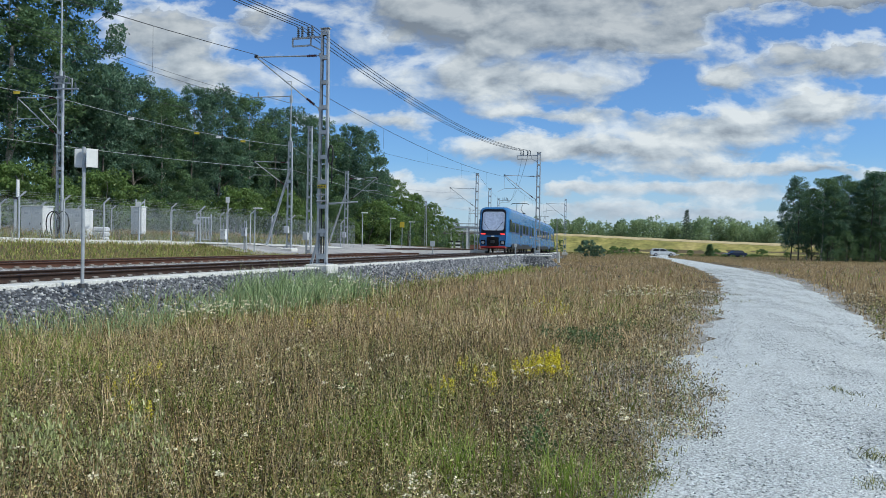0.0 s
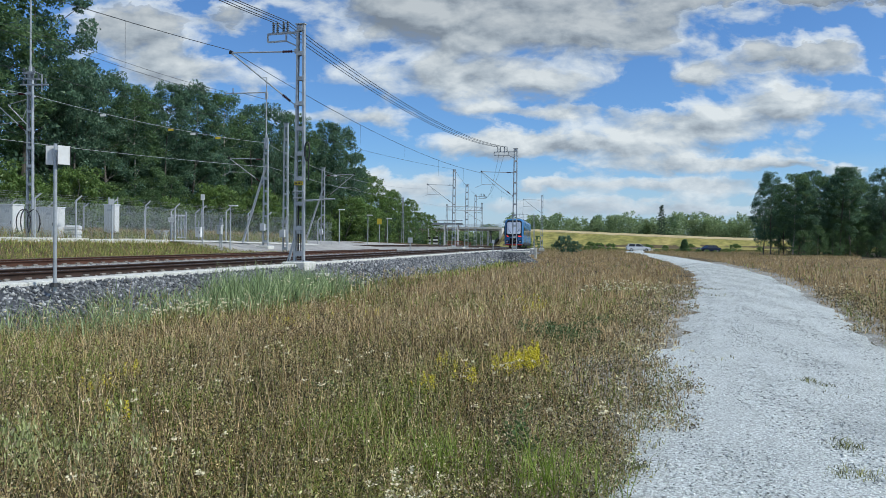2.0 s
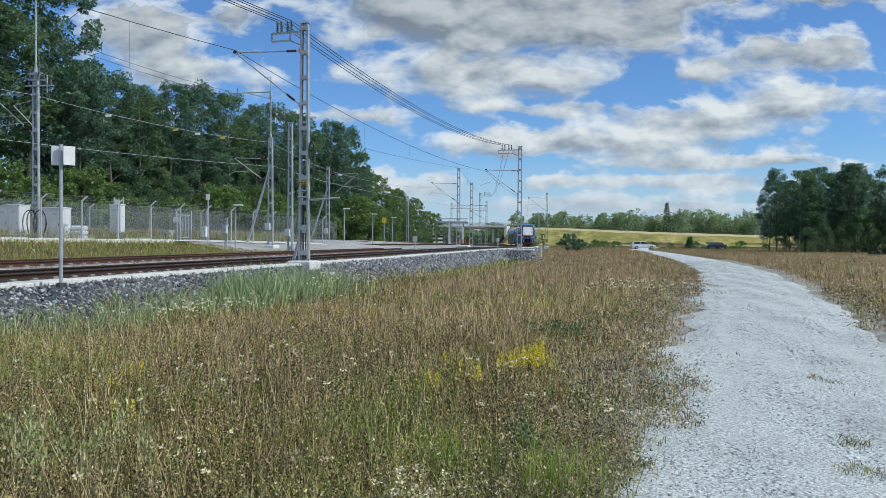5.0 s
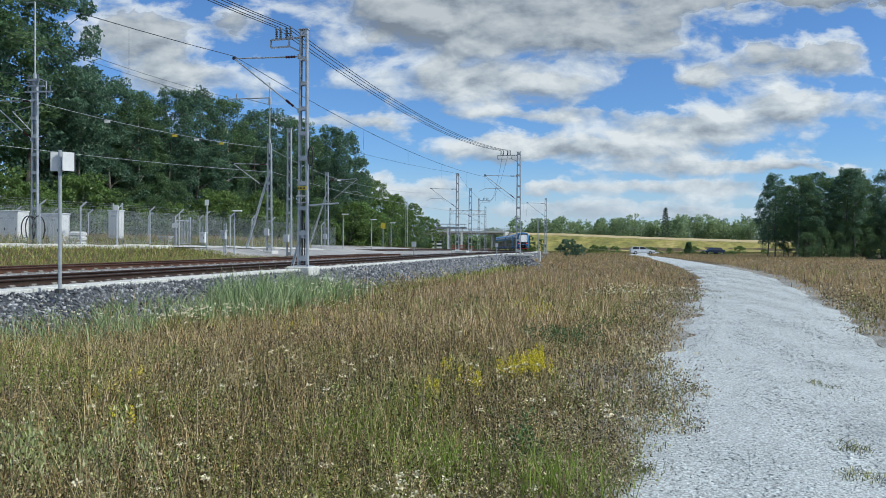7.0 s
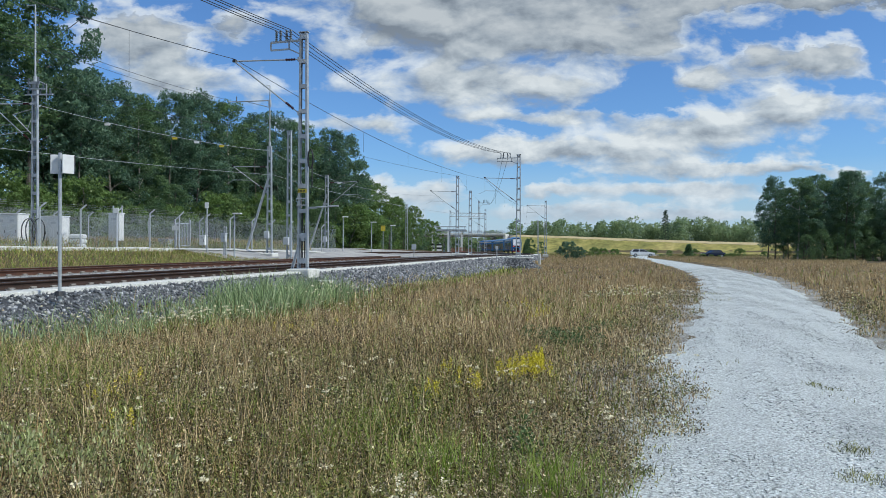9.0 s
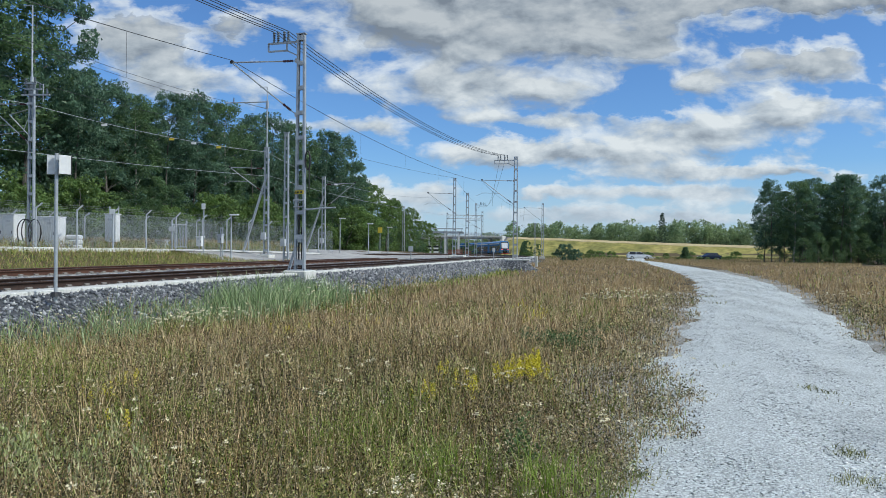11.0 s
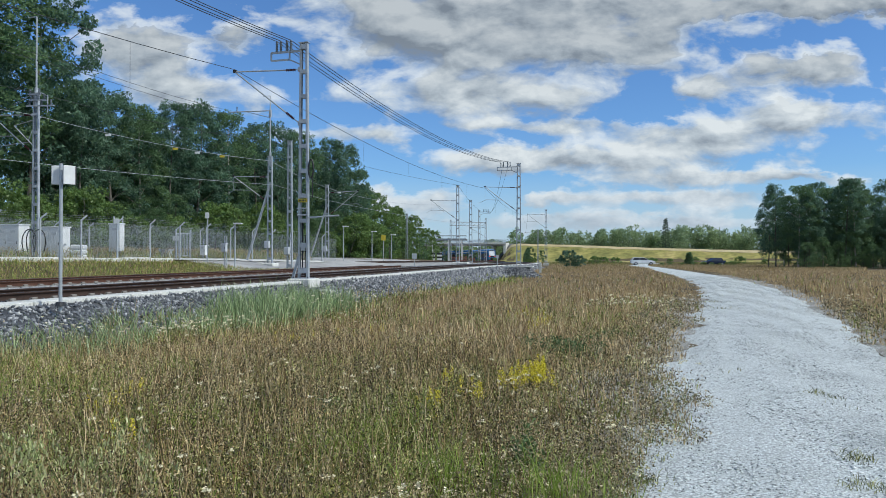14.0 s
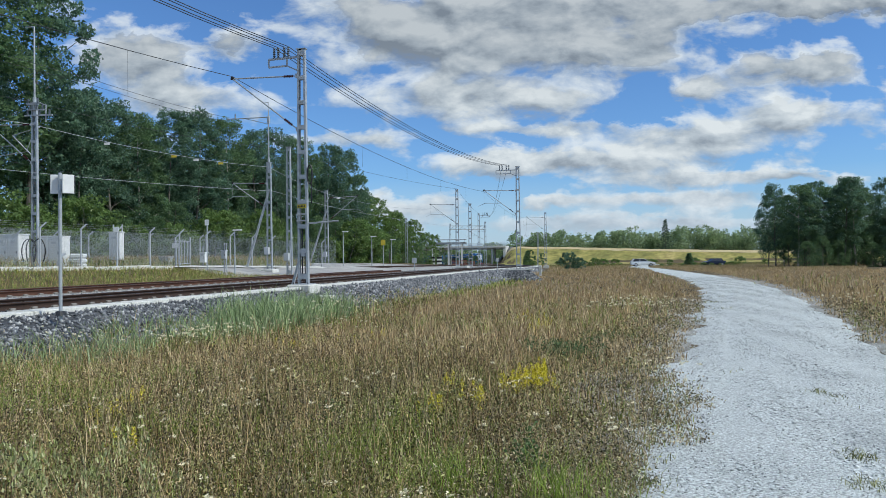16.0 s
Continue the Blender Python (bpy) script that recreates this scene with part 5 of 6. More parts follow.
def fence_meshes():
    bm = B()
    rod(bm, (0, 0, -0.1), (0, 0, 2.15), 0.045)
    rod(bm, (0, 0, 2.13), (0.24, -0.16, 2.42), 0.043)
    post = bpy.data.meshes.new("post")
    bm.to_mesh(post)
    bm.free()
    post.materials.append(GALV)
    bm = B()
    n = 46
    for k in range(n + 1):
        x = 2.5 * k / n
        box(bm, x, 0, 1.05, 0.0038, 0.003, 2.0)
    for k in range(36):
        box(bm, 1.25, 0.004, 0.08 + k * 0.0566, 2.5, 0.003, 0.0038)
    for k in (2.2, 2.3, 2.4):
        box(bm, 1.25, 0, k, 2.5, 0.006, 0.006)
    mesh = bpy.data.meshes.new("wire_mesh")
    bm.to_mesh(mesh)
    bm.free()
    mesh.materials.append(GALV)
    return post, mesh


FENCE_POST, FENCE_MESH = fence_meshes()


def build_fence(line, name, label):
    f = empty(name, label=label, category="fence")
    s = 0.0
    while s < line.s[-1] - 0.1:
        q, d = line.at(s)
        q2, _ = line.at(s + 2.5)
        z, z2 = ground_z(q[0], q[1]), ground_z(q2[0], q2[1])
        turn = math.atan2(d[1], d[0])
        for nm, me in (("post", FENCE_POST), ("wire_mesh", FENCE_MESH)):
            ob = new(nm, me)
            ob.parent = f
            ob.matrix_basis = Matrix.Translation((q[0], q[1], z)) @ Matrix.Rotation(turn, 4, "Z")
        s += 2.5
    return f


build_fence(FENCE, "wire_fence", "galvanised wire mesh fence with bent-top posts")
build_fence(BACK_FENCE, "wire_fence", "galvanised wire mesh fence at the back of the enclosure")
drape("kerb_strip", FENCE, [-0.35, 0.1, 0.55], CONCRETE, 16, FENCE.s[-1], 1.0, 0.08, "pale concrete strip along the foot of the fence", "kerb")


def build_fence_edge():
    """Low concrete edging along the fence, element by element."""
    thing = empty("fence_edging", label="low pale concrete edging elements along the fence's foot", category="edging", kind="structure")
    bm = B()
    box(bm, 0, 0, -0.06, 0.28, 1.96, 0.5, 0.02)
    me = bpy.data.meshes.new("edging_element")
    bm.to_mesh(me)
    bm.free()
    me.materials.append(CONCRETE)
    rnd = random.Random(14)
    s, end = FENCE.s_of_y(31), FENCE.s_of_y(44)
    while s < end:
        _, d = FENCE.at(s)
        p = FENCE.side(s, 0.75)
        ob = new("edging_element", me)
        ob.parent = thing
        ob.matrix_basis = Matrix.Translation((p[0], p[1], ground_z(p[0], p[1]) + rnd.uniform(-0.02, 0.02))) @ Matrix.Rotation(math.atan2(-d[0], d[1]), 4, "Z")
        s += 2.0


build_fence_edge()


def put(x, y, turn=0.0, dz=0.0):
    return Matrix.Translation((x, y, ground_z(x, y) + dz)) @ Matrix.Rotation(radians(turn), 4, "Z")


def build_cabinet(x, y, w, h, d, doors, label, mat=WHITE_PAINT, legs=0.0):
    c = empty("electrical_cabinet", put(x, y, -17), label=label, category="cabinet", group="electrical cabinets")
    bm = B()
    box(bm, 0, 0, legs + h / 2, w, d, h, 0.015)
    part("body", bm, mat, c)
    bm = B()
    box(bm, 0, 0, legs + h + 0.03, w + 0.08, d + 0.08, 0.06, 0.015)
    part("roof", bm, mat, c)
    bm = B()
    if legs:
        for sx in (-w / 2 + 0.08, w / 2 - 0.08):
            rod(bm, (sx, 0.12, -0.1), (sx, 0.12, legs + h + 0.5), 0.04)
    else:
        box(bm, 0, 0, 0.04, w - 0.04, d - 0.04, 0.12, 0.01)
    part("base", bm, GALV if legs else CONCRETE, c)
    for k in range(doors):
        bm = B()
        ww = w / doors
        box(bm, -w / 2 + ww * (k + 0.5), -d / 2 - 0.012, legs + h / 2, ww - 0.05, 0.02, h - 0.12, 0.006)
        dr = part("door", bm, mat, c)
        bm = B()
        box(bm, -w / 2 + ww * (k + 0.85), -d / 2 - 0.03, legs + h * 0.5, 0.03, 0.03, 0.16, 0.005)
        part("handle", bm, DARK_STEEL, dr)
        bm = B()
        box(bm, -w / 2 + ww * (k + 0.5), -d / 2 - 0.026, legs + h * 0.82, ww * 0.4, 0.012, 0.12)
        part("vent", bm, GREY_PAINT, dr)
    return c


build_cabinet(-22.2, 39.5, 1.5, 1.85, 0.7, 2, "white double-door electrical cabinet behind the fence")
build_cabinet(-20.4, 40.2, 1.6, 1.75, 0.7, 2, "white electrical cabinet standing beside a mast")
build_cabinet(-18.4, 43.6, 0.78, 1.62, 0.4, 1, "white cabinet mounted on steel posts", WHITE_PAINT, 0.45)
build_cabinet(-16.9, 47.6, 0.75, 0.6, 0.5, 1, "low blue-grey equipment box by the gate", GREY_PAINT)
build_cabinet(-14.7, 48.4, 0.42, 0.62, 0.3, 1, "small white control box by the fence", WHITE_PAINT, 0.3)
build_cabinet(-12.9, 46.8, 0.3, 0.5, 0.25, 1, "small grey box on a post", GREY_PAINT, 0.9)


def build_bags():
    for k, (dz, w) in enumerate(((0.0, 0.95), (0.28, 0.85), (0.55, 0.75))):
        bm = B()
        box(bm, 0, 0, 0.14 + dz, w, 0.55, 0.27, 0.07)
        ob = part("cement_bag", bm, WHITE_PAINT)
        ob.matrix_basis = put(-19.2 + 0.04 * k, 40.4, -17 + 6 * k, 0.0)
        tagged(ob, "pale grey sack stacked on the ground by the fence", "bag", "stack of bags")


build_bags()


def cable_loop():
    bm = B()
    for rx, cx in ((0.55, -0.3), (0.42, -0.15), (0.5, 0.35)):
        pts = [(cx + rx * math.cos(a), 0.02 * k, 0.85 + 0.75 * math.sin(a)) for k, a in enumerate(np.linspace(-0.6, 3.7, 16))]
        for a, b in zip(pts[:-1], pts[1:]):
            rod(bm, a, b, 0.03, seg=5)
    ob = part("cable_loops", bm, RUBBER)
    ob.matrix_basis = put(-20.1, 37.4, -17)
    tagged(ob, "black looped cables at the foot of a mast", "cable")


cable_loop()


def build_gate():
    g = empty("fence_gate", put(-15.7, 47.3, 60), label="grey steel slatted gate in the fence", category="gate")
    for x in (-0.6, 0.6):
        bm = B()
        box(bm, x, 0, 0.95, 0.09, 0.09, 1.9, 0.01)
        part("gate_post", bm, GALV, g)
    for z in (0.2, 1.65):
        bm = B()
        box(bm, 0, 0, z, 1.12, 0.05, 0.06)
        part("gate_rail", bm, GALV, g)
    for k in range(9):
        bm = B()
        box(bm, -0.5 + k * 0.125, 0, 0.92, 0.03, 0.03, 1.45)
        part("bar", bm, GALV, g)


build_gate()


def build_lamp(x, y, h, label="slim grey yard lamp with a flat head"):
    t = empty("yard_lamp", put(x, y, -17), label=label, category="lamp", group="yard lamps")
    bm = B()
    rod(bm, (0, 0, -0.1), (0, 0, h), 0.05, 0.04)
    part("pole", bm, GALV, t)
    bm = B()
    box(bm, 0.2, 0, h + 0.02, 0.62, 0.2, 0.09, 0.03)
    part("head", bm, WHITE_PAINT, t)


for x, y, h in ((-12.1, 46.3, 2.85), (-7.65, 68, 3.2), (-5.5, 75, 3.1), (-3.9, 84, 3.0)):
    build_lamp(x, y, h)


def build_board(x, y, h, w, hh, name, label, mat=WHITE_PAINT):
    t = empty(name, put(x, y, -10), label=label, category="sign")
    bm = B()
    rod(bm, (0, 0, -0.1), (0, 0, h), 0.04)
    part("post", bm, GALV, t)
    bm = B()
    box(bm, 0, -0.055, h - hh / 2, w, 0.02, hh, 0.006)
    part("board", bm, mat, t)


build_board(-13.8, 46.2, 3.25, 0.26, 0.36, "signal_board", "small white board on a tall thin post")
build_board(6.2, 62.0, 1.5, 0.24, 0.3, "track_marker", "small grey marker plate on a post by the track", GREY_PAINT)
build_board(-0.9, 61.0, 1.2, 0.4, 0.45, "track_marker", "small grey marker plate on a post in the yard", GREY_PAINT)
build_board(-4.6, 80.0, 2.9, 0.5, 0.6, "track_marker", "pale marker board on a post in the yard", YELLOW_TAG)
build_board(-17.2, 40.8, 2.35, 0.32, 0.28, "notice_board", "small white notice on a fence post")
build_board(-15.9, 46.6, 1.5, 0.45, 0.3, "notice_board", "small white notice beside the gate")


def cctv():
    t = empty("camera_pole", put(-21.7, 36.6, 0), label="grey pole with a white camera tube on top", category="pole")
    bm = B()
    rod(bm, (0, 0, -0.1), (0, 0, 2.2), 0.07)
    part("post", bm, GALV, t)
    bm = B()
    rod(bm, (0.12, 0, 2.1), (0.12, 0, 3.1), 0.08)
    part("tube", bm, WHITE_PAINT, t)
    bm = B()
    box(bm, 0.06, 0, 2.15, 0.3, 0.2, 0.12, 0.02)
    rod(bm, (0.12, 0, 3.1), (0.0, 0, 3.3), 0.03)
    part("bracket", bm, DARK_STEEL, t)


cctv()


def build_track_sign():
    t = empty("track_sign", Matrix.Translation((-7.72, 15.5, 0.52)) @ Matrix.Rotation(radians(-12), 4, "Z"), label="two white plates on a grey post beside the ballast", category="sign")
    bm = B()
    rod(bm, (0, 0, -0.15), (0, 0, 2.98), 0.036, seg=12)
    part("post", bm, GALV, t)
    bm = B()
    rod(bm, (0, 0, -0.04), (0, 0, 0.05), 0.11, 0.08, seg=12)
    part("foot", bm, DARK_STEEL, t)
    for x, a in ((-0.11, 24), (0.17, 60)):
        bm = B()
        box(bm, 0, 0, 0, 0.26, 0.015, 0.40, 0.005)
        p = part("plate", bm, WHITE_PAINT, t, "white enamelled plate")
        p.matrix_basis = Matrix.Translation((x, 0.05, 2.74)) @ Matrix.Rotation(radians(a), 4, "Z")
        bm = B()
        box(bm, 0.12, -0.012, 0, 0.018, 0.012, 0.38)
        part("edge_strip", bm, DARK_STEEL, p)
    for z in (2.62, 2.86):
        bm = B()
        box(bm, 0, 0.04, z, 0.12, 0.05, 0.04, 0.005)
        part("clamp", bm, GALV, t)


build_track_sign()


def build_blocks():
    for x, y, sx, sy, sz, dz, turn, label in ((-3.7, 27.2, 0.55, 0.4, 0.4, 0.25, -20, "loose concrete block beside the mast's foot"),
                                               (4.0, 81.5, 1.8, 1.6, 0.6, 0.1, -14, "concrete base under a catenary mast")):
        bm = B()
        box(bm, 0, 0, sz / 2, sx, sy, sz, 0.04)
        ob = part("concrete_block", bm, CONCRETE)
        ob.matrix_basis = put(x, y, turn, dz - 0.3)
        tagged(ob, label, "concrete block")
    bm = B()
    box(bm, 0, 0, 0.55, 0.28, 0.28, 1.3, 0.03)
    ob = part("marker_stone", bm, CONCRETE)
    ob.matrix_basis = put(12.6, 79, -14)
    tagged(ob, "pale concrete marker post by the line", "marker post")


build_blocks()


def build_frame():
    """The open steel frame at the yard's far end."""
    f = empty("loading_frame", put(5.2, 172, -6), label="open grey steel frame with roof beams over the yard track", category="steel frame")
    for x in (-3.2, 0.5, 3.6):
        for y in (-2, 2):
            bm = B()
            box(bm, x, y, 2.6, 0.28, 0.28, 5.2)
            part("column", bm, WHITE_PAINT, f)
    for y in (-2, 2):
        bm = B()
        box(bm, 0.4, y, 5.3, 8.6, 0.3, 0.35)
        part("beam", bm, GALV, f)
        bm = B()
        box(bm, 0.4, y, 6.2, 8.6, 0.08, 0.1)
        part("handrail", bm, GALV, f)
    for k in range(7):
        bm = B()
        box(bm, -3.6 + k * 1.33, -2, 5.8, 0.07, 0.07, 0.9)
        part("rail_post", bm, GALV, f)
    bm = B()
    box(bm, 0.4, 0, 5.5, 8.6, 4.4, 0.08)
    part("walkway", bm, GALV, f)
    for k, (x, h) in enumerate(((4.6, 1.2), (6.4, 1.3), (8.2, 1.1))):
        bm = B()
        for j in range(7):
            box(bm, -0.75 + j * 0.25, 0, h / 2, 0.1, 0.06, h)
        box(bm, 0, 0, h * 0.9, 1.7, 0.08, 0.12)
        box(bm, 0, 0, h * 0.3, 1.7, 0.08, 0.12)
        ob = part("barrier", bm, ORANGE_NET)
        ob.matrix_basis = put(x + 2.4, 168 - k, -10)
        tagged(ob, "red-orange slatted barrier at the yard's end", "barrier", "barriers")
    for k, x in enumerate((1.6, 3.2)):
        b = empty("striped_barrier", put(x, 160, 0), label="black and white striped barrier across the yard track", category="barrier", group="striped barriers")
        for j in range(5):
            bm = B()
            box(bm, 0, 0, 0.2 + j * 0.4, 1.1, 0.1, 0.36)
            part("stripe", bm, WHITE_PAINT if j % 2 else DARK_STEEL, b)


build_frame()


def build_portal():
    p = empty("portal_beam", Matrix.Translation((0, 0, 0)), label="double steel beam across two masts over the yard", category="gantry")
    for z in (7.9, 7.2):
        bm = B()
        bar(bm, (5.0, 141.5, z), (12.1, 143.2, z), 0.12, 0.12)
        part("beam", bm, GALV, p)
    for k in range(8):
        bm = B()
        a = Vector((5.0, 141.5, 7.2)).lerp(Vector((12.1, 143.2, 7.2)), k / 8)
        b = Vector((5.0, 141.5, 7.9)).lerp(Vector((12.1, 143.2, 7.9)), (k + 1) / 8)
        bar(bm, a, b, 0.06, 0.06)
        part("lattice_bar", bm, GALV, p)


build_portal()
build_mast(5.0, 141.5, -0.1, track_turn(143), 8.4, width=0.36)

# ---- parked vehicles ----


def build_vehicle(name, m, paint, label, estate=True):
    """A parked estate car: lofted body, glasshouse, four wheels."""
    c = empty(name, m, label=label, category="car")
    L, W = 4.6, 0.88
    prof = [(-2.3, 0.45, 0.85), (-2.25, 0.32, 0.98), (-1.6, 0.25, 1.02), (0.9, 0.25, 0.98), (1.7, 0.28, 0.90), (2.2, 0.32, 0.74), (2.3, 0.42, 0.62)]
    bm = B()
    rows = []
    for x, z0, z1 in prof:
        k = 1 - 0.10 * (abs(x) / 2.3) ** 4
        rows.append([bm.verts.new((x, y * W * k, z)) for y, z in ((-0.92, z0), (-1, z0 + 0.15), (-1, (z0 + z1) / 2), (-0.95, z1), (0.95, z1), (1, (z0 + z1) / 2), (1, z0 + 0.15), (0.92, z0))])
    for a, b in zip(rows[:-1], rows[1:]):
        for i in range(8):
            j = (i + 1) % 8
            bm.faces.new((a[i], a[j], b[j], b[i]))
    bm.faces.new(rows[0])
    bm.faces.new(rows[-1][::-1])
    bmesh.ops.recalc_face_normals(bm, faces=bm.faces)
    part("body", bm, paint, c)
    back = -2.15 if estate else -1.7
    for nm, mat, grow in (("glasshouse", WINDOW, 0.0),):
        bm = B()
        lo = [(back, 0.97), (1.05, 0.95)]
        hi = [(back + 0.35, 1.44), (0.15, 1.45)]
        v = [bm.verts.new((x, y * W, z)) for y in (-0.95, 0.95) for x, z in lo] + [bm.verts.new((x, y * W, z)) for y in (-0.76, 0.76) for x, z in hi]
        for f in ((0, 1, 5, 4), (3, 2, 6, 7), (1, 3, 7, 5), (2, 0, 4, 6), (4, 5, 7, 6)):
            bm.faces.new([v[i] for i in f])
        bmesh.ops.recalc_face_normals(bm, faces=bm.faces)
        part(nm, bm, mat, c, "dark car windows")
    bm = B()
    box(bm, (back + 0.5) / 2, 0, 1.465, 0.15 - back - 0.25, W * 1.56, 0.05, 0.02)
    part("roof", bm, paint, c)
    for sy in (-1, 1):
        for a, b in (((back + 0.02, 0.97), (back + 0.36, 1.45)), ((-0.7, 0.97), (-0.62, 1.45)), ((1.05, 0.95), (0.15, 1.46))):
            bm = B()
            bar(bm, (a[0], sy * W * 0.955, a[1]), (b[0], sy * W * 0.77, b[1]), 0.09, 0.06)
            part("pillar", bm, paint, c)
        for x in (-1.4, 1.4):
            bm = B()
            rod(bm, (x, sy * (W - 0.18), 0.31), (x, sy * (W + 0.01), 0.31), 0.32, seg=18)
            t = part("tyre", bm, RUBBER, c)
            bm = B()
            rod(bm, (x, sy * (W + 0.0), 0.31), (x, sy * (W + 0.02), 0.31), 0.2, seg=14)
            part("rim", bm, GALV, t)
        bm = B()
        box(bm, 2.22, sy * 0.62, 0.68, 0.1, 0.3, 0.12, 0.02)
        part("headlight", bm, WHITE_PAINT, c)
    return c


build_vehicle("estate_car", Matrix.Translation((42.3, 139.5, -0.47)) @ Matrix.Rotation(radians(-8), 4, "Z"), CAR_WHITE, "silver estate car parked on the gravel track")
build_vehicle("hatchback_car", put(58.0, 144, 190), CAR_DARK, "dark blue car standing low in the tall weeds", False)

# ---- bushes in the open ----


def bushes():
    b = (build_tree("willow_bush", 61, 2.8, 1.7, LEAF_DARK, BARK, 60, 90, 0.09, 0.0, "dark green willow bush at the meadow's end", 0.05), 2.8)
    plant([b], [(22.9, 114, 2.7), (24.6, 115, 2.0)], "willow bushes", 7)
    s = build_spruce("young_spruce", 62, 2.6, "young spruce on the yellow bank", None, LEAF_MID)
    s.matrix_basis = place_at(56, 152)
    t = build_spruce("spruce_tree", 63, 19.5, "tall dark spruce over the distant wood")
    t.matrix_basis = place_at(108, 322)
    s2 = build_spruce("young_spruce", 64, 4.6, "young green spruce beside the bridge's embankment", None, LEAF_MID)
    s2.matrix_basis = place_at(31.5, 222)
    y = (build_tree("broom_bush", 65, 2.0, 1.5, LEAF_LIGHT, BARK, 40, 70, 0.09, 0.0, "yellow-green bush on the bank", 0.04), 2.0)
    rnd = random.Random(8)
    plant([y], [(24 + k * 2.3 + rnd.uniform(-1, 1), 150 + 60 * rnd.random() + (34 if k < 5 else 0), rnd.uniform(1.2, 2.6)) for k in range(22)], "bushes on the bank", 9)
    plant([y], [(56.6, 141.5, 1.0), (58.2, 141.2, 0.8), (59.8, 141.6, 1.1), (55.2, 142.5, 1.2), (61.2, 142.6, 1.2), (46.5, 141, 0.8), (48.5, 142, 0.9), (51, 142.4, 0.8)], "weeds round the parked car", 12)
    d = (build_tree("birch_sapling", 66, 4.5, 1.5, LEAF_MID, BARK, 50, 80, 0.10, 0.0, "young birch beside the line", 0.05), 4.5)
    plant([d], [(29.5, 205, 4.5), (33.5, 208, 3.6), (9, 188, 3.2), (12.8, 176, 2.6), (11, 181, 3.0), (13.6, 196, 2.6)], "young birches", 10)


bushes()

# ---- meadow ----


def blades(name, pts, h, w, lean, material, label, category, seed, bend=1.0):
    """Grass blades and stems: each a tapered, bent strip of three triangles."""
    rng = np.random.default_rng(seed)
    n = len(pts)
    a = rng.uniform(0, 2 * np.pi, n)
    side = np.stack([np.cos(a), np.sin(a), np.zeros(n)], -1) * (w / 2)[:, None]
    b = rng.uniform(0, 2 * np.pi, n)
    off = np.stack([np.cos(b), np.sin(b), np.zeros(n)], -1) * (lean * h * rng.uniform(0.2, 1.0, n))[:, None]
    up = np.array([0, 0, 1.0])
    mid = pts + off * 0.35 + up * (h * 0.55)[:, None]
    top = pts + off * (1.0 * bend) + up * (h * (1 - 0.25 * lean))[:, None]
    v = np.stack([pts - side, pts + side, mid - side * 0.8, mid + side * 0.8, top], 1)
    tri = np.array([(0, 1, 3), (0, 3, 2), (2, 3, 4)])
    f = (np.arange(n)[:, None, None] * 5 + tri[None]).reshape(-1, 3)
    return tagged(mesh_np(name, v.reshape(-1, 3), f, material), label, category, kind="stuff")


def sow(n, seed, r0, r1, a0=-46, a1=46):
    """Spots over the meadow, dense near the path's start and thinner far out, off tracks and path."""
    rng = np.random.default_rng(seed)
    r = r0 * (r1 / r0) ** rng.uniform(0, 1, n)
    a = np.radians(rng.uniform(a0, a1, n))
    x, y = r * np.sin(a), r * np.cos(a)
    d, zr = TRACK.near(x, y)
    dp, _ = PATH.near(x, y)
    edge = PATH_HALF - 0.08 + 0.30 * wave(x, y, 1.1) + 0.2 * wave(x, y, 3.1, 4) - 0.36 * np.exp(-((y - 7.6) / 3.2) ** 2) * (dp < 0)
    dr, _ = ROAD.near(x, y)
    verge = rng.uniform(0, 1, n) < 0.42 + 0.4 * (1 - smooth(5.0, 7.0, r)) + 0.65 * smooth(PATH_HALF + 0.1, 2.7, np.abs(dp) + 0.5 * wave(x, y, 1.5, 8) - 0.9 * np.exp(-((x - 2.2) ** 2 + (y - 8.6) ** 2) / 1.2))
    ok = verge & (d > 3.1 + 0.35 * wave(x, y, 1.3)) & (np.abs(dp) > edge) & (np.abs(dr) > 5.5)
    x, y, r = x[ok], y[ok], r[ok]
    return np.stack([x, y, land(x, y)], -1), r, d[ok], np.abs(dp[ok])


def near_path(dp):
    """Low growth by the path, full height beyond."""
    return 0.34 + 0.66 * smooth(1.6, 3.8, dp)


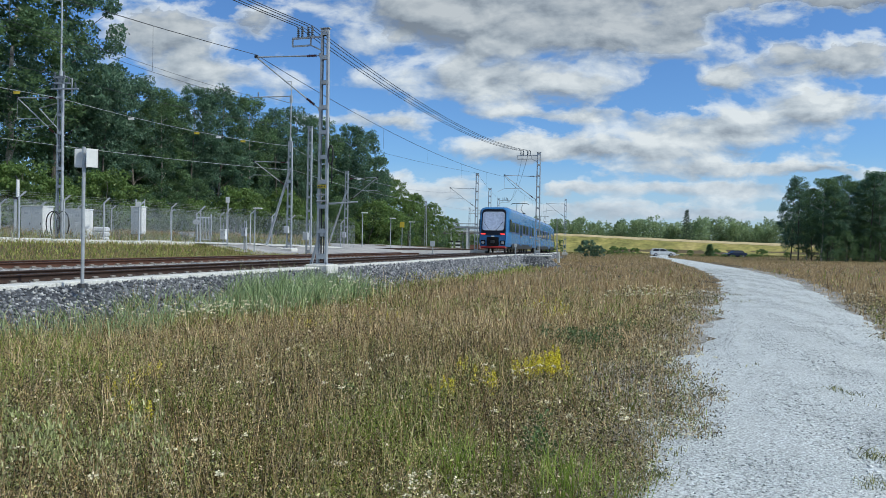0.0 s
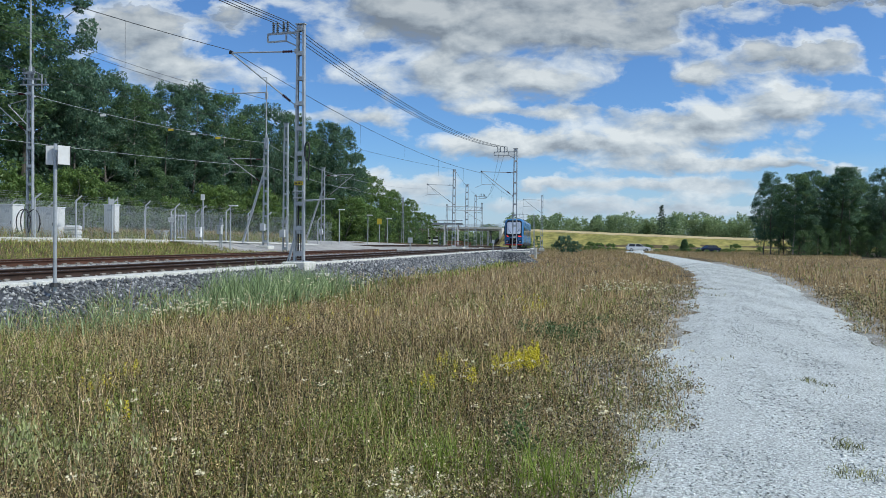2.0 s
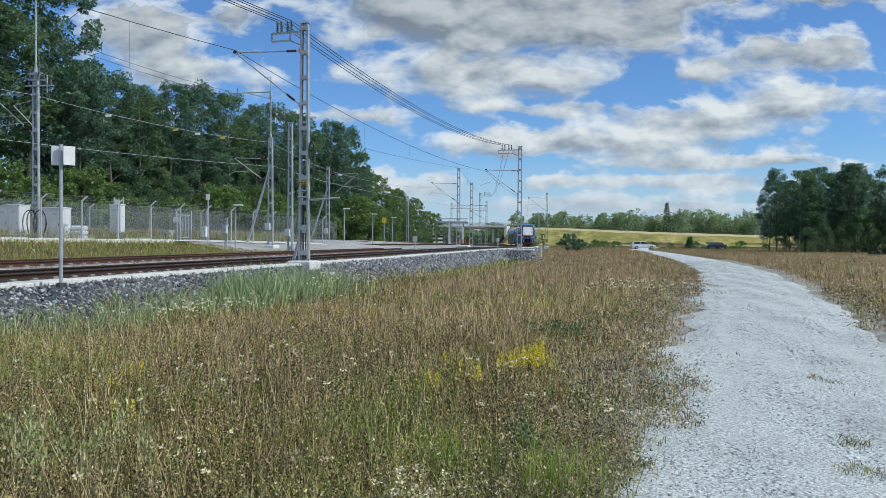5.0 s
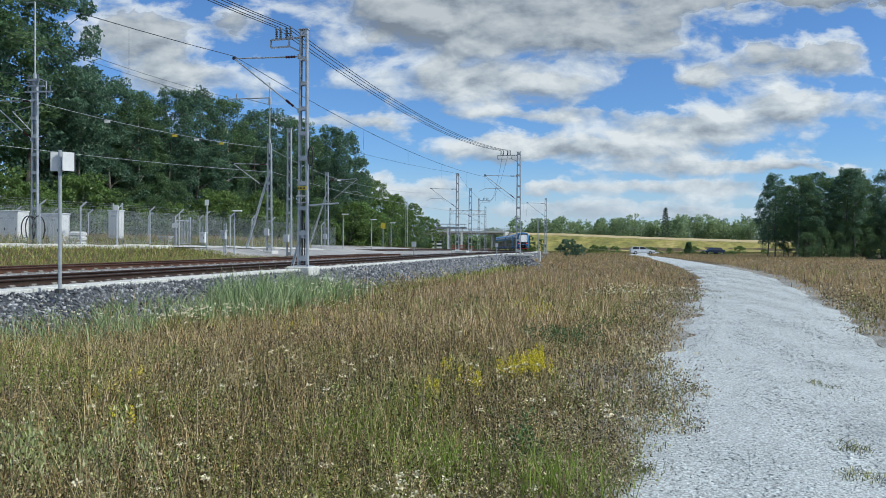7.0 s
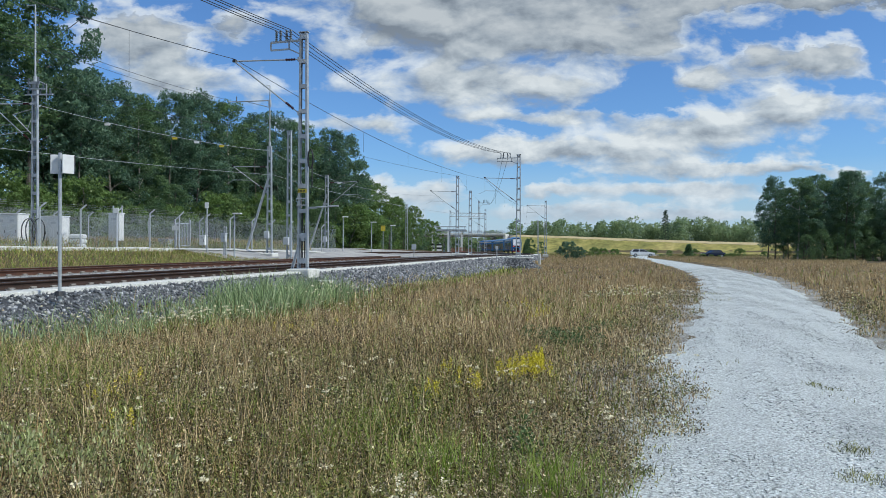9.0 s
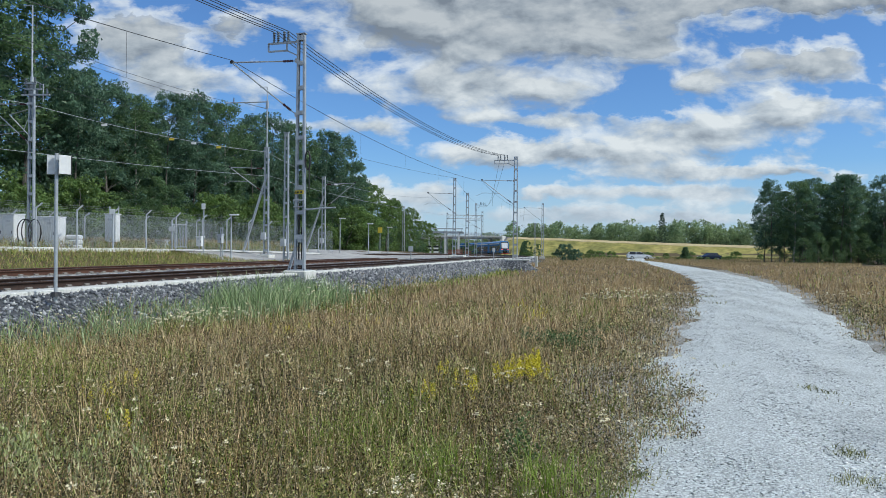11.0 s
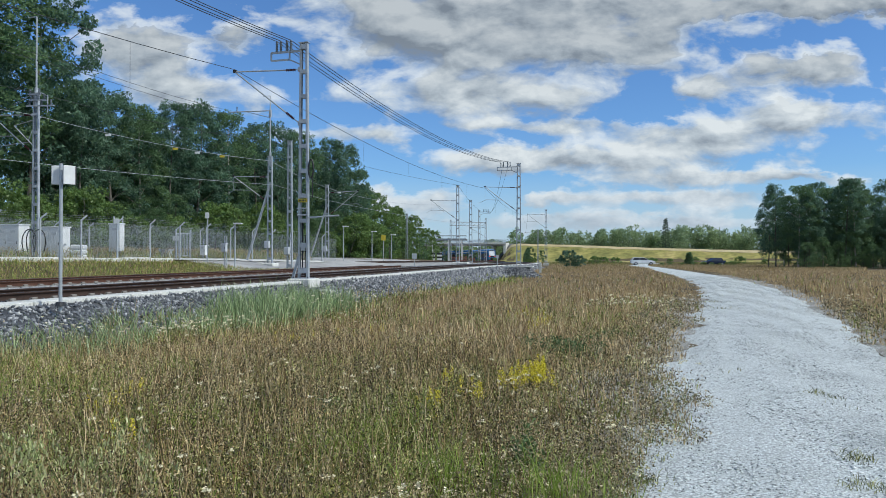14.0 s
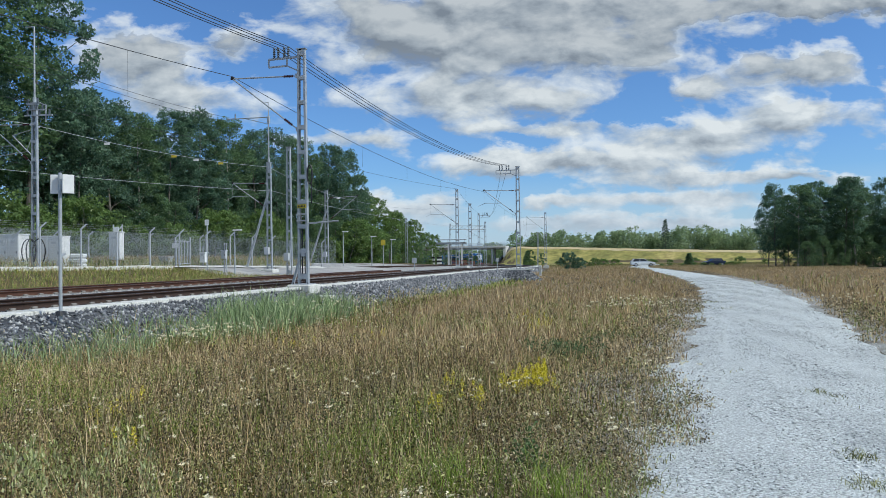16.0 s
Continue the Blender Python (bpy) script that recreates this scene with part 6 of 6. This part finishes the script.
def build_meadow():
    rng = np.random.default_rng(41)
    # dry straw-coloured grass everywhere
    p, r, d, dp = sow(230000, 42, 2.2, 95)
    patch = wave(p[:, 0], p[:, 1], 0.5, 3)
    keep = rng.uniform(0, 1, len(p)) < 0.16 + 0.8 * smooth(6, 14, r) + 0.2 * patch + 0.25 * smooth(0.0, 1.5, p[:, 0])
    left = smooth(1.5, -1.0, p[:, 0]) * (1 - smooth(9, 13, r)) * (1 - smooth(5.5, 4.2, d))
    keep &= rng.uniform(0, 1, len(p)) > 0.8 * left
    p, r, dp = p[keep], r[keep], dp[keep]
    h = (0.30 + 0.30 * rng.uniform(0, 1, len(p))) * near_path(dp) * (1 - 0.2 * smooth(20, 60, r))
    # further out the same dry grass takes the paler, low-contrast colour
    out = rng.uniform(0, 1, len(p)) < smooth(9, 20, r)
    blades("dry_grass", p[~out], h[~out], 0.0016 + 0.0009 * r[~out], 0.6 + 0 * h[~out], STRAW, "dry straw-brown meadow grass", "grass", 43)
    blades("outer_dry_grass", p[out], h[out] * 0.7, 0.0020 + 0.0008 * r[out], 1.3 + 0 * h[out], SOFT_STRAW, "fine reddish-brown dry grass in the outer meadow, softened in tone", "grass", 143)
    # seed stalks
    p, r, d, dp = sow(14000, 44, 2.4, 40)
    h = (0.45 + 0.35 * rng.uniform(0, 1, len(p))) * near_path(dp)
    blades("seed_stalks", p, h, 0.002 + 0.0007 * r, 0.3 + 0 * h, STRAW, "tall pale seed stalks among the meadow grass", "grass", 45)
    sel = rng.uniform(0, 1, len(p)) < 0.25 + 0.4 * smooth(0, 0.5, wave(p[:, 0], p[:, 1], 0.9, 6))
    p, r, h = p[sel], r[sel], h[sel]
    k = 6
    q = np.repeat(p, k, 0)
    q[:, 2] += np.repeat(h, k) * rng.uniform(0.78, 1.0, len(q))
    q[:, :2] += rng.normal(0, 0.025, (len(q), 2)) * np.repeat(h, k)[:, None] * 2
    leaves("seed_heads", q, np.repeat(0.003 + 0.0007 * r, k) * rng.uniform(0.6, 1.4, len(q)), SEED, "pale seed heads on the meadow's stalks", "grass", 53)
    # green grass in patches
    p, r, d, dp = sow(190000, 46, 2.0, 60)
    patch = wave(p[:, 0], p[:, 1], 0.8, 7) + 0.6 * (1 - smooth(3.0, 7.0, d))
    keep = rng.uniform(0, 1, len(p)) < (0.22 + 0.78 * smooth(-0.15, 0.5, patch)) * (1 - 0.6 * smooth(7, 13, r) * smooth(4, 7, d)) * (1 - 0.85 * smooth(16, 30, r) * smooth(4, 7, d)) * (0.25 + 0.75 * smooth(2.0, 3.2, dp))
    p, r, dp = p[keep], r[keep], dp[keep]
    h = (0.22 + 0.30 * rng.uniform(0, 1, len(p))) * (0.25 + 0.75 * near_path(dp))
    blades("green_grass", p, h, 0.0025 + 0.0010 * r, 0.6 + 0 * h, GREEN_GRASS, "green grass tufts in the dry meadow", "grass", 47)
    # reeds along the ballast
    p, r, d, dp = sow(80000, 48, 9, 40, -40, 5)
    patch = wave(p[:, 0], p[:, 1], 0.55, 1)
    keep = (d < 5.2 + 1.0 * patch) & (rng.uniform(0, 1, len(p)) < 0.30 + 0.4 * smooth(-0.2, 0.5, patch))
    clump = np.hypot(p[:, 0] + 4.2, p[:, 1] - 21.5) < 2.6
    keep |= clump & (d < 5.5)
    keep &= p[:, 1] < 25.5 + 0.8 * patch
    p, r = p[keep], r[keep]
    h = 0.40 + 0.6 * rng.uniform(0, 1, len(p)) ** 2 + 0.42 * (np.hypot(p[:, 0] + 4.2, p[:, 1] - 21.5) < 2.6)
    blades("reed_grass", p, h, 0.006 + 0.0009 * r, 0.35 + 0.5 * rng.uniform(0, 1, len(p)), REED, "tall blue-green reed grass along the ballast", "grass", 49)
    # withered brown weeds: bushy plants of many small leaves
    p, r, d, dp = sow(24000, 50, 2.2, 34)
    patch = wave(p[:, 0], p[:, 1], 0.45, 9)
    keep = rng.uniform(0, 1, len(p)) < (0.3 + 0.5 * smooth(-0.2, 0.5, patch) + 0.6 * smooth(1.0, -1.2, p[:, 0])) * (1 - 0.5 * smooth(0.5, 2.0, p[:, 0])) * (1 - 0.85 * smooth(10, 17, r))
    p, r, dp = p[keep], r[keep], dp[keep]
    h = (0.28 + 0.25 * rng.uniform(0, 1, len(p))) * near_path(dp)
    k = 30
    q = np.repeat(p, k, 0) + np.stack([rng.normal(0, 0.09, len(p) * k), rng.normal(0, 0.10, len(p) * k), np.repeat(h, k) * rng.uniform(0.25, 1.1, len(p) * k)], -1)
    s = np.repeat(0.0052 + 0.0008 * r, k) * rng.uniform(0.6, 1.5, len(p) * k)
    leaves("brown_weeds", q, s, BROWN_WEED, "withered dark brown weeds with small seed heads", "weeds", 51, slim=0.36)
    blades("weed_stems", np.repeat(p, 3, 0) + rng.normal(0, 0.03, (len(p) * 3, 3)) * np.array([1, 1, 0]), np.repeat(h, 3) * rng.uniform(0.8, 1.1, len(p) * 3), np.repeat(0.003 + 0.0006 * r, 3), 0.3 + 0 * np.repeat(h, 3), BROWN_WEED, "thin brown stems of withered weeds", "weeds", 52)


BANK_WEED = surface("bank weeds", [(0.15, 0.16, 0.045), (0.26, 0.25, 0.075), (0.36, 0.31, 0.12)], 0.6, 0.3, island=0.3, bump=0, trans=0.3, fine=1.0, grain=(0.7, 1.3))
# Dry grass again, lower in contrast: the softness of distance sits in its colour.
SOFT_STRAW = surface("soft-toned dry grass", [(0.25, 0.170, 0.088), (0.40, 0.285, 0.145), (0.55, 0.41, 0.22), (0.44, 0.35, 0.15)], 0.5, 0.5, island=0.3, bump=0, trans=0.45, fine=1.6, grain=(0.75, 1.25))


def build_herbs():
    """Low olive-green broad-leaved herbs, most of all along the path and in the foreground."""
    rng = np.random.default_rng(55)
    p, r, d, dp = sow(10000, 56, 2.0, 24)
    patch = wave(p[:, 0], p[:, 1], 0.7, 12) + 0.5 * (1 - smooth(2.0, 4.5, dp)) + 0.4 * (1 - smooth(3.5, 6.0, r))
    keep = rng.uniform(0, 1, len(p)) < smooth(-0.15, 0.7, patch) + 0.5 * smooth(1.5, -1.0, p[:, 0]) * (1 - smooth(9, 13, r))
    p, r, dp = p[keep], r[keep], dp[keep]
    h = (0.22 + 0.22 * rng.uniform(0, 1, len(p))) * (0.3 + 0.7 * near_path(dp))
    k = 34
    n = len(p) * k
    q = np.repeat(p, k, 0) + np.stack([rng.normal(0, 0.08, n), rng.normal(0, 0.08, n), np.repeat(h, k) * rng.uniform(0.15, 1.1, n)], -1)
    leaves("green_herbs", q, np.repeat(0.0065 + 0.0009 * r, k) * rng.uniform(0.6, 1.6, n), HERB, "low olive-green herbs in the meadow", "weeds", 57, slim=0.42)


def leaves(name, q, s, material, label, category, seed, up=0.0, slim=0.7):
    """Small leaves or petals, one tilted four-cornered blade each."""
    rng = np.random.default_rng(seed)
    n = len(q)
    a = rng.normal(size=(n, 3))
    if up:
        a[:, 2] *= 1 - up
    a /= np.linalg.norm(a, axis=1)[:, None]
    c = rng.normal(size=(n, 3))
    if up:
        c[:, 2] *= 1 - up
    b = np.cross(a, np.cross(c, a))
    b /= np.linalg.norm(b, axis=1)[:, None]
    v = np.stack([q - a * s[:, None], q + b * s[:, None] * slim, q + a * s[:, None], q - b * s[:, None] * slim], 1)
    return tagged(mesh_np(name, v.reshape(-1, 3), np.arange(n * 4).reshape(n, 4), material), label, category, kind="stuff")


build_meadow()
build_herbs()


def cluster(rng, x, y, n, spread, z0, z1):
    px, py = x + rng.normal(0, spread, n), y + rng.normal(0, spread, n)
    return np.stack([px, py, land(px, py) + rng.uniform(z0, z1, n)], -1)


def build_flowers():
    rng = np.random.default_rng(71)
    # yellow bedstraw and goldenrod plumes
    q, s = [], []
    for x, y, n, sp, z1 in ((1.18, 7.7, 26, 0.12, 0.50), (0.92, 7.6, 16, 0.10, 0.45), (0.5, 7.0, 6, 0.07, 0.42), (0.13, 6.8, 6, 0.06, 0.36), (-0.03, 6.8, 5, 0.06, 0.38), (-3.15, 7.3, 7, 0.1, 0.42), (-3.3, 8.2, 5, 0.07, 0.45),
                            (-2.35, 5.7, 5, 0.08, 0.4), (-2.5, 13.6, 6, 0.2, 0.45), (2.3, 13.9, 9, 0.3, 0.45), (-3.0, 4.4, 4, 0.1, 0.35), (0.25, 7.9, 5, 0.1, 0.4), (2.2, 16.5, 8, 0.4, 0.45), (-1.2, 15, 6, 0.3, 0.45)):
        tops = cluster(rng, x, y, n, sp, z1 - 0.14, z1)
        for t in tops:
            m = 64
            f = rng.uniform(0, 1, m)
            q.append(t + np.stack([rng.normal(0, 0.016, m) * (1.4 - f), rng.normal(0, 0.016, m) * (1.4 - f), (f - 0.7) * 0.17], -1))
            s.append(rng.uniform(0.006, 0.011, m))
    leaves("yellow_flowers", np.concatenate(q), np.concatenate(s), YELLOW_PETAL, "yellow flower plumes in the meadow", "flowers", 72)
    # flat white umbels and daisies
    q, s = [], []
    spots = [cluster(rng, *c) for c in ((-0.09, 3.72, 13, 0.09, 0.28, 0.38), (-3.9, 12.8, 80, 0.5, 0.66, 0.86), (4.35, 15.5, 60, 0.45, 0.55, 0.75), (-2.2, 19.0, 40, 0.6, 0.75, 1.0), (-6.3, 13.5, 18, 0.6, 0.6, 0.8), (3.1, 9.2, 16, 0.3, 0.2, 0.35), (0.5, 6.6, 6, 0.25, 0.4, 0.5), (0.95, 6.9, 4, 0.1, 0.4, 0.5), (1.0, 5.6, 4, 0.08, 0.3, 0.4),
                                       (-0.6, 7.6, 9, 0.2, 0.4, 0.52), (-2.0, 9.0, 7, 0.3, 0.4, 0.5), (-3.7, 7.0, 5, 0.2, 0.4, 0.5), (1.6, 6.3, 14, 0.3, 0.12, 0.3), (12.2, 20, 20, 0.7, 0.3, 0.5), (-1.7, 6.6, 4, 0.15, 0.4, 0.5), (-2.6, 6.0, 4, 0.3, 0.4, 0.5), (-1.9, 18, 16, 0.6, 0.4, 0.6), (14.5, 19, 14, 0.8, 0.3, 0.5))]
    p, r, d, dp = sow(300, 73, 2.8, 32)
    p[:, 2] += rng.uniform(0.25, 0.55, len(p)) * near_path(dp)
    for t in np.concatenate(spots + [p]):
        m = 14
        w = rng.uniform(0.018, 0.038)
        a, rr = rng.uniform(0, 6.28, m), w * np.sqrt(rng.uniform(0, 1, m))
        q.append(t + np.stack([rr * np.cos(a), rr * np.sin(a), rng.normal(0, 0.006, m)], -1))
        s.append(rng.uniform(0.006, 0.010, m) * (1 + 0.035 * math.hypot(t[0], t[1])))
    leaves("white_flowers", np.concatenate(q), np.concatenate(s), WHITE_PETAL, "white yarrow and daisy heads in the meadow", "flowers", 74, 0.5)
    # downy pale weed
    q, s = [], []
    for x, y, n in ((-2.75, 4.5, 9), (-2.35, 4.35, 9), (-2.0, 4.6, 4), (-2.95, 5.0, 7), (-2.3, 4.0, 7), (-1.85, 4.2, 3), (-3.2, 4.7, 3), (-1.6, 4.0, 3)):
        for b in cluster(rng, x, y, n + 1, 0.22, 0.0, 0.01):
            h = rng.uniform(0.34, 0.62)
            m = 100
            f = rng.uniform(0.15, 1, m)
            w = 0.034 - 0.012 * f
            q.append(b + np.stack([rng.normal(0, 1, m) * w, rng.normal(0, 1, m) * w, f * h], -1))
            s.append(rng.uniform(0.008, 0.019, m))
    q = np.concatenate(q)
    blades("pale_weed", q, rng.uniform(0.025, 0.055, len(q)), rng.uniform(0.008, 0.013, len(q)), 0.6 + 0 * q[:, 0], PALE_WEED, "pale downy grey-green weed", "weeds", 75)


build_flowers()


def build_tufts():
    """Single green growths that stand out of the dry meadow: mugwort by the plumes and fresh grass tufts."""
    rng = np.random.default_rng(77)
    q = []
    for x, y, n, sp, h in ((1.95, 10.6, 26, 0.22, 0.48), (2.3, 11.0, 12, 0.18, 0.36), (-0.9, 6.8, 4, 0.08, 0.4), (0.75, 5.2, 5, 0.10, 0.36), (2.9, 12.5, 14, 0.3, 0.3)):
        for b in cluster(rng, x, y, n, sp, 0.0, 0.01):
            m = 110
            f = rng.uniform(0.05, 1, m)
            q.append(b + np.stack([rng.normal(0, 0.05, m), rng.normal(0, 0.05, m), f * h * rng.uniform(0.7, 1.05)], -1))
    q = np.concatenate(q)
    leaves("mugwort", q, rng.uniform(0.009, 0.020, len(q)), MUGWORT, "dark green mugwort clump beside the yellow plumes", "weeds", 78)
    p = np.concatenate([cluster(rng, x, y, n, sp, 0.0, 0.01) for x, y, n, sp in ((-0.75, 5.2, 380, 0.26), (-0.45, 5.6, 260, 0.22), (0.05, 4.6, 260, 0.20), (-1.3, 4.3, 260, 0.26), (0.8, 4.4, 200, 0.2), (-0.2, 6.6, 220, 0.25), (-2.0, 6.4, 260, 0.35), (-2.6, 5.2, 260, 0.4), (-3.2, 6.2, 240, 0.4), (-4.6, 8.6, 700, 0.55), (-5.4, 10.0, 700, 0.6), (-6.4, 11.4, 600, 0.6), (-3.9, 10.6, 350, 0.5))])
    r = np.hypot(p[:, 0], p[:, 1])
    blades("green_tufts", p, rng.uniform(0.28, 0.58, len(p)), 0.003 + 0.0008 * r, 0.5 + 0 * r, FRESH_GRASS, "fresh green grass tufts standing out of the dry meadow", "grass", 79)

    # dry low weeds along the track's edge
    p, r, d, dp = sow(17000, 84, 3.2, 26, -5, 40)
    near = (dp < 3.0) & (rng.uniform(0, 1, len(p)) < 0.9)
    p, r = p[near], r[near]
    k = 20
    n = len(p) * k
    h = np.repeat(rng.uniform(0.08, 0.30, len(p)), k)
    q = np.repeat(p, k, 0) + np.stack([rng.normal(0, 0.07, n), rng.normal(0, 0.07, n), h * rng.uniform(0.05, 1.0, n)], -1)
    leaves("verge_weeds", q, np.repeat(0.006 + 0.0009 * r, k) * rng.uniform(0.6, 1.5, n), VERGE_WEED, "low withered grey-brown weeds along the farm track", "weeds", 85, slim=0.45)


VERGE_WEED = surface("withered verge weeds", [(0.075, 0.057, 0.030), (0.25, 0.20, 0.105), (0.58, 0.51, 0.33)], 0.6, 3.0, island=0.5, bump=0, trans=0.15, fine=5, grain=(0.55, 1.45), spread=0.0)
MUGWORT = surface("mugwort leaves", [(0.05, 0.09, 0.03), (0.10, 0.16, 0.055), (0.20, 0.28, 0.11)], 0.5, 1.0, island=0.6, bump=0, trans=0.25)
FRESH_GRASS = surface("fresh grass", [(0.14, 0.22, 0.03), (0.28, 0.38, 0.06), (0.48, 0.54, 0.16)], 0.45, 0.8, island=0.6, bump=0, trans=0.35)
build_tufts()


def build_path_weeds():
    rng = np.random.default_rng(81)
    pts = []
    for x, y, n, sp in ((4.36, 8.0, 110, 0.07), (4.42, 7.75, 70, 0.05), (4.3, 7.3, 25, 0.10), (3.3, 5.43, 170, 0.06), (3.28, 5.6, 40, 0.06), (2.92, 4.78, 190, 0.08), (3.05, 4.8, 60, 0.06), (2.35, 9.5, 30, 0.15), (9.6, 24, 40, 0.3), (8.8, 21, 30, 0.25), (1.55, 5.0, 70, 0.06), (1.75, 5.6, 40, 0.10), (2.0, 6.2, 30, 0.12), (2.3, 7.3, 50, 0.15), (4.2, 9.6, 20, 0.15), (10.6, 27, 30, 0.4)):
        pts.append(cluster(rng, x, y, n, sp, 0.02, 0.03))
    p = np.concatenate(pts)
    r = np.hypot(p[:, 0], p[:, 1])
    p[:, 2] += 0.03
    blades("path_weeds", p, rng.uniform(0.03, 0.13, len(p)), 0.002 + 0.0006 * r, 0.9 + 0 * r, HERB, "small grass tufts growing in the gravel", "weeds", 82)


build_path_weeds()


def build_yard_grass():
    """Tall dry grass on the slope between siding and fence, and rough grass before the wood."""
    rng = np.random.default_rng(91)
    n = 150000
    x, y = rng.uniform(-36, -6, n), rng.uniform(14, 62, n)
    d, _ = SIDING.near(x, y)
    df, _ = FENCE.near(x, y)
    ok = (d < -2.2 + 0.5 * wave(x, y, 0.7)) & (df > 0.5) & (y < 47 + 3 * wave(x, y, 0.4))
    back = (df < -0.5) & (rng.uniform(0, 1, n) < 0.42)
    for name, keep, h0, h1, mat, label in (("slope_grass", ok & (rng.uniform(0, 1, n) < 0.22), 0.16, 0.42, SOFT_STRAW, "tall dry grass between siding and fence"), ("slope_green", ok & (rng.uniform(0, 1, n) < 0.75), 0.12, 0.32, GREEN_GRASS, "green grass between siding and fence"),
                                           ("rough_grass", back, 0.4, 0.9, GREEN_GRASS, "rough grass behind the fence"), ("rough_dry_grass", back & (rng.uniform(0, 1, n) < 0.5), 0.5, 1.15, SOFT_STRAW, "tall pale dry grass behind the fence")):
        p = np.stack([x[keep], y[keep], land(x[keep], y[keep])], -1)
        r = np.hypot(p[:, 0], p[:, 1])
        h = rng.uniform(h0, h1, len(p))
        blades(name, p, h, 0.00042 * r + 0.002, 0.8 + 0 * h, mat, label, "grass", 92)


build_yard_grass()


def build_far_grass():
    """Tall weeds over the meadow's far end, round the parked cars and the bank's foot."""
    rng = np.random.default_rng(95)
    n = 64000
    y = rng.uniform(80, 235, n)
    x = y * rng.uniform(0.05, 0.62, n)
    d, _ = TRACK.near(x, y)
    dp, _ = PATH.near(x, y)
    ok = (d > 4.0) & (np.abs(dp) > 2.0) & ((y < 175) | (x > 30)) & ~((np.abs(x - 42.3) < 3.2) & (np.abs(y - 139) < 3.0))
    x, y = x[ok], y[ok]
    p = np.stack([x, y, land(x, y)], -1)
    h = rng.uniform(0.2, 0.45, len(p))
    g = rng.uniform(0, 1, len(p)) < 0.92 - 0.6 * smooth(125, 165, y)
    blades("far_dry_grass", p[g], h[g], 0.05 + 0 * h[g], 0.7 + 0 * h[g], SOFT_STRAW, "dry grass at the meadow's far end", "grass", 96)
    blades("far_weeds", p[~g], h[~g] * 1.2, 0.06 + 0 * h[~g], 0.8 + 0 * h[~g], BANK_WEED, "yellow-green weeds at the foot of the bank", "weeds", 97)


build_far_grass()


# ---- what moves ----
# seconds, and how far the train's rear has come along the plan (its y)
TRAIN = [(0, 65.5), (1, 86), (2, 103), (3, 117), (4, 129.5), (5, 142.5), (6, 155), (7, 168), (8, 181.5), (9, 195), (10, 207.5), (11, 219), (12, 229.5), (13, 239.5), (14, 248.5), (15, 257.5), (16, 266.5)]


def train_rows(k):
    tt = np.array(TRAIN, float)
    rows = []
    for t in np.arange(0, 16.01, 0.5):
        s = TRACK.s_of_y(float(np.interp(t, tt[:, 0], tt[:, 1]))) + CAR_LEN / 2 + k * (CAR_LEN + 0.6)
        a, _ = TRACK.at(s - 7.4)
        b, _ = TRACK.at(s + 7.4)
        d = b - a
        c = (a + b) / 2
        rows.append((float(t), Matrix.Translation(c) @ Matrix.Rotation(math.atan2(-d[0], d[1]), 4, "Z") @ Matrix.Rotation(math.atan2(d[2], math.hypot(d[0], d[1])), 4, "X")))
    return rows


def motions():
    for k, car in enumerate(CARS):
        walk(car, train_rows(k))


motions()
